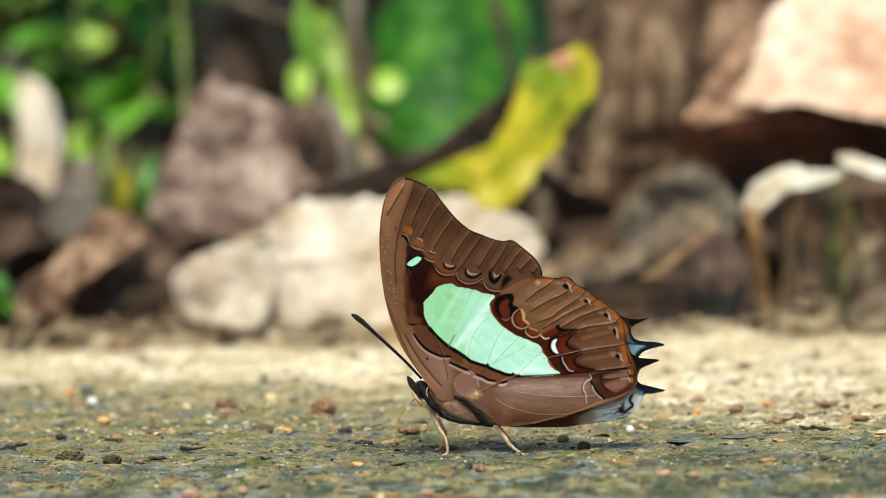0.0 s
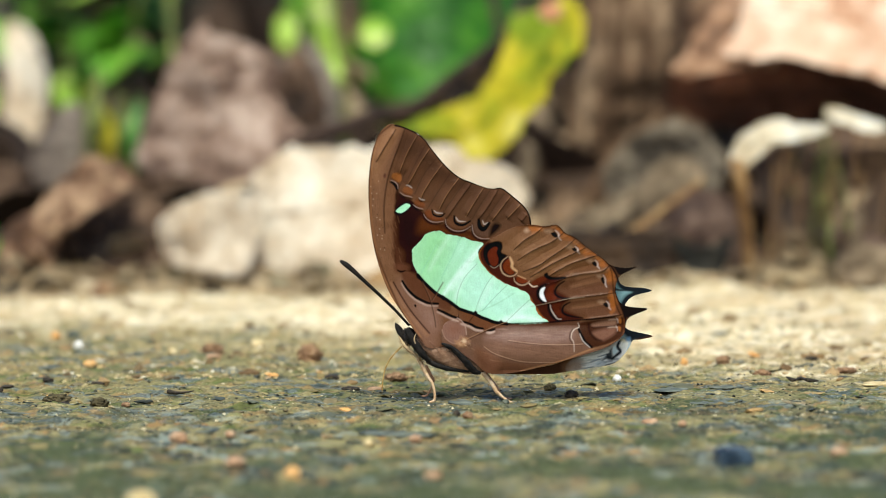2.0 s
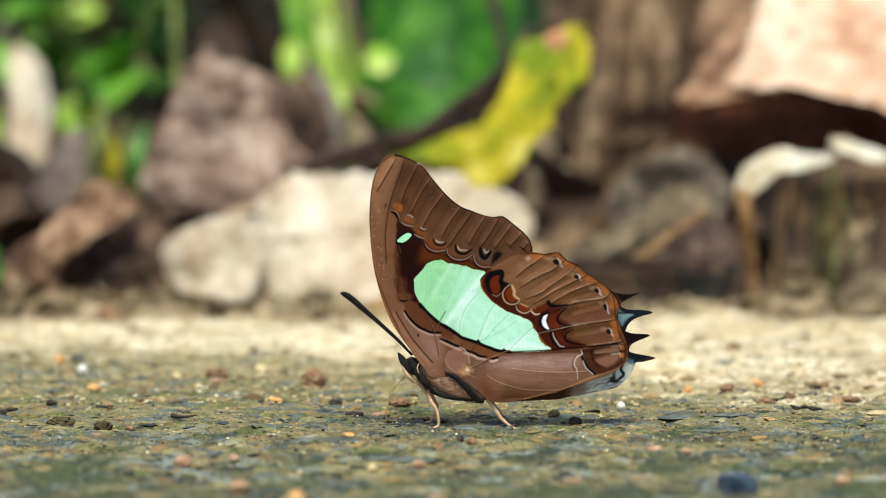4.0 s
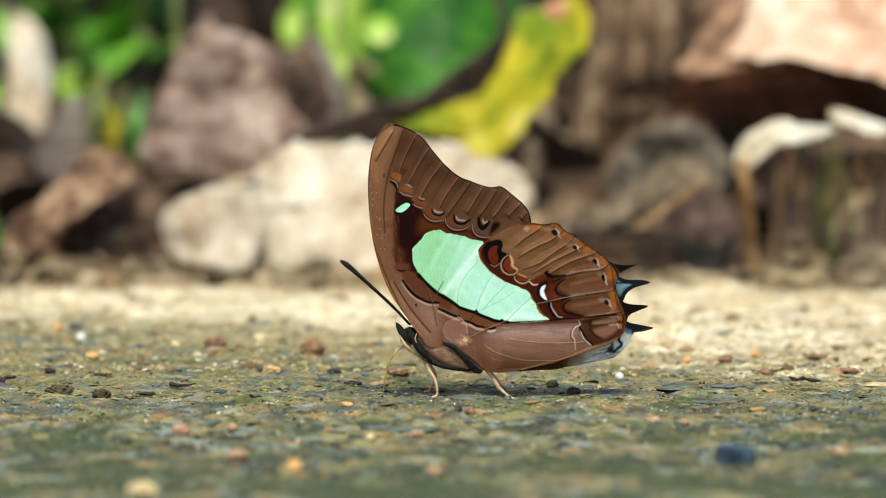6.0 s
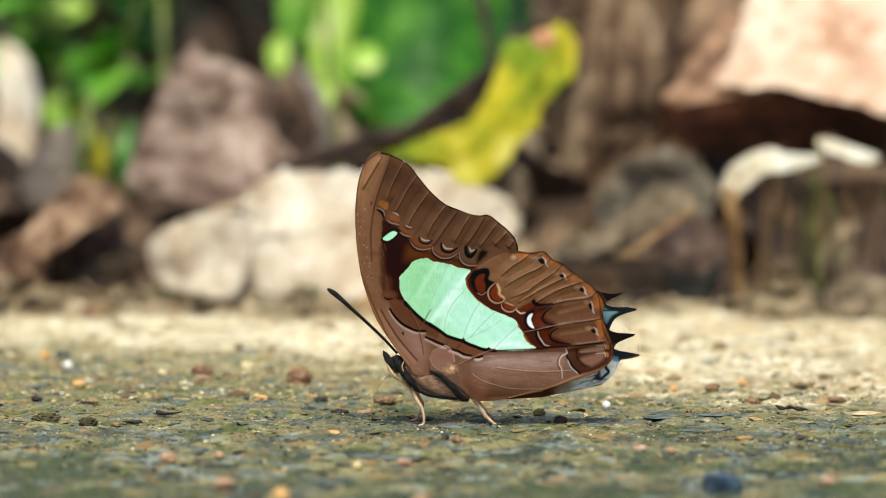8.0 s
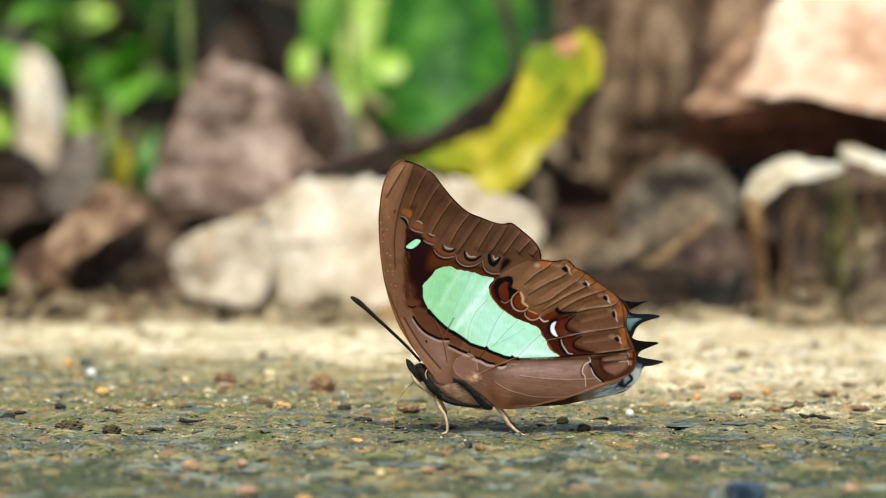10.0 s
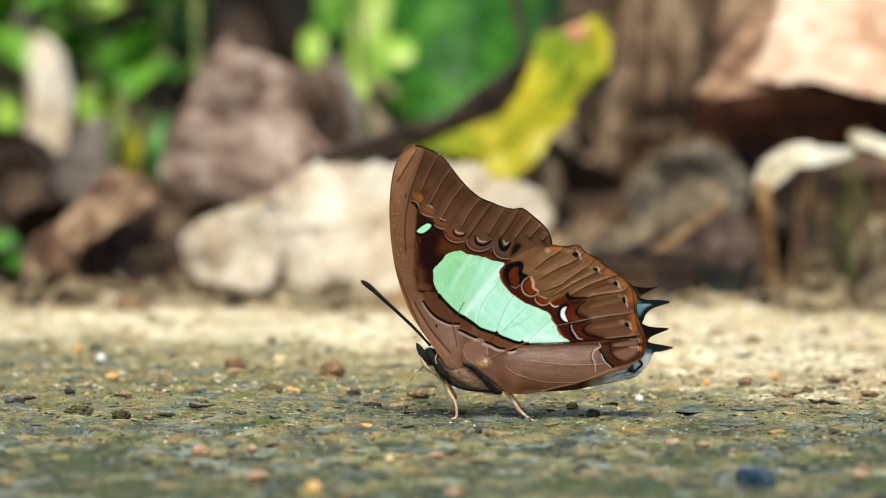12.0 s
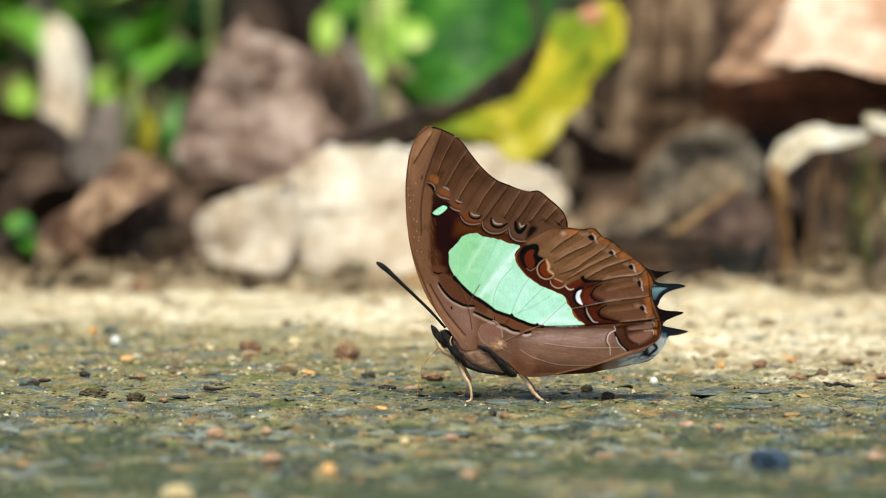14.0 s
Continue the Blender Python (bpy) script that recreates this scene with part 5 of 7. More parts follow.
def fur(name, points, ys, spread_mm, count, length, way, mat, label, seed):
    """Short hairs along a line, in one mesh."""
    r = np.random.default_rng(seed)
    line = resample(spline(at_depth(points, ys), False), 60, False)
    co, tri = [], []
    for k in range(count):
        p = line[r.integers(0, 60)] + r.normal(0, 1, 3) * spread_mm
        d = np.array(way) + r.normal(0, 0.35, 3)
        d *= length * r.uniform(0.6, 1.3) / np.linalg.norm(d)
        n = np.cross(d, r.normal(0, 1, 3))
        n *= 0.045 / np.linalg.norm(n)
        b = len(co)
        co += [p - n, p + n, p + np.cross(n, d / np.linalg.norm(d)), p + d]
        tri += [(b, b + 1, b + 3), (b + 1, b + 2, b + 3), (b + 2, b, b + 3)]
    return part(name, raw_mesh(name, np.array(co) * MM, tri, M[mat]), butterfly, label)


fur("fur", [(-8.7, 9.6), (-6.1, 8.4), (-3.6, 7.0), (-1.3, 5.8)], (-1.9, -2.1, -2.1, -1.8), (0.8, 0.1, 0.7), 90, 0.5, (0.85, -0.05, -0.5), "body", "short brown body hair", 1)
fur("fur", [(-7.0, 9.3), (-5.3, 9.1), (-3.9, 7.9), (-2.5, 6.5)], (-2.3, -2.5, -2.5, -2.3), (0.22, 0.06, 0.18), 70, 0.6, (0.85, -0.05, -0.5), "body", "pale tan hair along the thorax", 6)
fur("fur", [(-11.9, 11.8), (-10.7, 9.8), (-9.0, 7.6)], (-1.8, -2.2, -2.2), (0.35, 0.15, 0.4), 360, 0.8, (0.6, -0.15, -0.5), "black", "black collar hair", 2)
fur("fur", [(-4.9, 9.6), (-3.2, 8.4), (-1.5, 6.6), (0.2, 4.8)], (-2.3, -2.5, -2.5, -2.2), (0.22, 0.08, 0.22), 200, 0.45, (0.7, -0.2, -0.6), "black", "black hair under the wing root", 3)
fur("fur", [(-13.4, 10.4), (-11.9, 8.8), (-10.1, 7.5), (-8.7, 6.7)], (-0.9, -1.3, -1.5, -1.3), (0.35, 0.2, 0.3), 160, 0.9, (0.6, -0.2, -0.6), "cream", "cream belly hair", 4)
fur("fur", [(-3.0, 10.6), (-1.9, 10.2), (-1.1, 9.6)], (-2.9, -3.0, -2.9), (0.28, 0.08, 0.25), 14, 0.6, (0.85, -0.1, -0.3), "body", "pale hair at the wing root", 7)
head = part("head", blob_mesh("head", (0.0016, 0.0014, 0.0017), M["black"], 0.12, 3, 2), butterfly, "black head")
head.location = ([(-11.9, 11.1)][0][0] * MM, 0, [(-11.9, 11.1)][0][1] * MM)
for s in (-1, 1):
    eye = part("eye", blob_mesh("eye", (0.0008, 0.0004, 0.0010), M["eye"], 0.02, 2, 1), head, "dark glossy compound eye")
    eye.location = (-0.0002, s * 0.0010, 0.0)
tube("palp", at_depth([(-12.3, 10.0), (-13.3, 11.5), (-14.0, 12.9), (-14.3, 13.7)], (-0.5, -0.6, -0.5, -0.4)), [0.5, 0.55, 0.4, 0.08], "black", butterfly, "black pointed palp")
tube("palp", at_depth([(-12.1, 10.2), (-13.1, 11.8), (-13.7, 12.8), (-14.0, 13.4)], (0.5, 0.6, 0.5, 0.4)), [0.5, 0.5, 0.35, 0.08], "black", butterfly, "black pointed palp")
tube("cheek", at_depth([(-13.9, 13.0), (-13.6, 11.3), (-12.8, 9.7), (-11.5, 8.6), (-9.8, 7.3)], (-0.4, -0.8, -1.1, -1.3, -1.3)), [0.08, 0.2, 0.3, 0.32, 0.2], "cream", butterfly, "cream scales under the head")
tube("eye_stripe", at_depth([(-10.6, 11.8), (-10.9, 11.0), (-10.7, 10.1)], (-2.3, -2.5, -2.5)), [0.06, 0.13, 0.08], "cream", butterfly, "cream stripe behind the eye")
antenna_rows = ([(-11.8, 13.2), (-14.3, 16.1), (-17.3, 19.1), (-20.4, 22.0), (-22.5, 23.9), (-23.9, 24.9)], [(-11.9, 13.1), (-14.4, 15.8), (-17.5, 18.8), (-20.6, 21.7), (-22.7, 23.7), (-24.2, 24.7)])
for pts, ys in zip(antenna_rows, ((-0.5, -1.0, -1.6, -2.2, -2.6, -2.8), (0.5, 0.8, 1.2, 1.6, 1.9, 2.1))):
    far_antenna = tube("antenna", at_depth(pts, ys), [0.2, 0.19, 0.2, 0.23, 0.3, 0.42, 0.46, 0.25], "black", butterfly, "black clubbed antenna")
tube("proboscis", at_depth([(-13.1, 9.4), (-14.0, 8.6), (-15.3, 7.1), (-16.2, 5.3), (-16.6, 3.3), (-16.8, 1.0)], (-0.2, -0.3, -0.4, -0.5, -0.5, -0.5)), [0.14, 0.12, 0.11, 0.10, 0.09, 0.06], "straw", butterfly, "thin straw-coloured proboscis touching the road")


def leg(points, ys, radii, mat, label):
    """One leg, jointed: thigh, shin and foot, with small claws."""
    p = at_depth(points, ys)
    ob = tube("leg", p[:3], radii[:2], mat, butterfly, label, 8)
    tube("shin", p[2:4], radii[1:3], mat, ob)
    tube("foot", p[3:], (radii[2], radii[2] * 0.8), mat, ob)
    return ob


legs = [
    leg([(-10.0, 7.8), (-9.2, 6.1), (-8.4, 4.5), (-7.5, 3.2), (-7.2, 1.8), (-7.2, 0.3), (-8.1, -0.1)], (-0.8, -1.2, -1.6, -1.9, -2.1, -2.2, -2.4), (0.42, 0.33, 0.27), "pale", "pale cream front leg planted on the road"),
    leg([(1.7, 4.9), (3.0, 3.3), (4.0, 1.6), (5.0, 0.7), (6.4, -0.3), (7.9, -0.6), (10.1, -1.0)], (-1.0, -1.4, -1.8, -2.0, -2.1, -2.2, -2.3), (0.46, 0.36, 0.26), "pale", "pale cream hind leg planted on the road"),
    leg([(-8.7, 6.1), (-8.1, 4.9), (-7.4, 3.5), (-7.5, 2.5), (-8.1, 1.4), (-8.7, 0.6), (-9.5, 0.5)], (1.0, 1.4, 1.8, 2.0, 2.2, 2.4, 2.4), (0.36, 0.3, 0.2), "body", "brown front leg behind"),
    leg([(2.0, 4.7), (3.2, 3.1), (4.2, 1.8), (4.6, 1.0), (5.0, 0.3), (5.8, -0.1), (6.8, -0.2)], (1.0, 1.3, 1.7, 2.0, 2.2, 2.4, 2.5), (0.36, 0.3, 0.2), "body", "brown hind leg behind"),
]
tube("tarsus", at_depth([(7.7, -0.2), (9.9, -0.5), (12.2, -0.6), (14.9, -1.0)], (-2.2, -2.3, -2.4, -2.4)), [0.14, 0.12, 0.12, 0.05], "black", legs[1], "thin black tarsus on the road", 6)


# ---------------------------------------------------------------- fallen leaves and plants behind the road
L = {
    "tan": leaf_matter("tan_leaf", lin(196, 172, 144), lin(228, 210, 186), lin(246, 236, 220), 0.15, 0.7, 70, 1, 0.0015),
    "mauve": leaf_matter("mauve_leaf", lin(86, 63, 53), lin(152, 124, 108), lin(204, 180, 165), 0.1, 0.7, 80, 2, 0.002),
    "brown": leaf_matter("brown_leaf", lin(54, 36, 26), lin(118, 86, 64), lin(190, 156, 124), 0.12, 0.65, 80, 3, 0.002),
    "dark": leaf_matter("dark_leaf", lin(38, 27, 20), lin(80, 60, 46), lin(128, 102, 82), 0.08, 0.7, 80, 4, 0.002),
    "grey": leaf_matter("grey_leaf", lin(96, 84, 78), lin(138, 124, 114), lin(176, 162, 148), 0.1, 0.75, 80, 5, 0.002),
    "pink": leaf_matter("pink_leaf", lin(206, 156, 124), lin(234, 198, 170), lin(248, 226, 204), 0.15, 0.55, 60, 6, 0.001),
    # near-black colour standing for unlit gaps between the leaves
    "gap_black": leaf_matter("gap_black_leaf", lin(14, 12, 8), lin(26, 23, 15), lin(42, 38, 26), 0.0, 0.7, 80, 21, 0.002),
    # dark brown that carries the shade of a hollow in its colour
    "gap_brown": leaf_matter("gap_brown_leaf", lin(30, 20, 12), lin(58, 41, 27), lin(92, 68, 46), 0.0, 0.7, 90, 24, 0.002),
    "ash": leaf_matter("ashen_leaf", lin(66, 58, 50), lin(108, 97, 83), lin(150, 136, 116), 0.08, 0.75, 90, 22, 0.002),
    "umber": leaf_matter("mauve_umber_leaf", lin(48, 34, 30), lin(94, 72, 62), lin(128, 104, 90), 0.08, 0.7, 80, 19, 0.002),
    "spot": leaf_matter("withered_spot", lin(196, 120, 74), lin(228, 160, 116), lin(240, 196, 160), 0.15, 0.6, 60, 20, 0.001),
    "peach": leaf_matter("orange_tan_leaf", lin(104, 74, 54), lin(166, 124, 94), lin(220, 182, 148), 0.15, 0.6, 70, 17, 0.001),
    # red-brown of a leaf underside, darkened for the shadow in its hollow
    "rust": leaf_matter("shaded_rust_leaf", lin(54, 28, 17), lin(86, 48, 30), lin(122, 74, 50), 0.12, 0.6, 70, 7, 0.001),
    "bark": mottled("fibrous_bark", lin(50, 35, 26), lin(116, 90, 68), lin(186, 158, 128), 130, 0.85, 0.05, 0.004, 8, 0.2, (2.2, 1.0, 0.45)),
    "straw": leaf_matter("dry_straw", lin(206, 188, 156), lin(242, 232, 210), lin(250, 247, 236), 0.15, 0.6, 90, 9, 0.001),
    "dull": leaf_matter("dull_tan_leaf", lin(76, 62, 48), lin(122, 104, 82), lin(166, 146, 120), 0.1, 0.7, 90, 18, 0.002),
    "stem": leaf_matter("dry_stem", lin(92, 66, 40), lin(146, 108, 68), lin(180, 146, 100), 0.05, 0.7, 120, 10, 0.001),
    "olive": leaf_matter("olive_stem", lin(70, 74, 36), lin(112, 122, 62), lin(150, 160, 92), 0.15, 0.6, 120, 11, 0.001),
    "twig": leaf_matter("dark_twig", lin(34, 24, 18), lin(60, 44, 36), lin(96, 76, 64), 0.0, 0.8, 150, 12, 0.002),
    "yellow": leaf_matter("yellow_leaf", lin(140, 164, 34), lin(224, 208, 44), lin(246, 236, 128), 0.3, 0.5, 34, 13, 0.0008),
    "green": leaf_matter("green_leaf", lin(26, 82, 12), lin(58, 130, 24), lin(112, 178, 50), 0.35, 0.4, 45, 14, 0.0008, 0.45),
    # copies of the green: sunny and lime paint sunlight, deep paints shade
    "sunny": leaf_matter("sunlit_green_leaf", lin(88, 150, 36), lin(134, 196, 66), lin(196, 230, 120), 0.4, 0.4, 60, 23, 0.0008, 0.45),
    "lime": leaf_matter("sunlit_lime_leaf", lin(136, 196, 50), lin(200, 232, 96), lin(244, 250, 180), 0.4, 0.4, 60, 15, 0.0008, 0.45),
    "deep": leaf_matter("shaded_green_leaf", lin(10, 38, 8), lin(22, 68, 16), lin(48, 104, 30), 0.3, 0.4, 60, 16, 0.0008, 0.45),
}


def leaf(name, outline, y, mat, label, lean=0.15, bow=0.0, crumple=3.0, cell=12.0, seed=0, thick=0.35, category="leaf", rib=None, group="", nb=160, nr=26):
    """A leaf standing in the litter. outline: (x, z) in mm; lean: backwards slope; bow: mm by which its sides fall back; crumple: mm of creasing."""
    o = np.array(outline)
    cx, cz, z0 = o[:, 0].mean(), o[:, 1].mean(), o[:, 1].min()
    wide = np.ptp(o[:, 0]) / 2
    rim = spline(outline, True)
    ring = rim + 0.035 * wide * np.stack([fractal(rim[:, 0] / 3, rim[:, 1] / 3, seed, 2), fractal(rim[:, 0] / 3, rim[:, 1] / 3, seed + 5, 2)], 1)
    pts, quads, r = fan(ring[::2], np.array([cx, cz]), nb, nr)

    def depth(p):
        fold = fractal(p[:, 0] / cell / 1.6, p[:, 1] / cell / 1.6, seed, 2, 0.4) + 0.3 * np.abs(vnoise(p[:, 0] / cell * 1.3, p[:, 1] / cell * 1.3, seed + 9))
        return lean * (p[:, 1] - z0) + bow * ((p[:, 0] - cx) / wide) ** 2 - 0.6 * crumple * fold + 0.06 * crumple * vnoise(p[:, 0] / 2.5, p[:, 1] / 2.5, seed + 2)

    me, _ = plate(name, (pts - np.array([cx, z0])) * MM, depth(pts) * MM, quads, nb, thick * MM, mat)
    ob = new(name, me)
    ob.location = (cx * MM, y, z0 * MM)
    tagged(ob, label, category, group)
    if category != "leaf":
        return ob
    # midrib along the longest way, and side veins branching from it
    q = o - o.mean(0)
    far = q[np.hypot(*q.T).argmax()]
    axis = np.linalg.svd(q)[2][0] * (1 if far @ np.linalg.svd(q)[2][0] > 0 else -1)
    reach = (q @ axis).max(), (q @ axis).min()
    mid = np.array(rib) if rib else np.array([o.mean(0) + axis * t for t in np.linspace(reach[1] * 0.92, reach[0] * 0.92, 5)])

    def vein(name, line, r0):
        w = resample(spline(line, False), 16, False)
        p3 = np.stack([w[:, 0] - cx, depth(w) - thick, w[:, 1] - z0], 1) * MM
        part(name, tube_mesh(name, p3, [r0, r0 * 0.5], mat, 6), ob)

    vein("midrib", mid, 0.0005)
    across = np.array([-axis[1], axis[0]])
    for t in (0.25, 0.42, 0.58, 0.74):
        a = resample(spline(mid, False), 101, False)[int(t * 100)]
        for s in (-1, 1):
            side = (q @ across * s).max() * 0.5
            vein("vein", [a, a + s * across * side * 0.5 + axis * side * 0.25, a + s * across * side + axis * side * 0.6], 0.00025)
    return ob


def stick(name, points, radii, mat, label, category, flat=1.0, sides=10, group="", knobbly=0.0, seed=0):
    """A twig, stem or blade along 3D points in metres."""
    p = resample(spline(points, False), 40, False)
    o = p[p[:, 2].argmin()].copy()
    if knobbly:
        p = p + knobbly * np.stack([vnoise(p[:, 0] * 90, p[:, 2] * 90, seed), vnoise(p[:, 0] * 90, p[:, 2] * 90, seed + 1), vnoise(p[:, 0] * 90, p[:, 2] * 90, seed + 2)], 1)
    ob = new(name, tube_mesh(name, p - o, radii, mat, sides, flat))
    ob.location = o
    return tagged(ob, label, category, group)


leaf("dead_leaf", [(-68.9, 10.2), (-66.2, 13.5), (-62.8, 16.0), (-58.2, 17.5), (-53.3, 18.0), (-47.2, 16.5), (-46.6, 9.6), (-49.6, 0.5), (-59.4, 1.0), (-66.2, 2.5), (-68.3, 6.5)], 0.262, L["tan"], "pale tan crumpled dead leaf at the road edge", 0.3, 6, 5, 13, 3)
leaf("dead_leaf", [(-53.0, 12.7), (-49.9, 17.6), (-46.4, 21.5), (-41.9, 24.8), (-36.3, 26.0), (-28.9, 26.8), (-20.3, 27.0), (-11.7, 27.2), (-4.3, 26.0), (2.3, 23.6), (8.5, 21.0), (12.0, 16.4), (9.1, 9.6), (0.6, 4.0), (-10.5, 0.3), (-22.8, -1.2), (-35.1, -2.2), (-45.0, -2.2), (-52.4, -0.2)], 0.268, L["tan"], "large pale tan crumpled dead leaf at the road edge", 0.3, 8, 7, 16, 7)
leaf("dead_leaf", [(-60.8, 50.9), (-58.2, 48.0), (-50.7, 46.1), (-43.7, 41.2), (-38.6, 33.5), (-34.9, 27.9), (-40.3, 23.3), (-46.7, 16.9), (-53.1, 12.8), (-62.8, 14.3), (-75.3, 17.5), (-76.0, 22.9), (-71.1, 34.9), (-65.7, 46.3)], 0.33, L["mauve"], "mauve-brown curled dead leaf standing on edge", 0.2, 6, 8, 13, 11)
leaf("dead_leaf", [(-44.5, 39.0), (-40.6, 42.9), (-37.0, 46.5), (-32.6, 40.3), (-30.3, 32.0), (-31.6, 21.0), (-36.8, 15.8), (-40.6, 22.3)], 0.345, L["grey"], "grey-mauve dead leaf leaning on another", 0.1, 4, 5, 10, 15)
leaf("dead_leaf", [(-104.1, 7.7), (-100.4, 11.4), (-95.4, 14.5), (-89.2, 20.7), (-83.7, 25.1), (-76.7, 22.8), (-74.5, 18.8), (-84.4, 12.6), (-89.9, 7.7), (-93.0, 0.3), (-101.7, 0.3)], 0.27, L["brown"], "brown curled dead leaf at the road edge", 0.5, 5, 10, 7, 19)
# dark tone paints the shaded hollow beside the brown leaf
leaf("dead_leaf", [(-92.6, 5.2), (-85.2, 12.1), (-75.7, 17.9), (-67.7, 20.4), (-55.3, 17.5), (-62.8, 13.3), (-67.8, 9.0), (-68.8, -0.8), (-75.3, -1.0), (-87.7, -1.0)], 0.285, L["dark"], "dark brown folded dead leaf, a hollow's shade in its colour", 0.1, -6, 8, 10, 23)
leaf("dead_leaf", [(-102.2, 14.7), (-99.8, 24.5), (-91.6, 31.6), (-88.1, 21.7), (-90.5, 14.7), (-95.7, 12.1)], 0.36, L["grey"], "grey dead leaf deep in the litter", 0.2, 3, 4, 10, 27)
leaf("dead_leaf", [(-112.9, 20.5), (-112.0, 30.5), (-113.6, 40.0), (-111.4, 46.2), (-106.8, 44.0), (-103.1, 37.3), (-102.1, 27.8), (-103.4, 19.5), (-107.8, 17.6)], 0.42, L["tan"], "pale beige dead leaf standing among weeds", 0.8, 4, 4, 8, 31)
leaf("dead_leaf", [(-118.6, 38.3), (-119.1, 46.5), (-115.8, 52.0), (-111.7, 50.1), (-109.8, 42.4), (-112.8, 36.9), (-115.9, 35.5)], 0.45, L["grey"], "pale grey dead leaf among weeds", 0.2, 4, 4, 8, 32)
# shade is in this leaf's dark tone
leaf("dead_leaf", [(-111.0, 19.1), (-107.3, 21.6), (-99.7, 19.1), (-97.3, 10.3), (-103.6, 4.0), (-111.1, 1.4), (-118.6, 6.5)], 0.31, L["dark"], "dark brown dead leaf with shade in its colour", 0.2, 4, 6, 10, 35)
leaf("yellow_leaf", [(-18.2, 27.7), (-11.9, 30.9), (-5.7, 31.4), (0.1, 33.8), (3.6, 40.5), (7.8, 48.0), (10.1, 52.8), (14.6, 54.8), (20.3, 56.8), (24.6, 54.5), (25.1, 47.8), (18.9, 40.5), (15.1, 34.2), (10.6, 27.9), (4.1, 21.9), (-0.7, 21.9), (-4.4, 25.4), (-11.9, 26.9)], 0.30, L["yellow"], "yellow-green fallen leaf with brown specks on a twig", 0.15, 3, 3, 15, 39, rib=[(-17.0, 28.4), (-3.2, 27.7), (8.1, 35.5), (18.1, 48.0), (24.3, 57.4)])
leaf("brown_spot", [(14.9, 54.4), (16.6, 56.2), (19.0, 56.4), (20.5, 54.7), (19.8, 52.9), (16.8, 52.4)], 0.295, L["spot"], "pinkish brown withered patch on the yellow leaf", 0.1, 0, 1, 8, 41, category="leaf", nb=60, nr=8)
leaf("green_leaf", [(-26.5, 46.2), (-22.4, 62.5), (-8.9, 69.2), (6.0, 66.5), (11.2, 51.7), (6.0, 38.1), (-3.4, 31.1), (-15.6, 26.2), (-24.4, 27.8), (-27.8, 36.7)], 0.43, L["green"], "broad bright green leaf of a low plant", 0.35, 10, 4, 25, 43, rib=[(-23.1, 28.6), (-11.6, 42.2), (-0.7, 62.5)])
leaf("green_leaf", [(-0.7, 36.4), (-2.1, 50.2), (2.0, 64.0), (13.0, 65.3), (17.1, 53.0), (14.4, 43.3), (7.5, 37.8)], 0.46, L["deep"], "dark green leaf with shade in its colour", 0.3, 6, 3, 20, 47)
twist_a = leaf("green_leaf", [(-42.1, 49.5), (-43.1, 55.2), (-42.1, 61.9), (-38.7, 67.2), (-34.7, 63.2), (-33.2, 56.5), (-34.8, 51.1), (-38.1, 48.2)], 0.41, L["sunny"], "narrow green leaf of a low plant, sunlight in its colour", 0.3, 4, 2, 20, 51)
twist_b = leaf("green_leaf", [(-36.4, 36.2), (-37.0, 44.4), (-35.7, 52.5), (-34.0, 59.4), (-25.1, 59.4), (-22.0, 52.6), (-21.2, 44.4), (-23.6, 37.6), (-28.2, 30.7), (-32.6, 31.4)], 0.44, L["lime"], "lime green leaf of a low plant, sunlight in its colour", 0.3, 4, 2, 20, 52)
leaf("green_leaf", [(-45.9, 34.1), (-43.0, 48.2), (-34.6, 59.5), (-27.5, 56.7), (-28.9, 42.6), (-37.4, 32.7)], 0.5, L["deep"], "dark green leaf with shade in its colour", 0.3, 5, 3, 15, 53)
leaf("bark_slab", [(25.6, 62.9), (24.2, 51.6), (27.6, 45.5), (24.6, 36.9), (22.4, 26.5), (24.0, 8.2), (31.8, 5.6), (46.2, 5.6), (47.7, 24.9), (46.8, 37.3), (48.1, 52.6), (52.7, 65.5)], 0.36, L["bark"], "upright slab of fibrous brown bark", 0.12, 8, 9, 9, 55, 1.5, "bark")
leaf("dead_leaf", [(55.6, 44.5), (59.6, 50.5), (62.3, 58.0), (65.0, 63.7), (74.3, 69.9), (91.8, 72.4), (100.6, 53.0), (95.7, 38.3), (85.7, 39.8), (78.9, 41.8), (71.0, 43.3)], 0.29, L["pink"], "large pale pinkish dead leaf arched over the litter", 0.9, 10, 4, 22, 59)
leaf("dead_leaf", [(44.3, 40.4), (47.3, 44.5), (50.5, 49.0), (54.3, 54.0), (60.8, 59.0), (68.3, 57.8), (68.4, 42.0), (57.1, 41.2), (49.6, 39.4)], 0.30, L["peach"], "orange-tan dead leaf under a paler one", 0.9, 6, 3, 14, 61)
leaf("dead_leaf", [(48.0, 43.4), (49.9, 55.1), (53.8, 62.9), (64.1, 65.5), (68.1, 55.1), (64.2, 47.3), (56.4, 42.8)], 0.37, L["brown"], "brown dead leaf deep in the litter", 0.4, 6, 5, 10, 62)
# shadow under the arched leaf, painted as a dark underside sheet
leaf("dead_leaf", [(44.6, 30.4), (46.5, 40.0), (58.0, 43.2), (73.3, 43.8), (88.6, 41.3), (101.3, 37.4), (101.4, 24.7), (86.1, 25.7), (70.8, 26.2), (55.5, 25.7)], 0.335, L["rust"], "rusty brown leaf underside, darkened as the shadow under another leaf", -0.2, -10, 4, 14, 63)
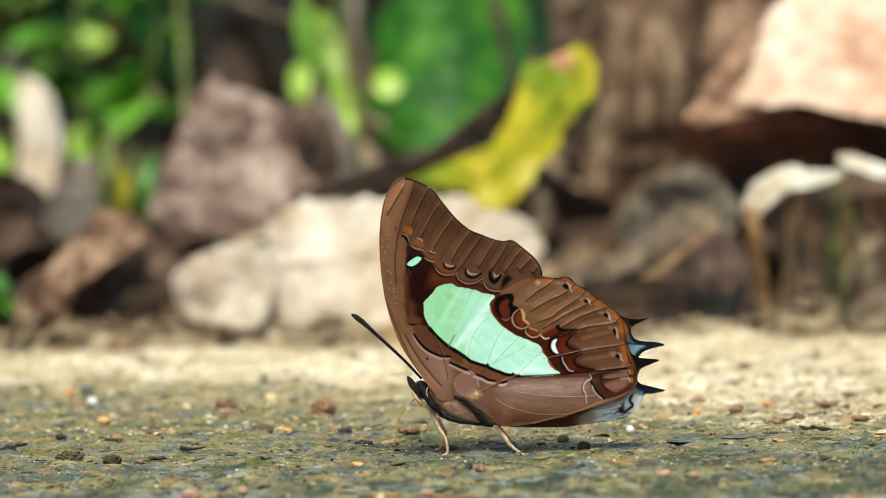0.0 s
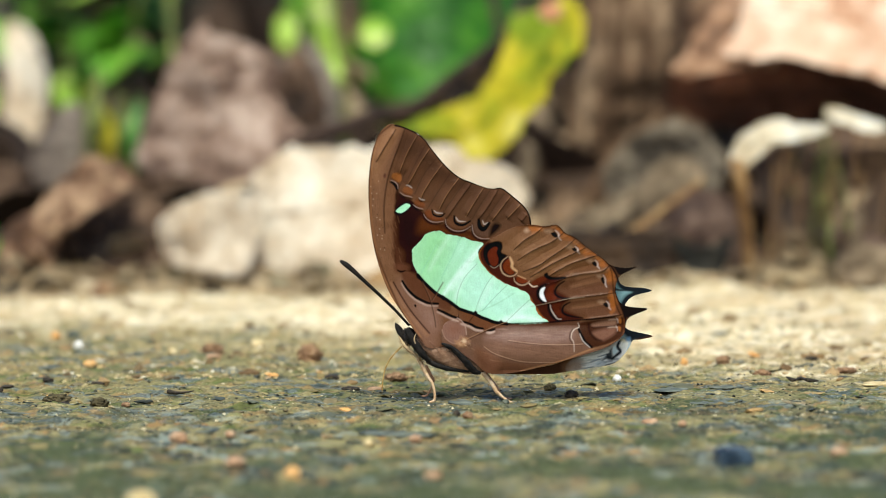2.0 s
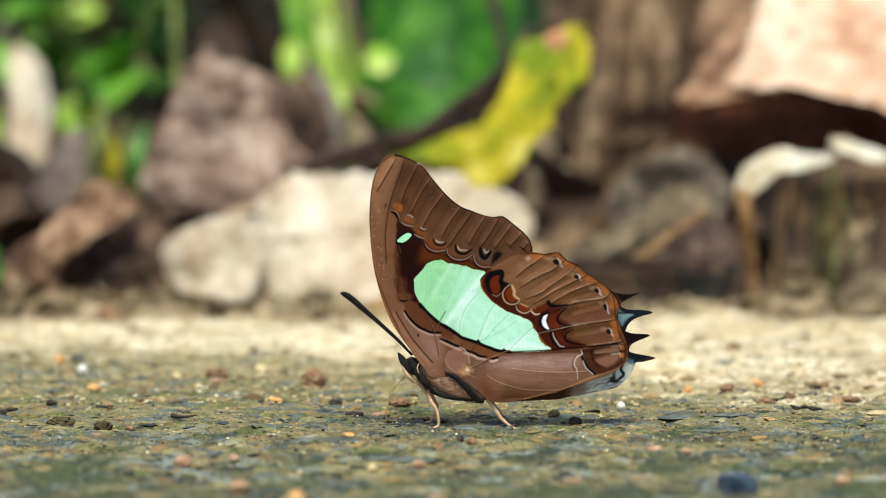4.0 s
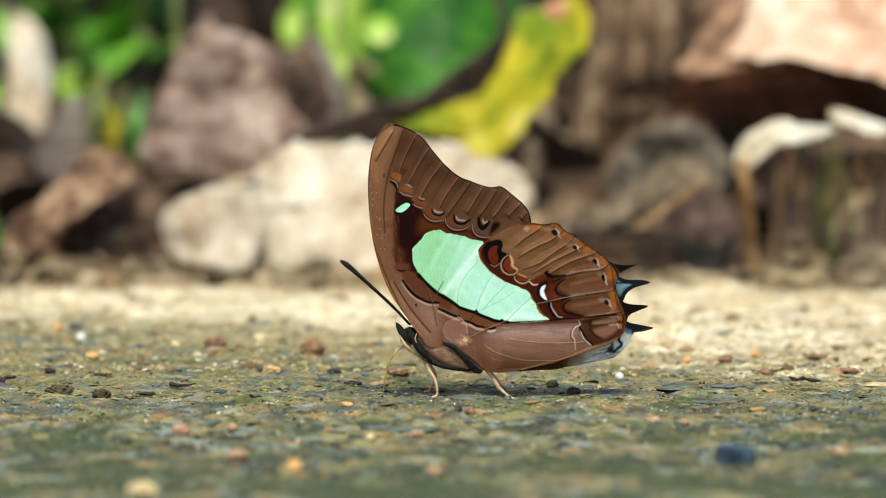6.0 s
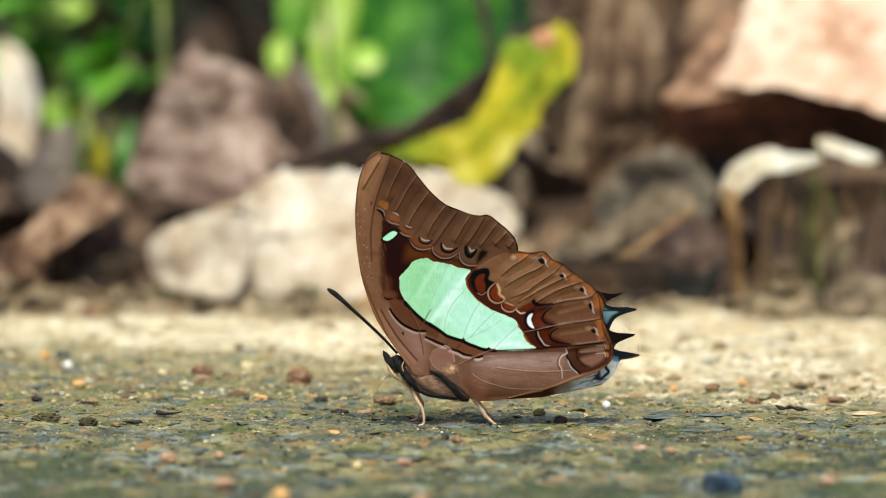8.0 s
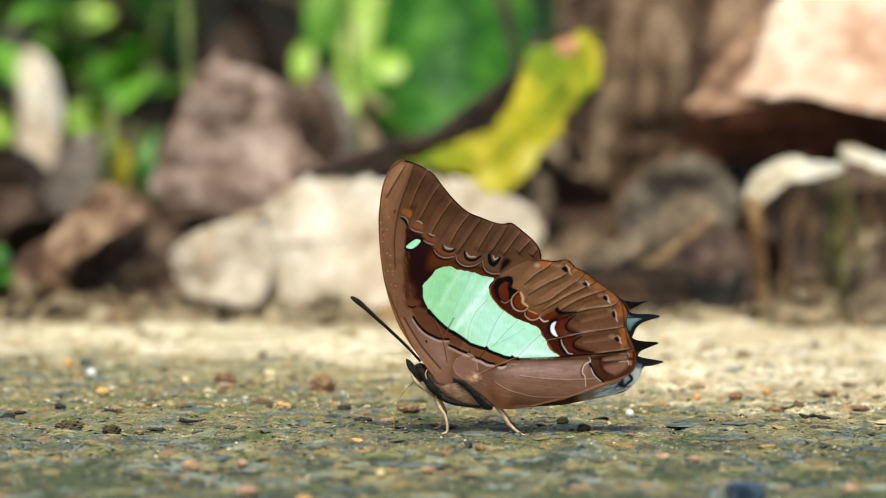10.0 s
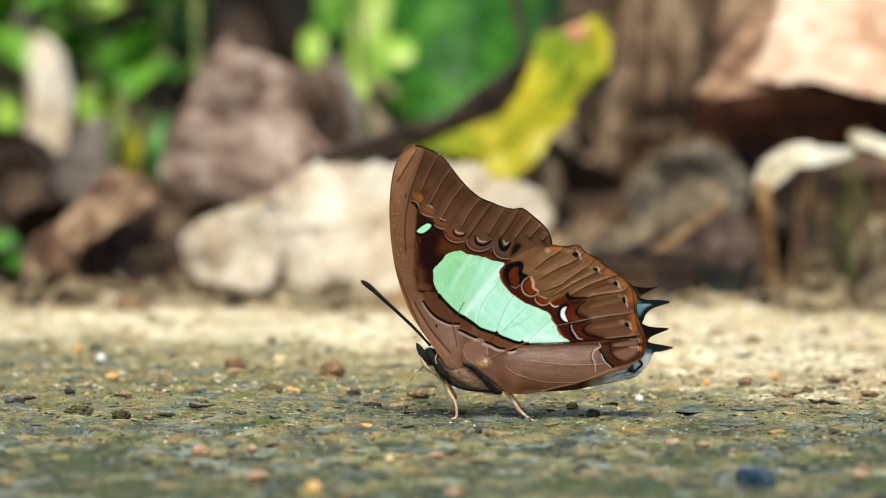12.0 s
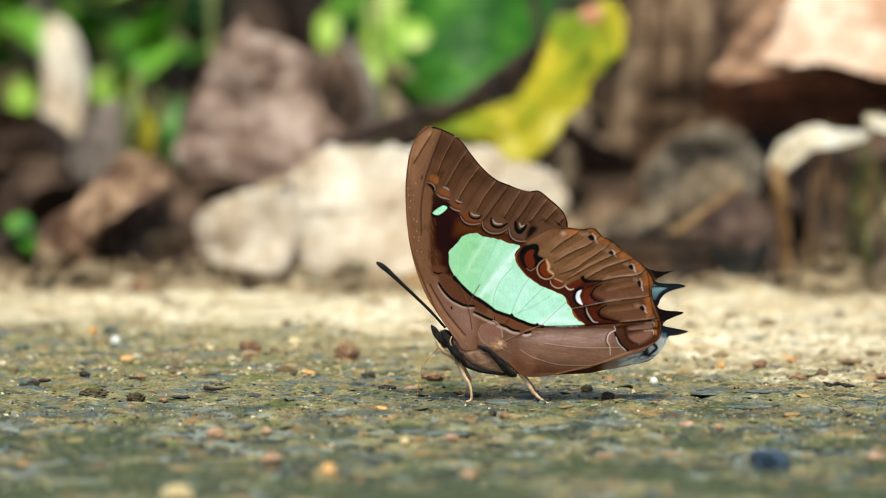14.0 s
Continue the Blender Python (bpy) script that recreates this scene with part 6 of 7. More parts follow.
leaf("dead_leaf", [(16.2, 6.4), (21.6, 10.5), (27.7, 13.1), (34.9, 16.3), (36.9, 14.3), (30.5, 9.6), (22.8, 5.1), (17.6, 1.2)], 0.275, L["dull"], "slender dull tan dead leaf lying aslant", 0.4, 3, 4, 7, 67, nb=100, nr=16)
leaf("dead_leaf", [(31.7, 9.0), (36.0, 15.9), (42.2, 22.1), (50.2, 20.9), (51.5, 16.5), (44.1, 11.5), (36.6, 6.5)], 0.285, L["dull"], "dull tan dead leaf lying aslant", 0.4, 4, 6, 7, 68)
leaf("dead_leaf", [(38.2, 8.6), (42.5, 13.6), (47.7, 16.3), (57.5, 13.3), (58.6, 6.3), (54.9, -0.1), (43.8, -0.1)], 0.275, L["umber"], "dull brown dead leaf in the litter", 0.15, 5, 4, 10, 71)
leaf("dead_leaf", [(24.3, 12.1), (30.9, 20.7), (38.4, 27.0), (44.7, 30.6), (53.3, 25.5), (49.8, 17.8), (35.9, 9.6), (27.1, 7.0)], 0.315, L["bark"], "brown crumpled dead leaf in the litter", 0.3, 3, 6, 8, 75)
leaf("dead_leaf", [(12.9, 3.5), (15.6, 5.2), (19.6, 5.7), (22.7, 3.9), (23.3, 1.3), (20.2, -0.2), (15.3, -0.2)], 0.265, L["brown"], "small brown dead leaf at the road edge", 0.4, 4, 3, 8, 79, nb=80, nr=14)
leaf("dead_leaf", [(9.6, 14.3), (10.9, 20.1), (12.8, 22.6), (14.6, 19.0), (14.2, 14.3), (11.7, 12.1)], 0.34, L["dull"], "small dull tan leaf tip among the litter", 0.2, 3, 3, 8, 83, nb=80, nr=14)
leaf("dead_leaf", [(-23.7, -2.8), (-22.5, 0.6), (-18.9, 2.1), (-14.0, 0.6), (-11.6, -2.2), (-17.6, -3.4)], 0.245, L["stem"], "orange-brown dead leaf scrap at the road edge", 0.8, 2, 2, 8, 87, nb=80, nr=14)
leaf("dead_leaf", [(48.3, 0.0), (50.7, 4.9), (55.6, 6.8), (63.0, 3.7), (65.4, -0.6), (56.9, -1.8)], 0.262, L["dark"], "dark dead leaf scrap under dry stems", 0.5, 3, 3, 8, 91, nb=80, nr=14)
leaf("dead_leaf", [(79.6, -1.5), (80.2, 4.6), (83.8, 7.6), (91.7, 4.6), (91.7, -3.4)], 0.25, L["umber"], "brown dead leaf at the road edge", 0.5, 3, 3, 8, 95, nb=80, nr=14)

# dark sheet added for the shaded gap along the bank's foot
leaf("dead_leaf", [(19.8, 8.8), (24.0, 10.1), (29.5, 9.3), (34.9, 10.4), (40.0, 9.6), (45.5, 8.4), (46.5, 4.4), (42.0, 1.0), (35.2, 0.6), (28.3, 0.2), (21.6, 1.2)], 0.242, L["gap_brown"], "dark brown leaf sheet painted as a shaded gap at the road edge", 0.25, 4, 3, 9, 102, nb=100, nr=16)
# black sheet added where only a shaded hollow lies
leaf("dead_leaf", [(42.1, 8.8), (45.4, 7.4), (49.9, 6.5), (55.3, 8.6), (55.0, 4.7), (52.6, 0.8), (48.7, 0.0), (44.9, 2.6)], 0.242, L["gap_black"], "blackish leaf sheet painted as the dark gap under another leaf", 0.25, 3, 3, 9, 103, nb=80, nr=14)
leaf("dead_leaf", [(77.2, 2.7), (78.2, 5.8), (81.6, 7.7), (87.5, 6.9), (92.3, 5.3), (92.2, -0.6), (83.9, -1.0), (78.5, -0.4)], 0.228, L["dull"], "pinkish tan dead leaf at the road edge", 0.4, 3, 3, 8, 104, nb=80, nr=14)
leaf("reed", [(78.7, 2.0), (80.1, 8.2), (80.9, 13.6), (82.0, 15.2), (83.2, 13.8), (83.3, 8.7), (82.3, 2.0)], 0.24, L["dull"], "short tan dry blade standing at the road edge", 0.15, 2, 1, 6, 105, 0.5, "grass blade", nb=80, nr=12)
stick("branch", [(-0.0437, 0.3150, 0.0231), (-0.0353, 0.3150, 0.0256), (-0.0247, 0.3170, 0.0293), (-0.0126, 0.3200, 0.0332), (-0.0045, 0.3200, 0.0380), (0.0025, 0.3250, 0.0425), (0.0089, 0.3300, 0.0470), (0.0128, 0.3400, 0.0535)], [0.0022, 0.0019, 0.0017, 0.0012], L["twig"], "dark bare fallen branch across the litter", "branch", knobbly=0.0012)
stick("twig", [(0.0336, 0.2620, 0.0078), (0.0410, 0.2620, 0.0127), (0.0496, 0.2650, 0.0190)], [0.0009, 0.0008, 0.0006], L["stem"], "thin tan twig lying in the litter", "twig", knobbly=0.0006)
stick("twig", [(-0.0451, 0.4700, 0.0580), (-0.0338, 0.4600, 0.0502), (-0.0213, 0.4500, 0.0438), (-0.0158, 0.4500, 0.0383)], [0.001, 0.0008], L["twig"], "thin dark twig among green leaves", "twig")
stick("twig", [(0.0026, 0.3800, 0.0646), (0.0052, 0.3700, 0.0546), (0.0064, 0.3600, 0.0460)], [0.0014, 0.001], L["twig"], "thin brown twig hanging over the yellow leaf", "twig")
stick("twig", [(-0.0599, 0.4200, 0.0649), (-0.0519, 0.4200, 0.0615), (-0.0439, 0.4250, 0.0586), (-0.0352, 0.4300, 0.0535)], [0.0008, 0.0010, 0.0007], L["dull"], "pale tan twig among the weeds", "twig", knobbly=0.0008)
stick("twig", [(-0.0303, 0.4500, 0.0685), (-0.0309, 0.4500, 0.0589), (-0.0306, 0.4500, 0.0452)], [0.0014, 0.0012], L["mauve"], "upright mauve-brown stem among green leaves", "twig", knobbly=0.0005)
stick("twig", [(-0.0732, 0.5500, 0.0530), (-0.0601, 0.5500, 0.0498), (-0.0442, 0.5500, 0.0472)], [0.0016, 0.0013], L["twig"], "dark bare branch lying behind the weeds", "branch", knobbly=0.001)
leaf("reed", [(55.5, 22.4), (55.6, 25.0), (56.8, 27.9), (59.2, 30.4), (62.4, 32.3), (65.8, 33.3), (69.2, 32.1), (72.3, 31.6), (76.5, 31.3), (77.7, 30.6), (76.5, 29.5), (72.8, 28.9), (69.4, 28.4), (66.3, 28.2), (63.1, 27.2), (60.4, 25.5), (58.8, 23.3), (57.5, 21.1), (56.1, 20.9)], 0.25, L["straw"], "pale dry curled grass blade arching over the litter", 0.3, 4, 2, 6, 96, 0.5, "grass blade", nb=90, nr=14)
leaf("reed", [(76.4, 34.3), (78.9, 34.6), (82.6, 33.6), (86.7, 32.1), (89.9, 30.7), (89.4, 29.4), (86.0, 29.4), (81.8, 30.7), (78.2, 31.9), (76.7, 33.1)], 0.26, L["straw"], "short pale dry grass blade", 0.3, 2, 1, 6, 97, 0.5, "grass blade", nb=80, nr=12)
stick("reed", [(0.0566, 0.2520, 0.0242), (0.0577, 0.2520, 0.0200), (0.0583, 0.2540, 0.0140), (0.0591, 0.2560, 0.0078), (0.0597, 0.2580, 0.0002)], [0.0014, 0.0017, 0.0015, 0.0013, 0.0012], L["stem"], "orange-brown dry stem bent at the top", "stem")
# dark sheet added to paint the shade behind the stalks
leaf("dead_leaf", [(64.0, 18.7), (69.7, 21.7), (79.8, 20.7), (89.9, 22.2), (95.0, 18.1), (95.1, -3.4), (87.5, -6.6), (76.1, -6.0), (66.0, -6.6), (63.2, 2.9), (64.4, 11.8)], 0.315, L["dark"], "dark brown leaf sheet added as the shade behind dry stalks", 0.1, 4, 6, 9, 98)
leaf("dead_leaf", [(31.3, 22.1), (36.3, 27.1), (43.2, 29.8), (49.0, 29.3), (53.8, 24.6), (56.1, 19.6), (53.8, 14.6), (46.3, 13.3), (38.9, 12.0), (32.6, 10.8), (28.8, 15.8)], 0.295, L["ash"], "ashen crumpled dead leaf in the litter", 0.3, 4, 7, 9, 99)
# black sheet added in place of the dark void behind the leaves
leaf("dead_leaf", [(-74.7, 37.3), (-76.8, 47.2), (-74.0, 58.6), (-59.7, 61.5), (-44.1, 58.7), (-40.5, 47.3), (-44.1, 37.3), (-52.6, 33.0), (-64.0, 34.4)], 0.52, L["gap_black"], "blackish leaf sheet painted as the dark gap behind the litter", 0.1, 4, 6, 12, 100)
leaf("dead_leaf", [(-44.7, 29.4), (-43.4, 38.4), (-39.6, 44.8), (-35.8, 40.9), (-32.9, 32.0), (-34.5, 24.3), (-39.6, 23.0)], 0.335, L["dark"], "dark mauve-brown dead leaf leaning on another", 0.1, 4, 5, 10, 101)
stick("plant_stem", [(-0.0721, 0.4100, 0.0713), (-0.0709, 0.4000, 0.0558), (-0.0698, 0.3900, 0.0417), (-0.0684, 0.3800, 0.0172)], [0.0009, 0.0010, 0.0011, 0.0012], L["olive"], "upright olive green plant stem", "stem")
stick("plant_stem", [(-0.0340, 0.4000, 0.0717), (-0.0325, 0.3950, 0.0560), (-0.0305, 0.3900, 0.0364), (-0.0297, 0.3850, 0.0169)], [0.0007, 0.0008, 0.0009, 0.0010], L["olive"], "upright olive green plant stem", "stem")

rng = random.Random(5)
for k in range(60):                       # dry stalks at the foot of the bank
    px = 0.063 + 0.05 * rng.random()
    y = 0.255 + 0.06 * rng.random()
    hgt = 0.018 + 0.018 * rng.random()
    lx, ly = rng.uniform(-0.005, 0.005), rng.uniform(-0.004, 0.004)
    z = ground_at(px, y) - 0.001
    stick("dry_stalk", [(px, y, z), (px + lx * 0.3, y + ly, z + hgt * 0.5), (px + lx, y + ly, z + hgt)], [0.0003 + 0.0003 * rng.random(), 0.0002], L[rng.choice(("stem", "dark", "bark", "stem", "olive"))], "thin dry upright stalk at the road edge", "stalk", 1.0, 6, "dry stalks")


def weed(x, y, height, count, size, mats, seed, label):
    """A low weed: a stem with pairs of pointed leaves, each its own part."""
    r = random.Random(seed)
    z = ground_at(x, y) - 0.002
    root = new("weed")
    root.location = (x, y, z)
    tagged(root, label, "plant", "weeds")
    lean_x, lean_y = r.uniform(-0.2, 0.2), r.uniform(-0.15, 0.1)
    pts = [(lean_x * height * t * t, lean_y * height * t * t, height * t) for t in (0, 0.25, 0.5, 0.75, 1)]
    part("stem", tube_mesh("stem", resample(spline(pts, False), 14, False), [0.0009, 0.0005], L["olive"], 6), root)
    for k in range(count):
        t = 0.25 + 0.75 * (k + 0.5) / count
        ln = size * r.uniform(0.7, 1.15)
        a = r.uniform(0, 2 * math.pi)
        m = Matrix.Translation((lean_x * height * t * t, lean_y * height * t * t, height * t)) @ Matrix.Rotation(a, 4, "Z") @ Matrix.Rotation(radians(r.uniform(-35, 35)), 4, "Y")
        u = np.linspace(0, 1, 11)
        wd = 0.36 * ln * np.sin(np.pi * u ** 0.8) ** 0.8
        rows = []
        for s in (-1, -0.5, 0, 0.5, 1):
            rows.append(np.stack([u * ln, s * wd, -0.25 * ln * u * u + 0.10 * ln * abs(s) * np.sin(np.pi * u)], 1))
        co = np.array(rows).reshape(-1, 3)
        back = co - np.array([0, 0, 0.0002])
        ix = np.arange(55).reshape(5, 11)
        q = np.stack([ix[:-1, :-1], ix[1:, :-1], ix[1:, 1:], ix[:-1, 1:]], -1).reshape(-1, 4)
        blade = part("leaf", raw_mesh("leaf", np.vstack([co, back]), np.vstack([q[:, ::-1], q + 55]), L[r.choice(mats)]), root)
        blade.matrix_basis = m
    return root


# weeds: leaf colours hold the light, sunlit on one bank side, shaded deeper in
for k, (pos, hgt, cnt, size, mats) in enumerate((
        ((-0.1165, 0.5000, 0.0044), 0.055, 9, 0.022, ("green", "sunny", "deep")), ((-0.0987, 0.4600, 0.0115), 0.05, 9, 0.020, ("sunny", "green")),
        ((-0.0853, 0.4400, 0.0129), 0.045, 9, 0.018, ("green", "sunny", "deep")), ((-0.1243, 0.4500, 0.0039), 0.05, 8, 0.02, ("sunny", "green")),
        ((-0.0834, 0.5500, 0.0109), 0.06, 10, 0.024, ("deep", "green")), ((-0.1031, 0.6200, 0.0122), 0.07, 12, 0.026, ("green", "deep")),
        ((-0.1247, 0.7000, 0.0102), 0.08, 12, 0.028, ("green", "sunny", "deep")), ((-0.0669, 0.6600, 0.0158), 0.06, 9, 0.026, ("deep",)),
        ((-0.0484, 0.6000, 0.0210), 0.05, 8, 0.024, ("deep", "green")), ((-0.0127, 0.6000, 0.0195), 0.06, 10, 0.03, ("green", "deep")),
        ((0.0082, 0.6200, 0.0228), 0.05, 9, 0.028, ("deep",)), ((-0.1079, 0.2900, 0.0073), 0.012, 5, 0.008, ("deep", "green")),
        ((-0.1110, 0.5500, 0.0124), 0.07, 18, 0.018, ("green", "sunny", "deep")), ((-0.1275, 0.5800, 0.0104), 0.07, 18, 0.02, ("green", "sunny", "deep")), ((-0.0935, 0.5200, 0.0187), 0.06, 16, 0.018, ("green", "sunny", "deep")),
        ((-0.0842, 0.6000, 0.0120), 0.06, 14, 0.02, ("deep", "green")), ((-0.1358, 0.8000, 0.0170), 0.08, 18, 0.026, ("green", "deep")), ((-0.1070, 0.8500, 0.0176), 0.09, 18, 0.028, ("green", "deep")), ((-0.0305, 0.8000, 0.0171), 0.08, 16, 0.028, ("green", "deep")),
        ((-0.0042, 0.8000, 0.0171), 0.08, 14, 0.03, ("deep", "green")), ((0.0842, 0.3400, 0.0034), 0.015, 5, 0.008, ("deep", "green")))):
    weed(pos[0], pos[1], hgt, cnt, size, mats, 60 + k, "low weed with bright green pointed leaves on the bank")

def leaflet(at, w, hgt, mat, seed):
    """A small rounded leaf on a thin stalk that reaches down to the bank."""
    r = random.Random(seed)
    x, y, z = at
    g = ground_at(x, y) - 0.001
    root = new("seedling")
    root.location = (x, y, g)
    tagged(root, "seedling with one small rounded leaf, light held in its green", "plant", "seedlings")
    top = z - g
    part("stem", tube_mesh("stem", resample(spline([(0.004, 0.004, 0), (0.002, 0.003, top * 0.6), (0, 0.001, top)], False), 10, False), [0.0006, 0.0004], L["olive"], 6), root)
    pts, quads, rr = fan([(w * math.cos(t) * (1 + 0.1 * r.uniform(-1, 1)), hgt * math.sin(t)) for t in np.linspace(0, 2 * math.pi, 10)[:-1]], np.array([0.0, 0.0]), 28, 5)
    me, _ = plate("leaf", pts + np.array([0, top]), 1.1 * pts[:, 1] + 8 * pts[:, 0] ** 2, quads, 28, 0.0003, L[mat])
    part("leaf", me, root)


# lime leaves carry the brightness of sunlit spots in their colour
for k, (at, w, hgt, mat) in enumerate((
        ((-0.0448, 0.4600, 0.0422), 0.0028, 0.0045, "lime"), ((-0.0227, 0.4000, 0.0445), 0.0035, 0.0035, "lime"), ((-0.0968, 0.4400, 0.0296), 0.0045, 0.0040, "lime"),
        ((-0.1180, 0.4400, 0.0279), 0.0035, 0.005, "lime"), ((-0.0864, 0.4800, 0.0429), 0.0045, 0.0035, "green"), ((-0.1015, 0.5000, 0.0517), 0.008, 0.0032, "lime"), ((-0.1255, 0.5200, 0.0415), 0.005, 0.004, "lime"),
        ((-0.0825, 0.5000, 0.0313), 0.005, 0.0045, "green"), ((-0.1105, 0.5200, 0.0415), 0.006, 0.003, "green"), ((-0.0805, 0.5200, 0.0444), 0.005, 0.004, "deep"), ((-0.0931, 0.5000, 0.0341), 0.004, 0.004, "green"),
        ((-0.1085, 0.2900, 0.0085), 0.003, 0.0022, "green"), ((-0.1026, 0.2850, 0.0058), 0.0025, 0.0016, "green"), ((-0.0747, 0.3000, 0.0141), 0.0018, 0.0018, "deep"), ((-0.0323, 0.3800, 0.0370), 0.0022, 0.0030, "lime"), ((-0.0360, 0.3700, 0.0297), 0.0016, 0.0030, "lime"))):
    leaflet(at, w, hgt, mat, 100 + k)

for pts, mat in (([(-0.0876, 0.3500, 0.0193), (-0.0865, 0.3500, 0.0284), (-0.0854, 0.3550, 0.0397)], "olive"), ([(-0.0837, 0.3550, 0.0176), (-0.0842, 0.3550, 0.0267), (-0.0884, 0.3600, 0.0355)], "yellow"),
                 ([(-0.0770, 0.3500, 0.0167), (-0.0776, 0.3500, 0.0245), (-0.0759, 0.3550, 0.0332)], "green"), ([(-0.0811, 0.3600, 0.0166), (-0.0798, 0.3600, 0.0251), (-0.0811, 0.3620, 0.0341)], "olive")):
    stick("grass_blade", pts, [0.0010, 0.0022, 0.0016, 0.0003], L[mat], "upright yellow-green grass blade", "grass blade", 0.15, 8, "grass blades")


def litter(name, count, box, sizes, stops, seed, label, tilt=70):
    """Small scraps of dead leaf strewn over the bank, in one mesh."""
    r = np.random.default_rng(seed)
    n, cos, qs = 7, [], []
    for k in range(count):
        x, y = r.uniform(box[0], box[1]), r.uniform(box[2], box[3])
        s = r.uniform(*sizes)
        u, v = np.meshgrid(np.linspace(-1, 1, n), np.linspace(-1, 1, n))
        w = np.sqrt(np.clip(1 - 0.85 * u * u, 0, 1))
        px, py = u * s, v * s * 0.55 * w
        pz = s * (0.35 * r.uniform(-1, 1) * u * u + 0.5 * r.uniform(-1, 1) * v * v + 0.22 * vnoise(u * 2 + k, v * 2, seed))
        m = (Matrix.Rotation(r.uniform(0, 6.28), 3, "Z") @ Matrix.Rotation(radians(r.uniform(-tilt, tilt)), 3, "X") @ Matrix.Rotation(radians(r.uniform(-40, 40)), 3, "Y"))
        p = np.stack([px, py, pz], -1).reshape(-1, 3) @ np.array(m).T
        p += np.array([x, y, ground_at(x, y) - p[:, 2].min() * 0.75])
        ix = np.arange(n * n).reshape(n, n) + len(cos) * n * n
        cos.append(p)
        qs.append(np.stack([ix[:-1, :-1], ix[:-1, 1:], ix[1:, 1:], ix[1:, :-1]], -1).reshape(-1, 4))
    nn = Nodes(name)
    geo = nn.add("ShaderNodeNewGeometry")
    c = nn.ramp(geo.outputs["Random Per Island"], stops)
    f = nn.noise(160, 4, 0.6)
    nn.bump(f, 0.001)
    mat = nn.done(nn.mix(1.0, c, nn.ramp(f, [(0.3, (0.5, 0.48, 0.45)), (0.7, (1.2, 1.2, 1.2))]), "MULTIPLY"), 0.75, 0.1)
    ob = new(name, raw_mesh(name, np.concatenate(cos), np.concatenate(qs), mat))
    return tagged(ob, label, "leaf litter", kind="stuff")


LITTER = [(0.0, lin(24, 17, 13)), (0.3, lin(62, 45, 34)), (0.55, lin(104, 80, 62)), (0.8, lin(136, 110, 84)), (0.96, lin(196, 172, 138))]
VERGE = [(0.0, lin(56, 47, 34)), (0.2, lin(118, 102, 76)), (0.45, lin(166, 142, 108)), (0.7, lin(204, 180, 144)), (0.85, lin(96, 90, 66)), (0.95, lin(214, 194, 162))]
MIXED = [(0.0, lin(20, 14, 11)), (0.35, lin(56, 40, 30)), (0.5, lin(128, 100, 76)), (0.7, lin(178, 152, 120)), (0.85, lin(40, 30, 24)), (0.96, lin(224, 206, 176))]
litter("leaf_litter", 420, (-0.17, 0.19, 0.29, 0.75), (0.008, 0.022), LITTER, 8, "brown and tan dead leaves heaped over the bank")
litter("leaf_scraps", 260, (0.0, 0.062, 0.275, 0.40), (0.003, 0.009), MIXED, 9, "small broken scraps of brown and tan leaf")
litter("leaf_scraps", 200, (-0.125, -0.01, 0.275, 0.40), (0.003, 0.008), MIXED, 10, "small broken scraps of brown and tan leaf")
litter("leaf_scraps", 200, (0.055, 0.14, 0.275, 0.40), (0.003, 0.008), [(0.0, lin(18, 13, 10)), (0.4, lin(48, 36, 27)), (0.7, lin(84, 66, 48)), (0.95, lin(120, 100, 76))], 11, "small dark scraps of leaf under dry grass")
litter("litter_crumbs", 520, (-0.14, 0.14, 0.222, 0.28), (0.001, 0.0036), VERGE, 4, "crumbs of dead leaf along the road edge", 40)
litter("verge_litter", 260, (-0.8, -0.2, 0.3, 1.4), (0.02, 0.05), LITTER, 14, "dead leaves along the verge")
litter("verge_litter", 260, (0.22, 0.8, 0.3, 1.4), (0.02, 0.05), LITTER, 15, "dead leaves along the verge")
litter("far_litter", 500, (-0.35, 0.4, 0.75, 2.2), (0.02, 0.05), LITTER, 6, "dead leaves on the ground beyond the bank")


# ---------------------------------------------------------------- loose bits on the road
S = {
    "clod": mottled("earth_clod", lin(92, 68, 50), lin(146, 112, 84), lin(194, 160, 126), 700, 0.9, 0, 0.001, 21),
    "moss": mottled("mossy_clod", lin(48, 44, 30), lin(82, 74, 50), lin(122, 108, 78), 600, 0.9, 0, 0.0008, 22),
    "slate": mottled("slate", lin(22, 34, 46), lin(42, 60, 78), lin(92, 114, 132), 400, 0.3, 0, 0.0003, 23, 0.5),
    "orange": mottled("orange_stone", lin(190, 128, 66), lin(226, 168, 98), lin(240, 204, 150), 500, 0.6, 0, 0.0003, 24),
    "pinkstone": mottled("pink_stone", lin(146, 108, 80), lin(182, 144, 112), lin(208, 176, 146), 500, 0.65, 0, 0.0003, 25),
    "white": mottled("white_stone", lin(214, 210, 204), lin(240, 238, 234), lin(250, 250, 248), 500, 0.4, 0, 0.0001, 26),
    "buff": mottled("buff_stone", lin(176, 150, 104), lin(214, 190, 140), lin(236, 220, 180), 500, 0.7, 0, 0.0003, 27),
    "bit": mottled("dark_bit", lin(30, 27, 23), lin(56, 49, 41), lin(100, 88, 72), 900, 0.7, 0, 0.0005, 28),
    "slab": mottled("dark_slab", lin(62, 72, 70), lin(98, 106, 98), lin(136, 142, 128), 350, 0.55, 0, 0.0004, 31),
    "greystone": mottled("grey_stone", lin(62, 68, 62), lin(100, 106, 94), lin(146, 148, 132), 500, 0.6, 0, 0.0004, 29),
}
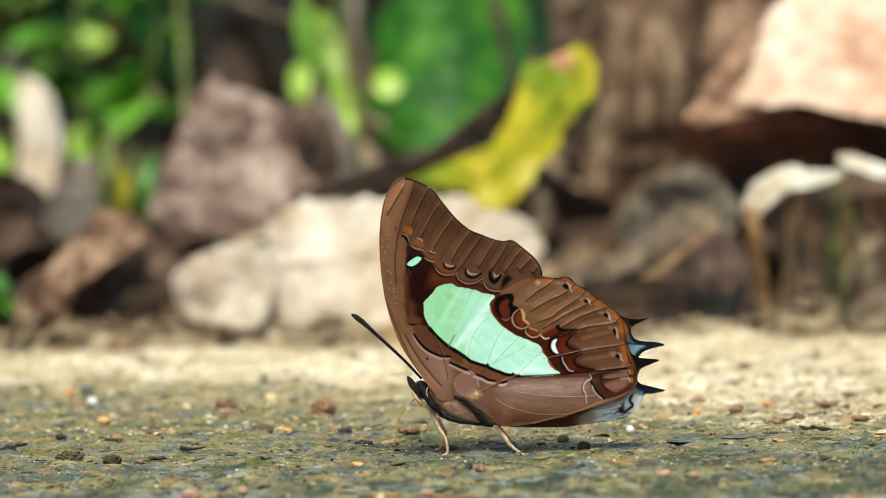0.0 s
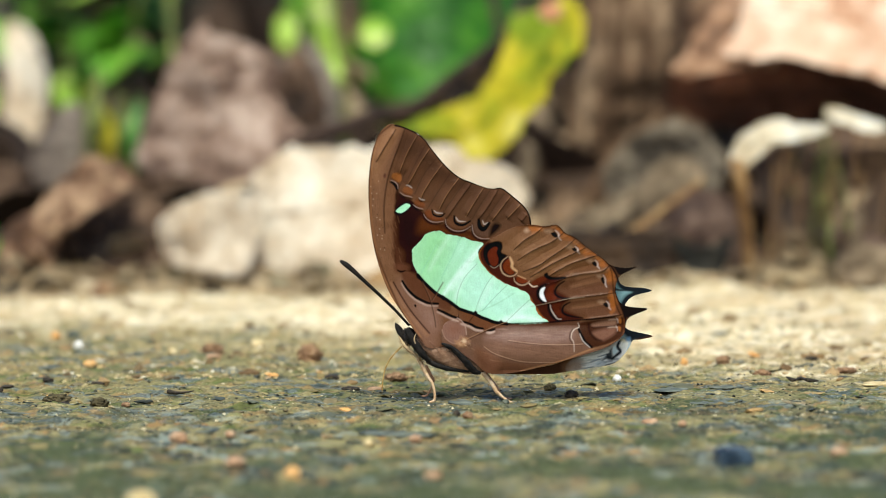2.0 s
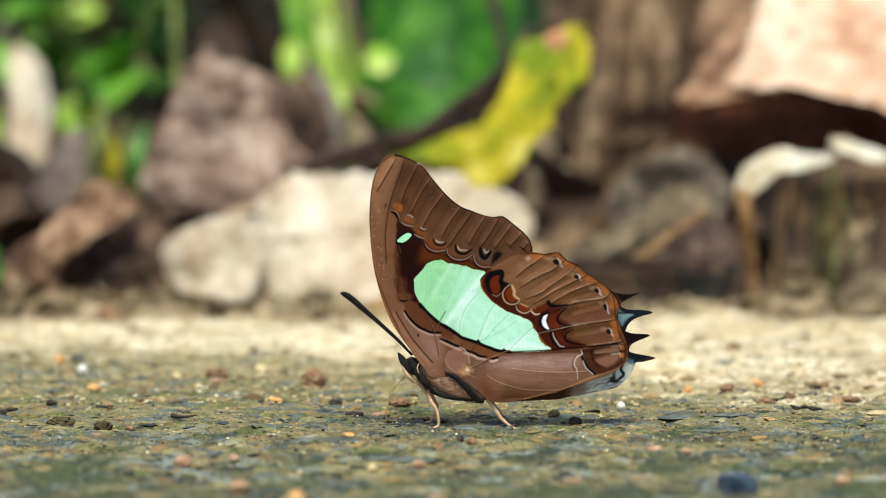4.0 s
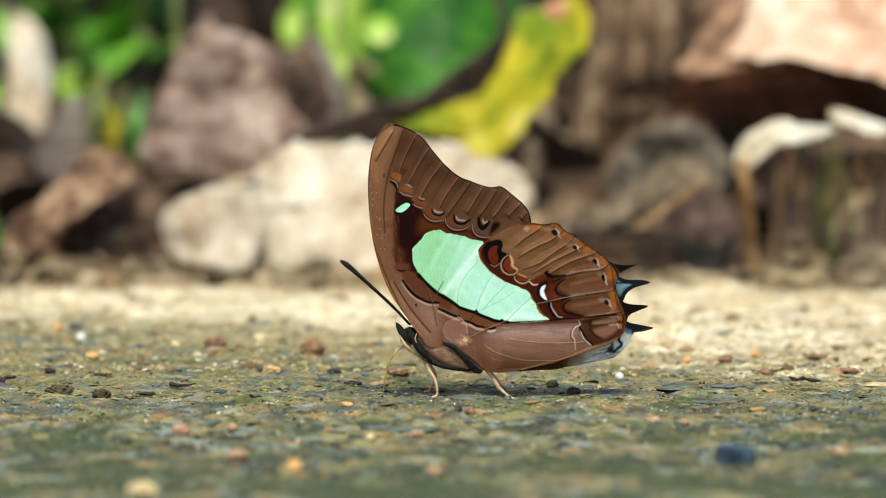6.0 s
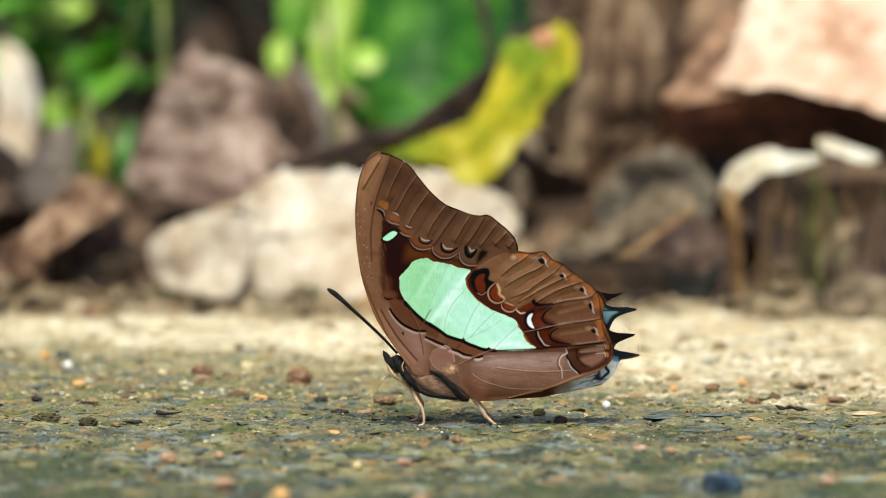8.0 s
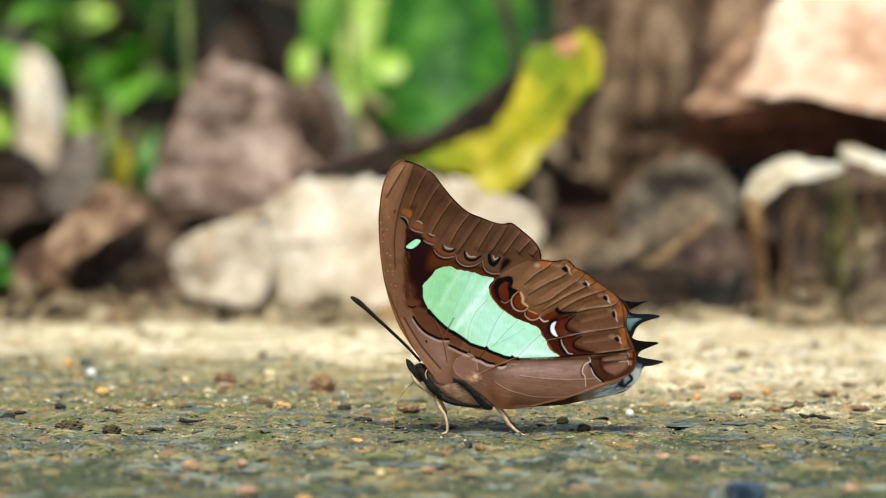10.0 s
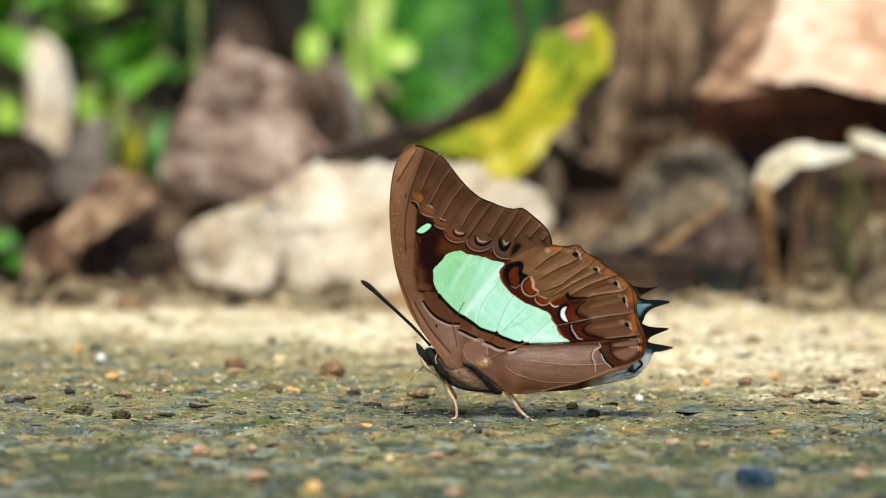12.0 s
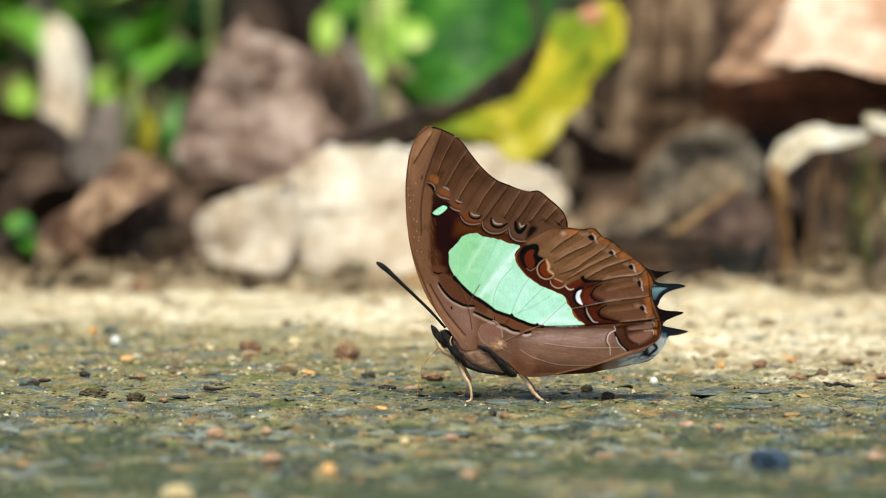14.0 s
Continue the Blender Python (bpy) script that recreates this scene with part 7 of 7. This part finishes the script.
kinds = {
    "clod": ("earth_clod", "crumbly reddish brown clod of earth on the road", "clod"), "moss": ("earth_clod", "dark mossy clod of earth on the road", "clod"),
    "slate": ("stone", "blue-grey slate stone on the road", "stone"), "orange": ("pebble", "orange-yellow rounded pebble on the road", "pebble"),
    "pinkstone": ("pebble", "pinkish tan pebble on the road", "pebble"), "white": ("pebble", "small white pebble on the road", "pebble"),
    "buff": ("pebble", "pale buff pebble on the road", "pebble"), "bit": ("debris", "dark scrap of plant debris on the road", "debris"), "greystone": ("stone", "flat grey stone bedded in the road", "stone"), "slab": ("stone", "flat dark slate-grey stone worn flush with the road", "stone"),
}
for k, (x, y, w, d, hgt, mat, rough) in enumerate((
        (-0.0315, 0.0795, 2.2, 2.0, 1.9, "clod", 0.4), (-0.0504, 0.0893, 2.0, 2.0, 1.1, "clod", 0.45), (0.0264, 0.0322, 0.8, 0.8, 0.85, "white", 0.12),
        (-0.0300, -0.1158, 1.4, 1.4, 1.3, "orange", 0.15), (-0.0512, -0.0564, 1.5, 1.8, 1.1, "pinkstone", 0.3),
        (-0.0676, -0.0025, 1.6, 1.6, 1.1, "moss", 0.45), (0.0138, 0.0199, 1.0, 1.0, 0.8, "moss", 0.4), (-0.0423, 0.1074, 1.4, 1.4, 1.0, "buff", 0.2),
        (-0.0772, 0.1048, 1.0, 1.0, 1.0, "white", 0.2), (-0.0582, 0.0903, 0.9, 0.9, 0.8, "buff", 0.2), (-0.0733, 0.0737, 1.4, 1.4, 0.8, "orange", 0.25),
        (-0.0268, 0.0452, 1.5, 1.6, 0.5, "bit", 0.35), (-0.0227, 0.0186, 1.6, 1.6, 0.6, "bit", 0.4), (-0.0145, 0.0401, 2.0, 2.0, 0.8, "clod", 0.45),
        (-0.0183, 0.0247, 1.4, 1.4, 0.5, "pinkstone", 0.3), (-0.0422, -0.0564, 0.9, 0.9, 0.7, "pinkstone", 0.3), (-0.0400, -0.0995, 1.7, 1.7, 1.1, "pinkstone", 0.3),
        (-0.0534, -0.1522, 2.6, 2.6, 1.5, "buff", 0.3), (-0.0601, -0.0159, 3.2, 5.0, 0.3, "greystone", 0.3), (-0.0181, -0.0686, 0.9, 0.9, 0.8, "buff", 0.2),
        (-0.0012, -0.0249, 0.9, 0.9, 0.8, "clod", 0.3), (-0.0032, -0.0240, 0.7, 0.7, 0.7, "bit", 0.3), (0.0307, -0.0395, 1.5, 1.5, 0.7, "pinkstone", 0.35),
        (0.0363, -0.0440, 0.8, 0.8, 0.6, "pinkstone", 0.3), (0.0176, 0.0041, 1.2, 1.2, 0.8, "bit", 0.4), (0.0535, 0.0386, 1.6, 1.6, 0.8, "clod", 0.4),
        (0.0695, 0.0449, 1.8, 1.8, 0.6, "clod", 0.4), (0.0464, 0.0162, 3.0, 4.0, 0.3, "greystone", 0.2), (0.0407, -0.0074, 4.0, 5.0, 0.3, "greystone", 0.2),
        (0.0632, -0.0337, 4.5, 5.0, 0.3, "greystone", 0.2), (-0.0758, 0.0092, 2.4, 2.4, 0.9, "moss", 0.4), (-0.0880, 0.0262, 1.1, 1.2, 0.8, "bit", 0.6),
        (-0.0146, -0.0203, 1.4, 2.0, 0.3, "greystone", 0.2), (0.0740, 0.0234, 3.5, 3.0, 0.3, "buff", 0.3), (-0.0928, 0.1362, 1.6, 1.6, 0.9, "bit", 0.3),
        (-0.0784, 0.2262, 2.4, 2.2, 2.2, "clod", 0.4), (-0.0948, 0.0956, 1.3, 1.3, 0.9, "greystone", 0.3), (-0.0102, -0.0632, 1.2, 1.2, 0.8, "pinkstone", 0.3),
        (-0.0069, -0.1205, 1.5, 1.5, 0.8, "pinkstone", 0.3), (0.0609, -0.0970, 1.6, 1.6, 0.9, "pinkstone", 0.3), (0.0056, -0.0029, 0.7, 0.7, 0.5, "greystone", 0.2),
        (-0.0697, 0.0344, 1.4, 1.2, 0.35, "bit", 0.4), (-0.0895, 0.0281, 1.3, 1.4, 0.8, "greystone", 0.5), (-0.0862, 0.0302, 1.4, 1, 0.35, "bit", 0.4),
        (-0.0795, 0.0415, 1.3, 1, 0.6, "bit", 0.5), (-0.0655, 0.0617, 1, 1, 0.3, "bit", 0.4), (-0.0632, 0.1127, 0.9, 1, 0.8, "bit", 0.4),
        (-0.0744, 0.0062, 2.6, 1.2, 0.35, "bit", 0.5), (-0.0629, -0.0015, 0.8, 0.8, 0.5, "clod", 0.3), (-0.0780, 0.0161, 0.6, 0.6, 0.6, "orange", 0.2),
        (-0.0825, 0.1194, 0.9, 1, 1, "orange", 0.2), (-0.0794, 0.1265, 1.4, 1.4, 1, "greystone", 0.3),
        (-0.0498, 0.0802, 1.6, 1.5, 0.5, "pinkstone", 0.3), (0.0469, 0.0583, 1.2, 1.2, 0.9, "clod", 0.5), (0.0397, 0.0636, 0.7, 0.7, 0.8, "orange", 0.3),
        (0.0640, 0.0670, 1.3, 1.2, 0.5, "bit", 0.4), (0.0679, 0.0681, 0.9, 0.9, 0.4, "bit", 0.4), (-0.0592, -0.0102, 3, 5, 0.3, "slab", 0.3),
        (-0.0728, -0.0466, 3.5, 7, 0.3, "slab", 0.3), (0.0360, 0.0130, 3.2, 4, 0.3, "slab", 0.2), (0.0428, -0.0016, 5.5, 5, 0.35, "slab", 0.25),
        (0.0622, -0.0281, 5.5, 4, 0.4, "slab", 0.25), (0.0227, -0.0237, 2, 4, 0.3, "slab", 0.3), (0.0304, -0.0142, 2.2, 4, 0.3, "greystone", 0.3),
        (-0.0820, -0.0094, 1.2, 3, 0.3, "slab", 0.3), (-0.0334, 0.0185, 3, 4, 0.3, "greystone", 0.3), (-0.0422, 0.0214, 2.6, 5, 0.35, "greystone", 0.3),
        (-0.0581, 0.0324, 4.5, 3, 0.3, "slab", 0.3), (-0.0193, 0.0431, 2.4, 3, 0.3, "slab", 0.3), (-0.0807, 0.0658, 1.5, 3, 0.35, "slab", 0.3),
        (-0.0000, -0.0020, 4.5, 6, 0.3, "slab", 0.3), (0.0198, -0.0368, 3, 5, 0.3, "slab", 0.3), (0.0068, -0.0630, 3.5, 7, 0.3, "greystone", 0.3),
        (-0.0365, -0.0764, 2.6, 5, 0.3, "greystone", 0.3), (-0.0232, -0.0933, 2.6, 5, 0.3, "greystone", 0.3), (0.0264, -0.0785, 1.6, 3, 0.4, "greystone", 0.3),
        (0.0359, -0.0274, 1.8, 3, 0.3, "greystone", 0.3), (-0.0480, -0.0391, 3, 6, 0.3, "slab", 0.3), (-0.0137, -0.0507, 4, 7, 0.3, "slab", 0.3),
        (-0.0286, -0.0213, 3.5, 6, 0.3, "slab", 0.3), (0.0540, -0.0121, 4, 4, 0.3, "slab", 0.3), (0.0181, 0.0199, 3.4, 4, 0.3, "slab", 0.25),
        (-0.0836, -0.0394, 3.2, 6, 0.3, "slab", 0.3))):
    name, label, cat = kinds[mat]
    flat = mat in ("slab", "greystone") and hgt < 0.45
    hgt *= 0.55 if flat else 1.0
    ob = new(name, blob_mesh(name, (w * MM, d * MM, hgt * MM), S[mat], rough * (1.0 if cat == "clod" else 0.8), 3.2 if cat == "clod" else 1.8, k + 1, 4 if cat == "clod" else 3, 0.3))
    ob.location = (x, y, ground_at(x, y) + hgt * MM * (-0.75 if flat else 0.62 if hgt > 0.45 else 0.1))
    ob.rotation_euler = (0, 0, k * 0.9)
    tagged(ob, label, cat)


def slate_block(x, y, w, d, hgt, turn, seed):
    """A squarish block of slate with chipped, rounded edges."""
    r = random.Random(seed)
    bm = bmesh.new()
    bmesh.ops.create_cube(bm, size=1.0)
    for v in bm.verts:
        v.co += Vector([r.uniform(-0.09, 0.09) for _ in range(3)])
    bmesh.ops.bevel(bm, geom=bm.edges[:], offset=0.13, segments=3, affect="EDGES")
    for v in bm.verts:
        v.co = Vector((v.co.x * w, v.co.y * d, v.co.z * hgt)) * (1 + 0.05 * r.uniform(-1, 1))
    me = bpy.data.meshes.new("stone")
    bm.to_mesh(me)
    bm.free()
    me.materials.append(S["slate"])
    ob = new("stone", me)
    ob.location = (x, y, ground_at(x, y) + hgt * 0.42)
    ob.rotation_euler = (0, 0, turn)
    return tagged(ob, "squarish blue-grey slate stone on the road", "stone")


slate_block(0.0430, -0.1054, 0.0054, 0.0062, 0.0031, 0.25, 3)


def on_road(points, lift):
    return [(x, y, ground_at(x, y) + lift) for x, y in points]


stick("twig", on_road([(0.0575, 0.0213), (0.0586, 0.0183), (0.0603, 0.0233), (0.0614, 0.0193), (0.0634, 0.0213)], 0.0006), [0.00015, 0.0004, 0.0002, 0.0004, 0.00025, 0.0004, 0.00015], S["bit"], "short dark broken twig lying on the road", "twig", knobbly=0.0009, sides=6)
stick("rootlet", on_road([(-0.0560, 0.0154), (-0.0545, 0.0144), (-0.0528, 0.0124), (-0.0514, 0.0174)], 0.0008), [0.0004, 0.0002, 0.0001], S["bit"], "thin dark curved rootlet on the road", "twig", sides=6)
for x, y, ln, rz in ((-0.0377, 0.0420, 1.3, 20), (-0.0231, -0.0147, 1.0, -10), (0.0533, 0.0747, 2.2, 60), (-0.0146, 0.1925, 3.0, 15)):
    flake = new("leaf_flake", blob_mesh("leaf_flake", (ln * MM, ln * 0.5 * MM, 0.25 * MM), S["orange"], 0.3, 1.5, ln, 3))
    flake.location = (x, y, ground_at(x, y) + 0.0007)
    flake.rotation_euler = (radians(25), radians(8), radians(rz))
    tagged(flake, "thin orange-brown leaf flake lying on the road", "leaf flake")


# ---------------------------------------------------------------- the nearest stone chips, each lying in the road
nn = Nodes("lone_chips")
tint = nn.ramp(nn.add("ShaderNodeObjectInfo").outputs["Random"], [(0.0, lin(46, 50, 46)), (0.25, lin(88, 94, 86)), (0.45, lin(108, 104, 72)), (0.62, lin(148, 128, 82)), (0.78, lin(76, 84, 84)), (0.9, lin(112, 108, 72)), (0.98, lin(190, 150, 98))])
speck = nn.noise(1400, 3, 0.6)
nn.bump(speck, 0.0003, 0.6)
chips_alone = nn.done(nn.mix(1.0, tint, nn.ramp(speck, [(0.3, (0.6, 0.6, 0.58)), (0.7, (1.2, 1.2, 1.2))]), "MULTIPLY"), nn.remap(speck, 0.3, 0.7, 0.45, 0.8), spec=0.2)
chip_shapes = [blob_mesh("stone_chip", (0.001, 0.001, 0.00032), chips_alone, 0.5, 1.4, 40 + k, 1, 0.3) for k in range(8)]
for me in chip_shapes:
    me.polygons.foreach_set("use_smooth", [False] * len(me.polygons))
rng = random.Random(77)
for k in range(300):
    x, y = rng.uniform(-0.085, 0.09), rng.uniform(-0.075, 0.06)
    s = 0.7 + 1.5 * rng.random() ** 2
    ob = new("stone_chip", chip_shapes[k % 8])
    ob.parent = ground
    ob.location = (x, y, ground_at(x, y) + 0.00005)
    ob.rotation_euler = (rng.uniform(-0.2, 0.2), rng.uniform(-0.2, 0.2), rng.uniform(0, 6.28))
    ob.scale = (s, s * rng.uniform(0.6, 1.0), s * rng.uniform(0.35, 0.7))


# ---------------------------------------------------------------- what moves
def motions():
    sway = [(0, 0.12, 0.42, 0.7), (1, 0.0, 0.38, 0.72), (1.5, 0.08, 0.34, 0.5), (2, 0.12, 0.38, 0.5), (2.5, 0.2, 0.28, 0.1), (3, 0.22, 0.06, -0.7),
            (5.5, 0.0, -0.15, -0.72), (8, 0.0, -0.13, -0.7), (10.5, 0.0, -0.14, -0.72), (11.5, 0.03, -0.1, -0.56), (12, 0.01, -0.05, -0.4), (12.5, 0, 0, 0), (14, -0.04, -0.02, 0.05)]
    rows = [(t, pose(x * MM, 0, z * MM, 0, r, 0)) for t, x, z, r in sway]
    walk(butterfly, rows)
    for ob in legs:                       # the feet stay where they stand
        walk(ob, [(t, m.inverted()) for t, m in rows])
    root = Matrix.Translation((-0.0118, 0, 0.0131))     # the far antenna lifts away for a moment
    walk(far_antenna, [(t, root @ Matrix.Rotation(radians(d), 4, "Y") @ root.inverted()) for t, d in ((0, 0), (2, 0), (2.5, -1.2), (3, -2.0), (4, -1.2), (5.3, 0), (14, 0))])
    slide = [(0, 9.6), (1, 9.1), (2, 8.6), (2.5, 8.1), (3, 7.7), (5.5, 7.0), (8, 6.5), (10.5, 6.0), (14, 6.0)]
    walk(far_hind, [(t, pose(BASE[0] * MM + 0.0004, 0, BASE[1] * MM, 0, d, 0)) for t, d in slide])
    for ob, shift in ((twist_a, 0), (twist_b, 8)):      # two leaves turn from edge-on to face-on
        at = ob.location.copy()
        walk(ob, [(t, pose(*at, 0, 0, d - shift)) for t, d in ((0, 82), (2, 80), (3, 70), (5.3, 38), (6.5, 26), (8, 15), (10.3, 4), (12, 0), (14, 0))])


motions()
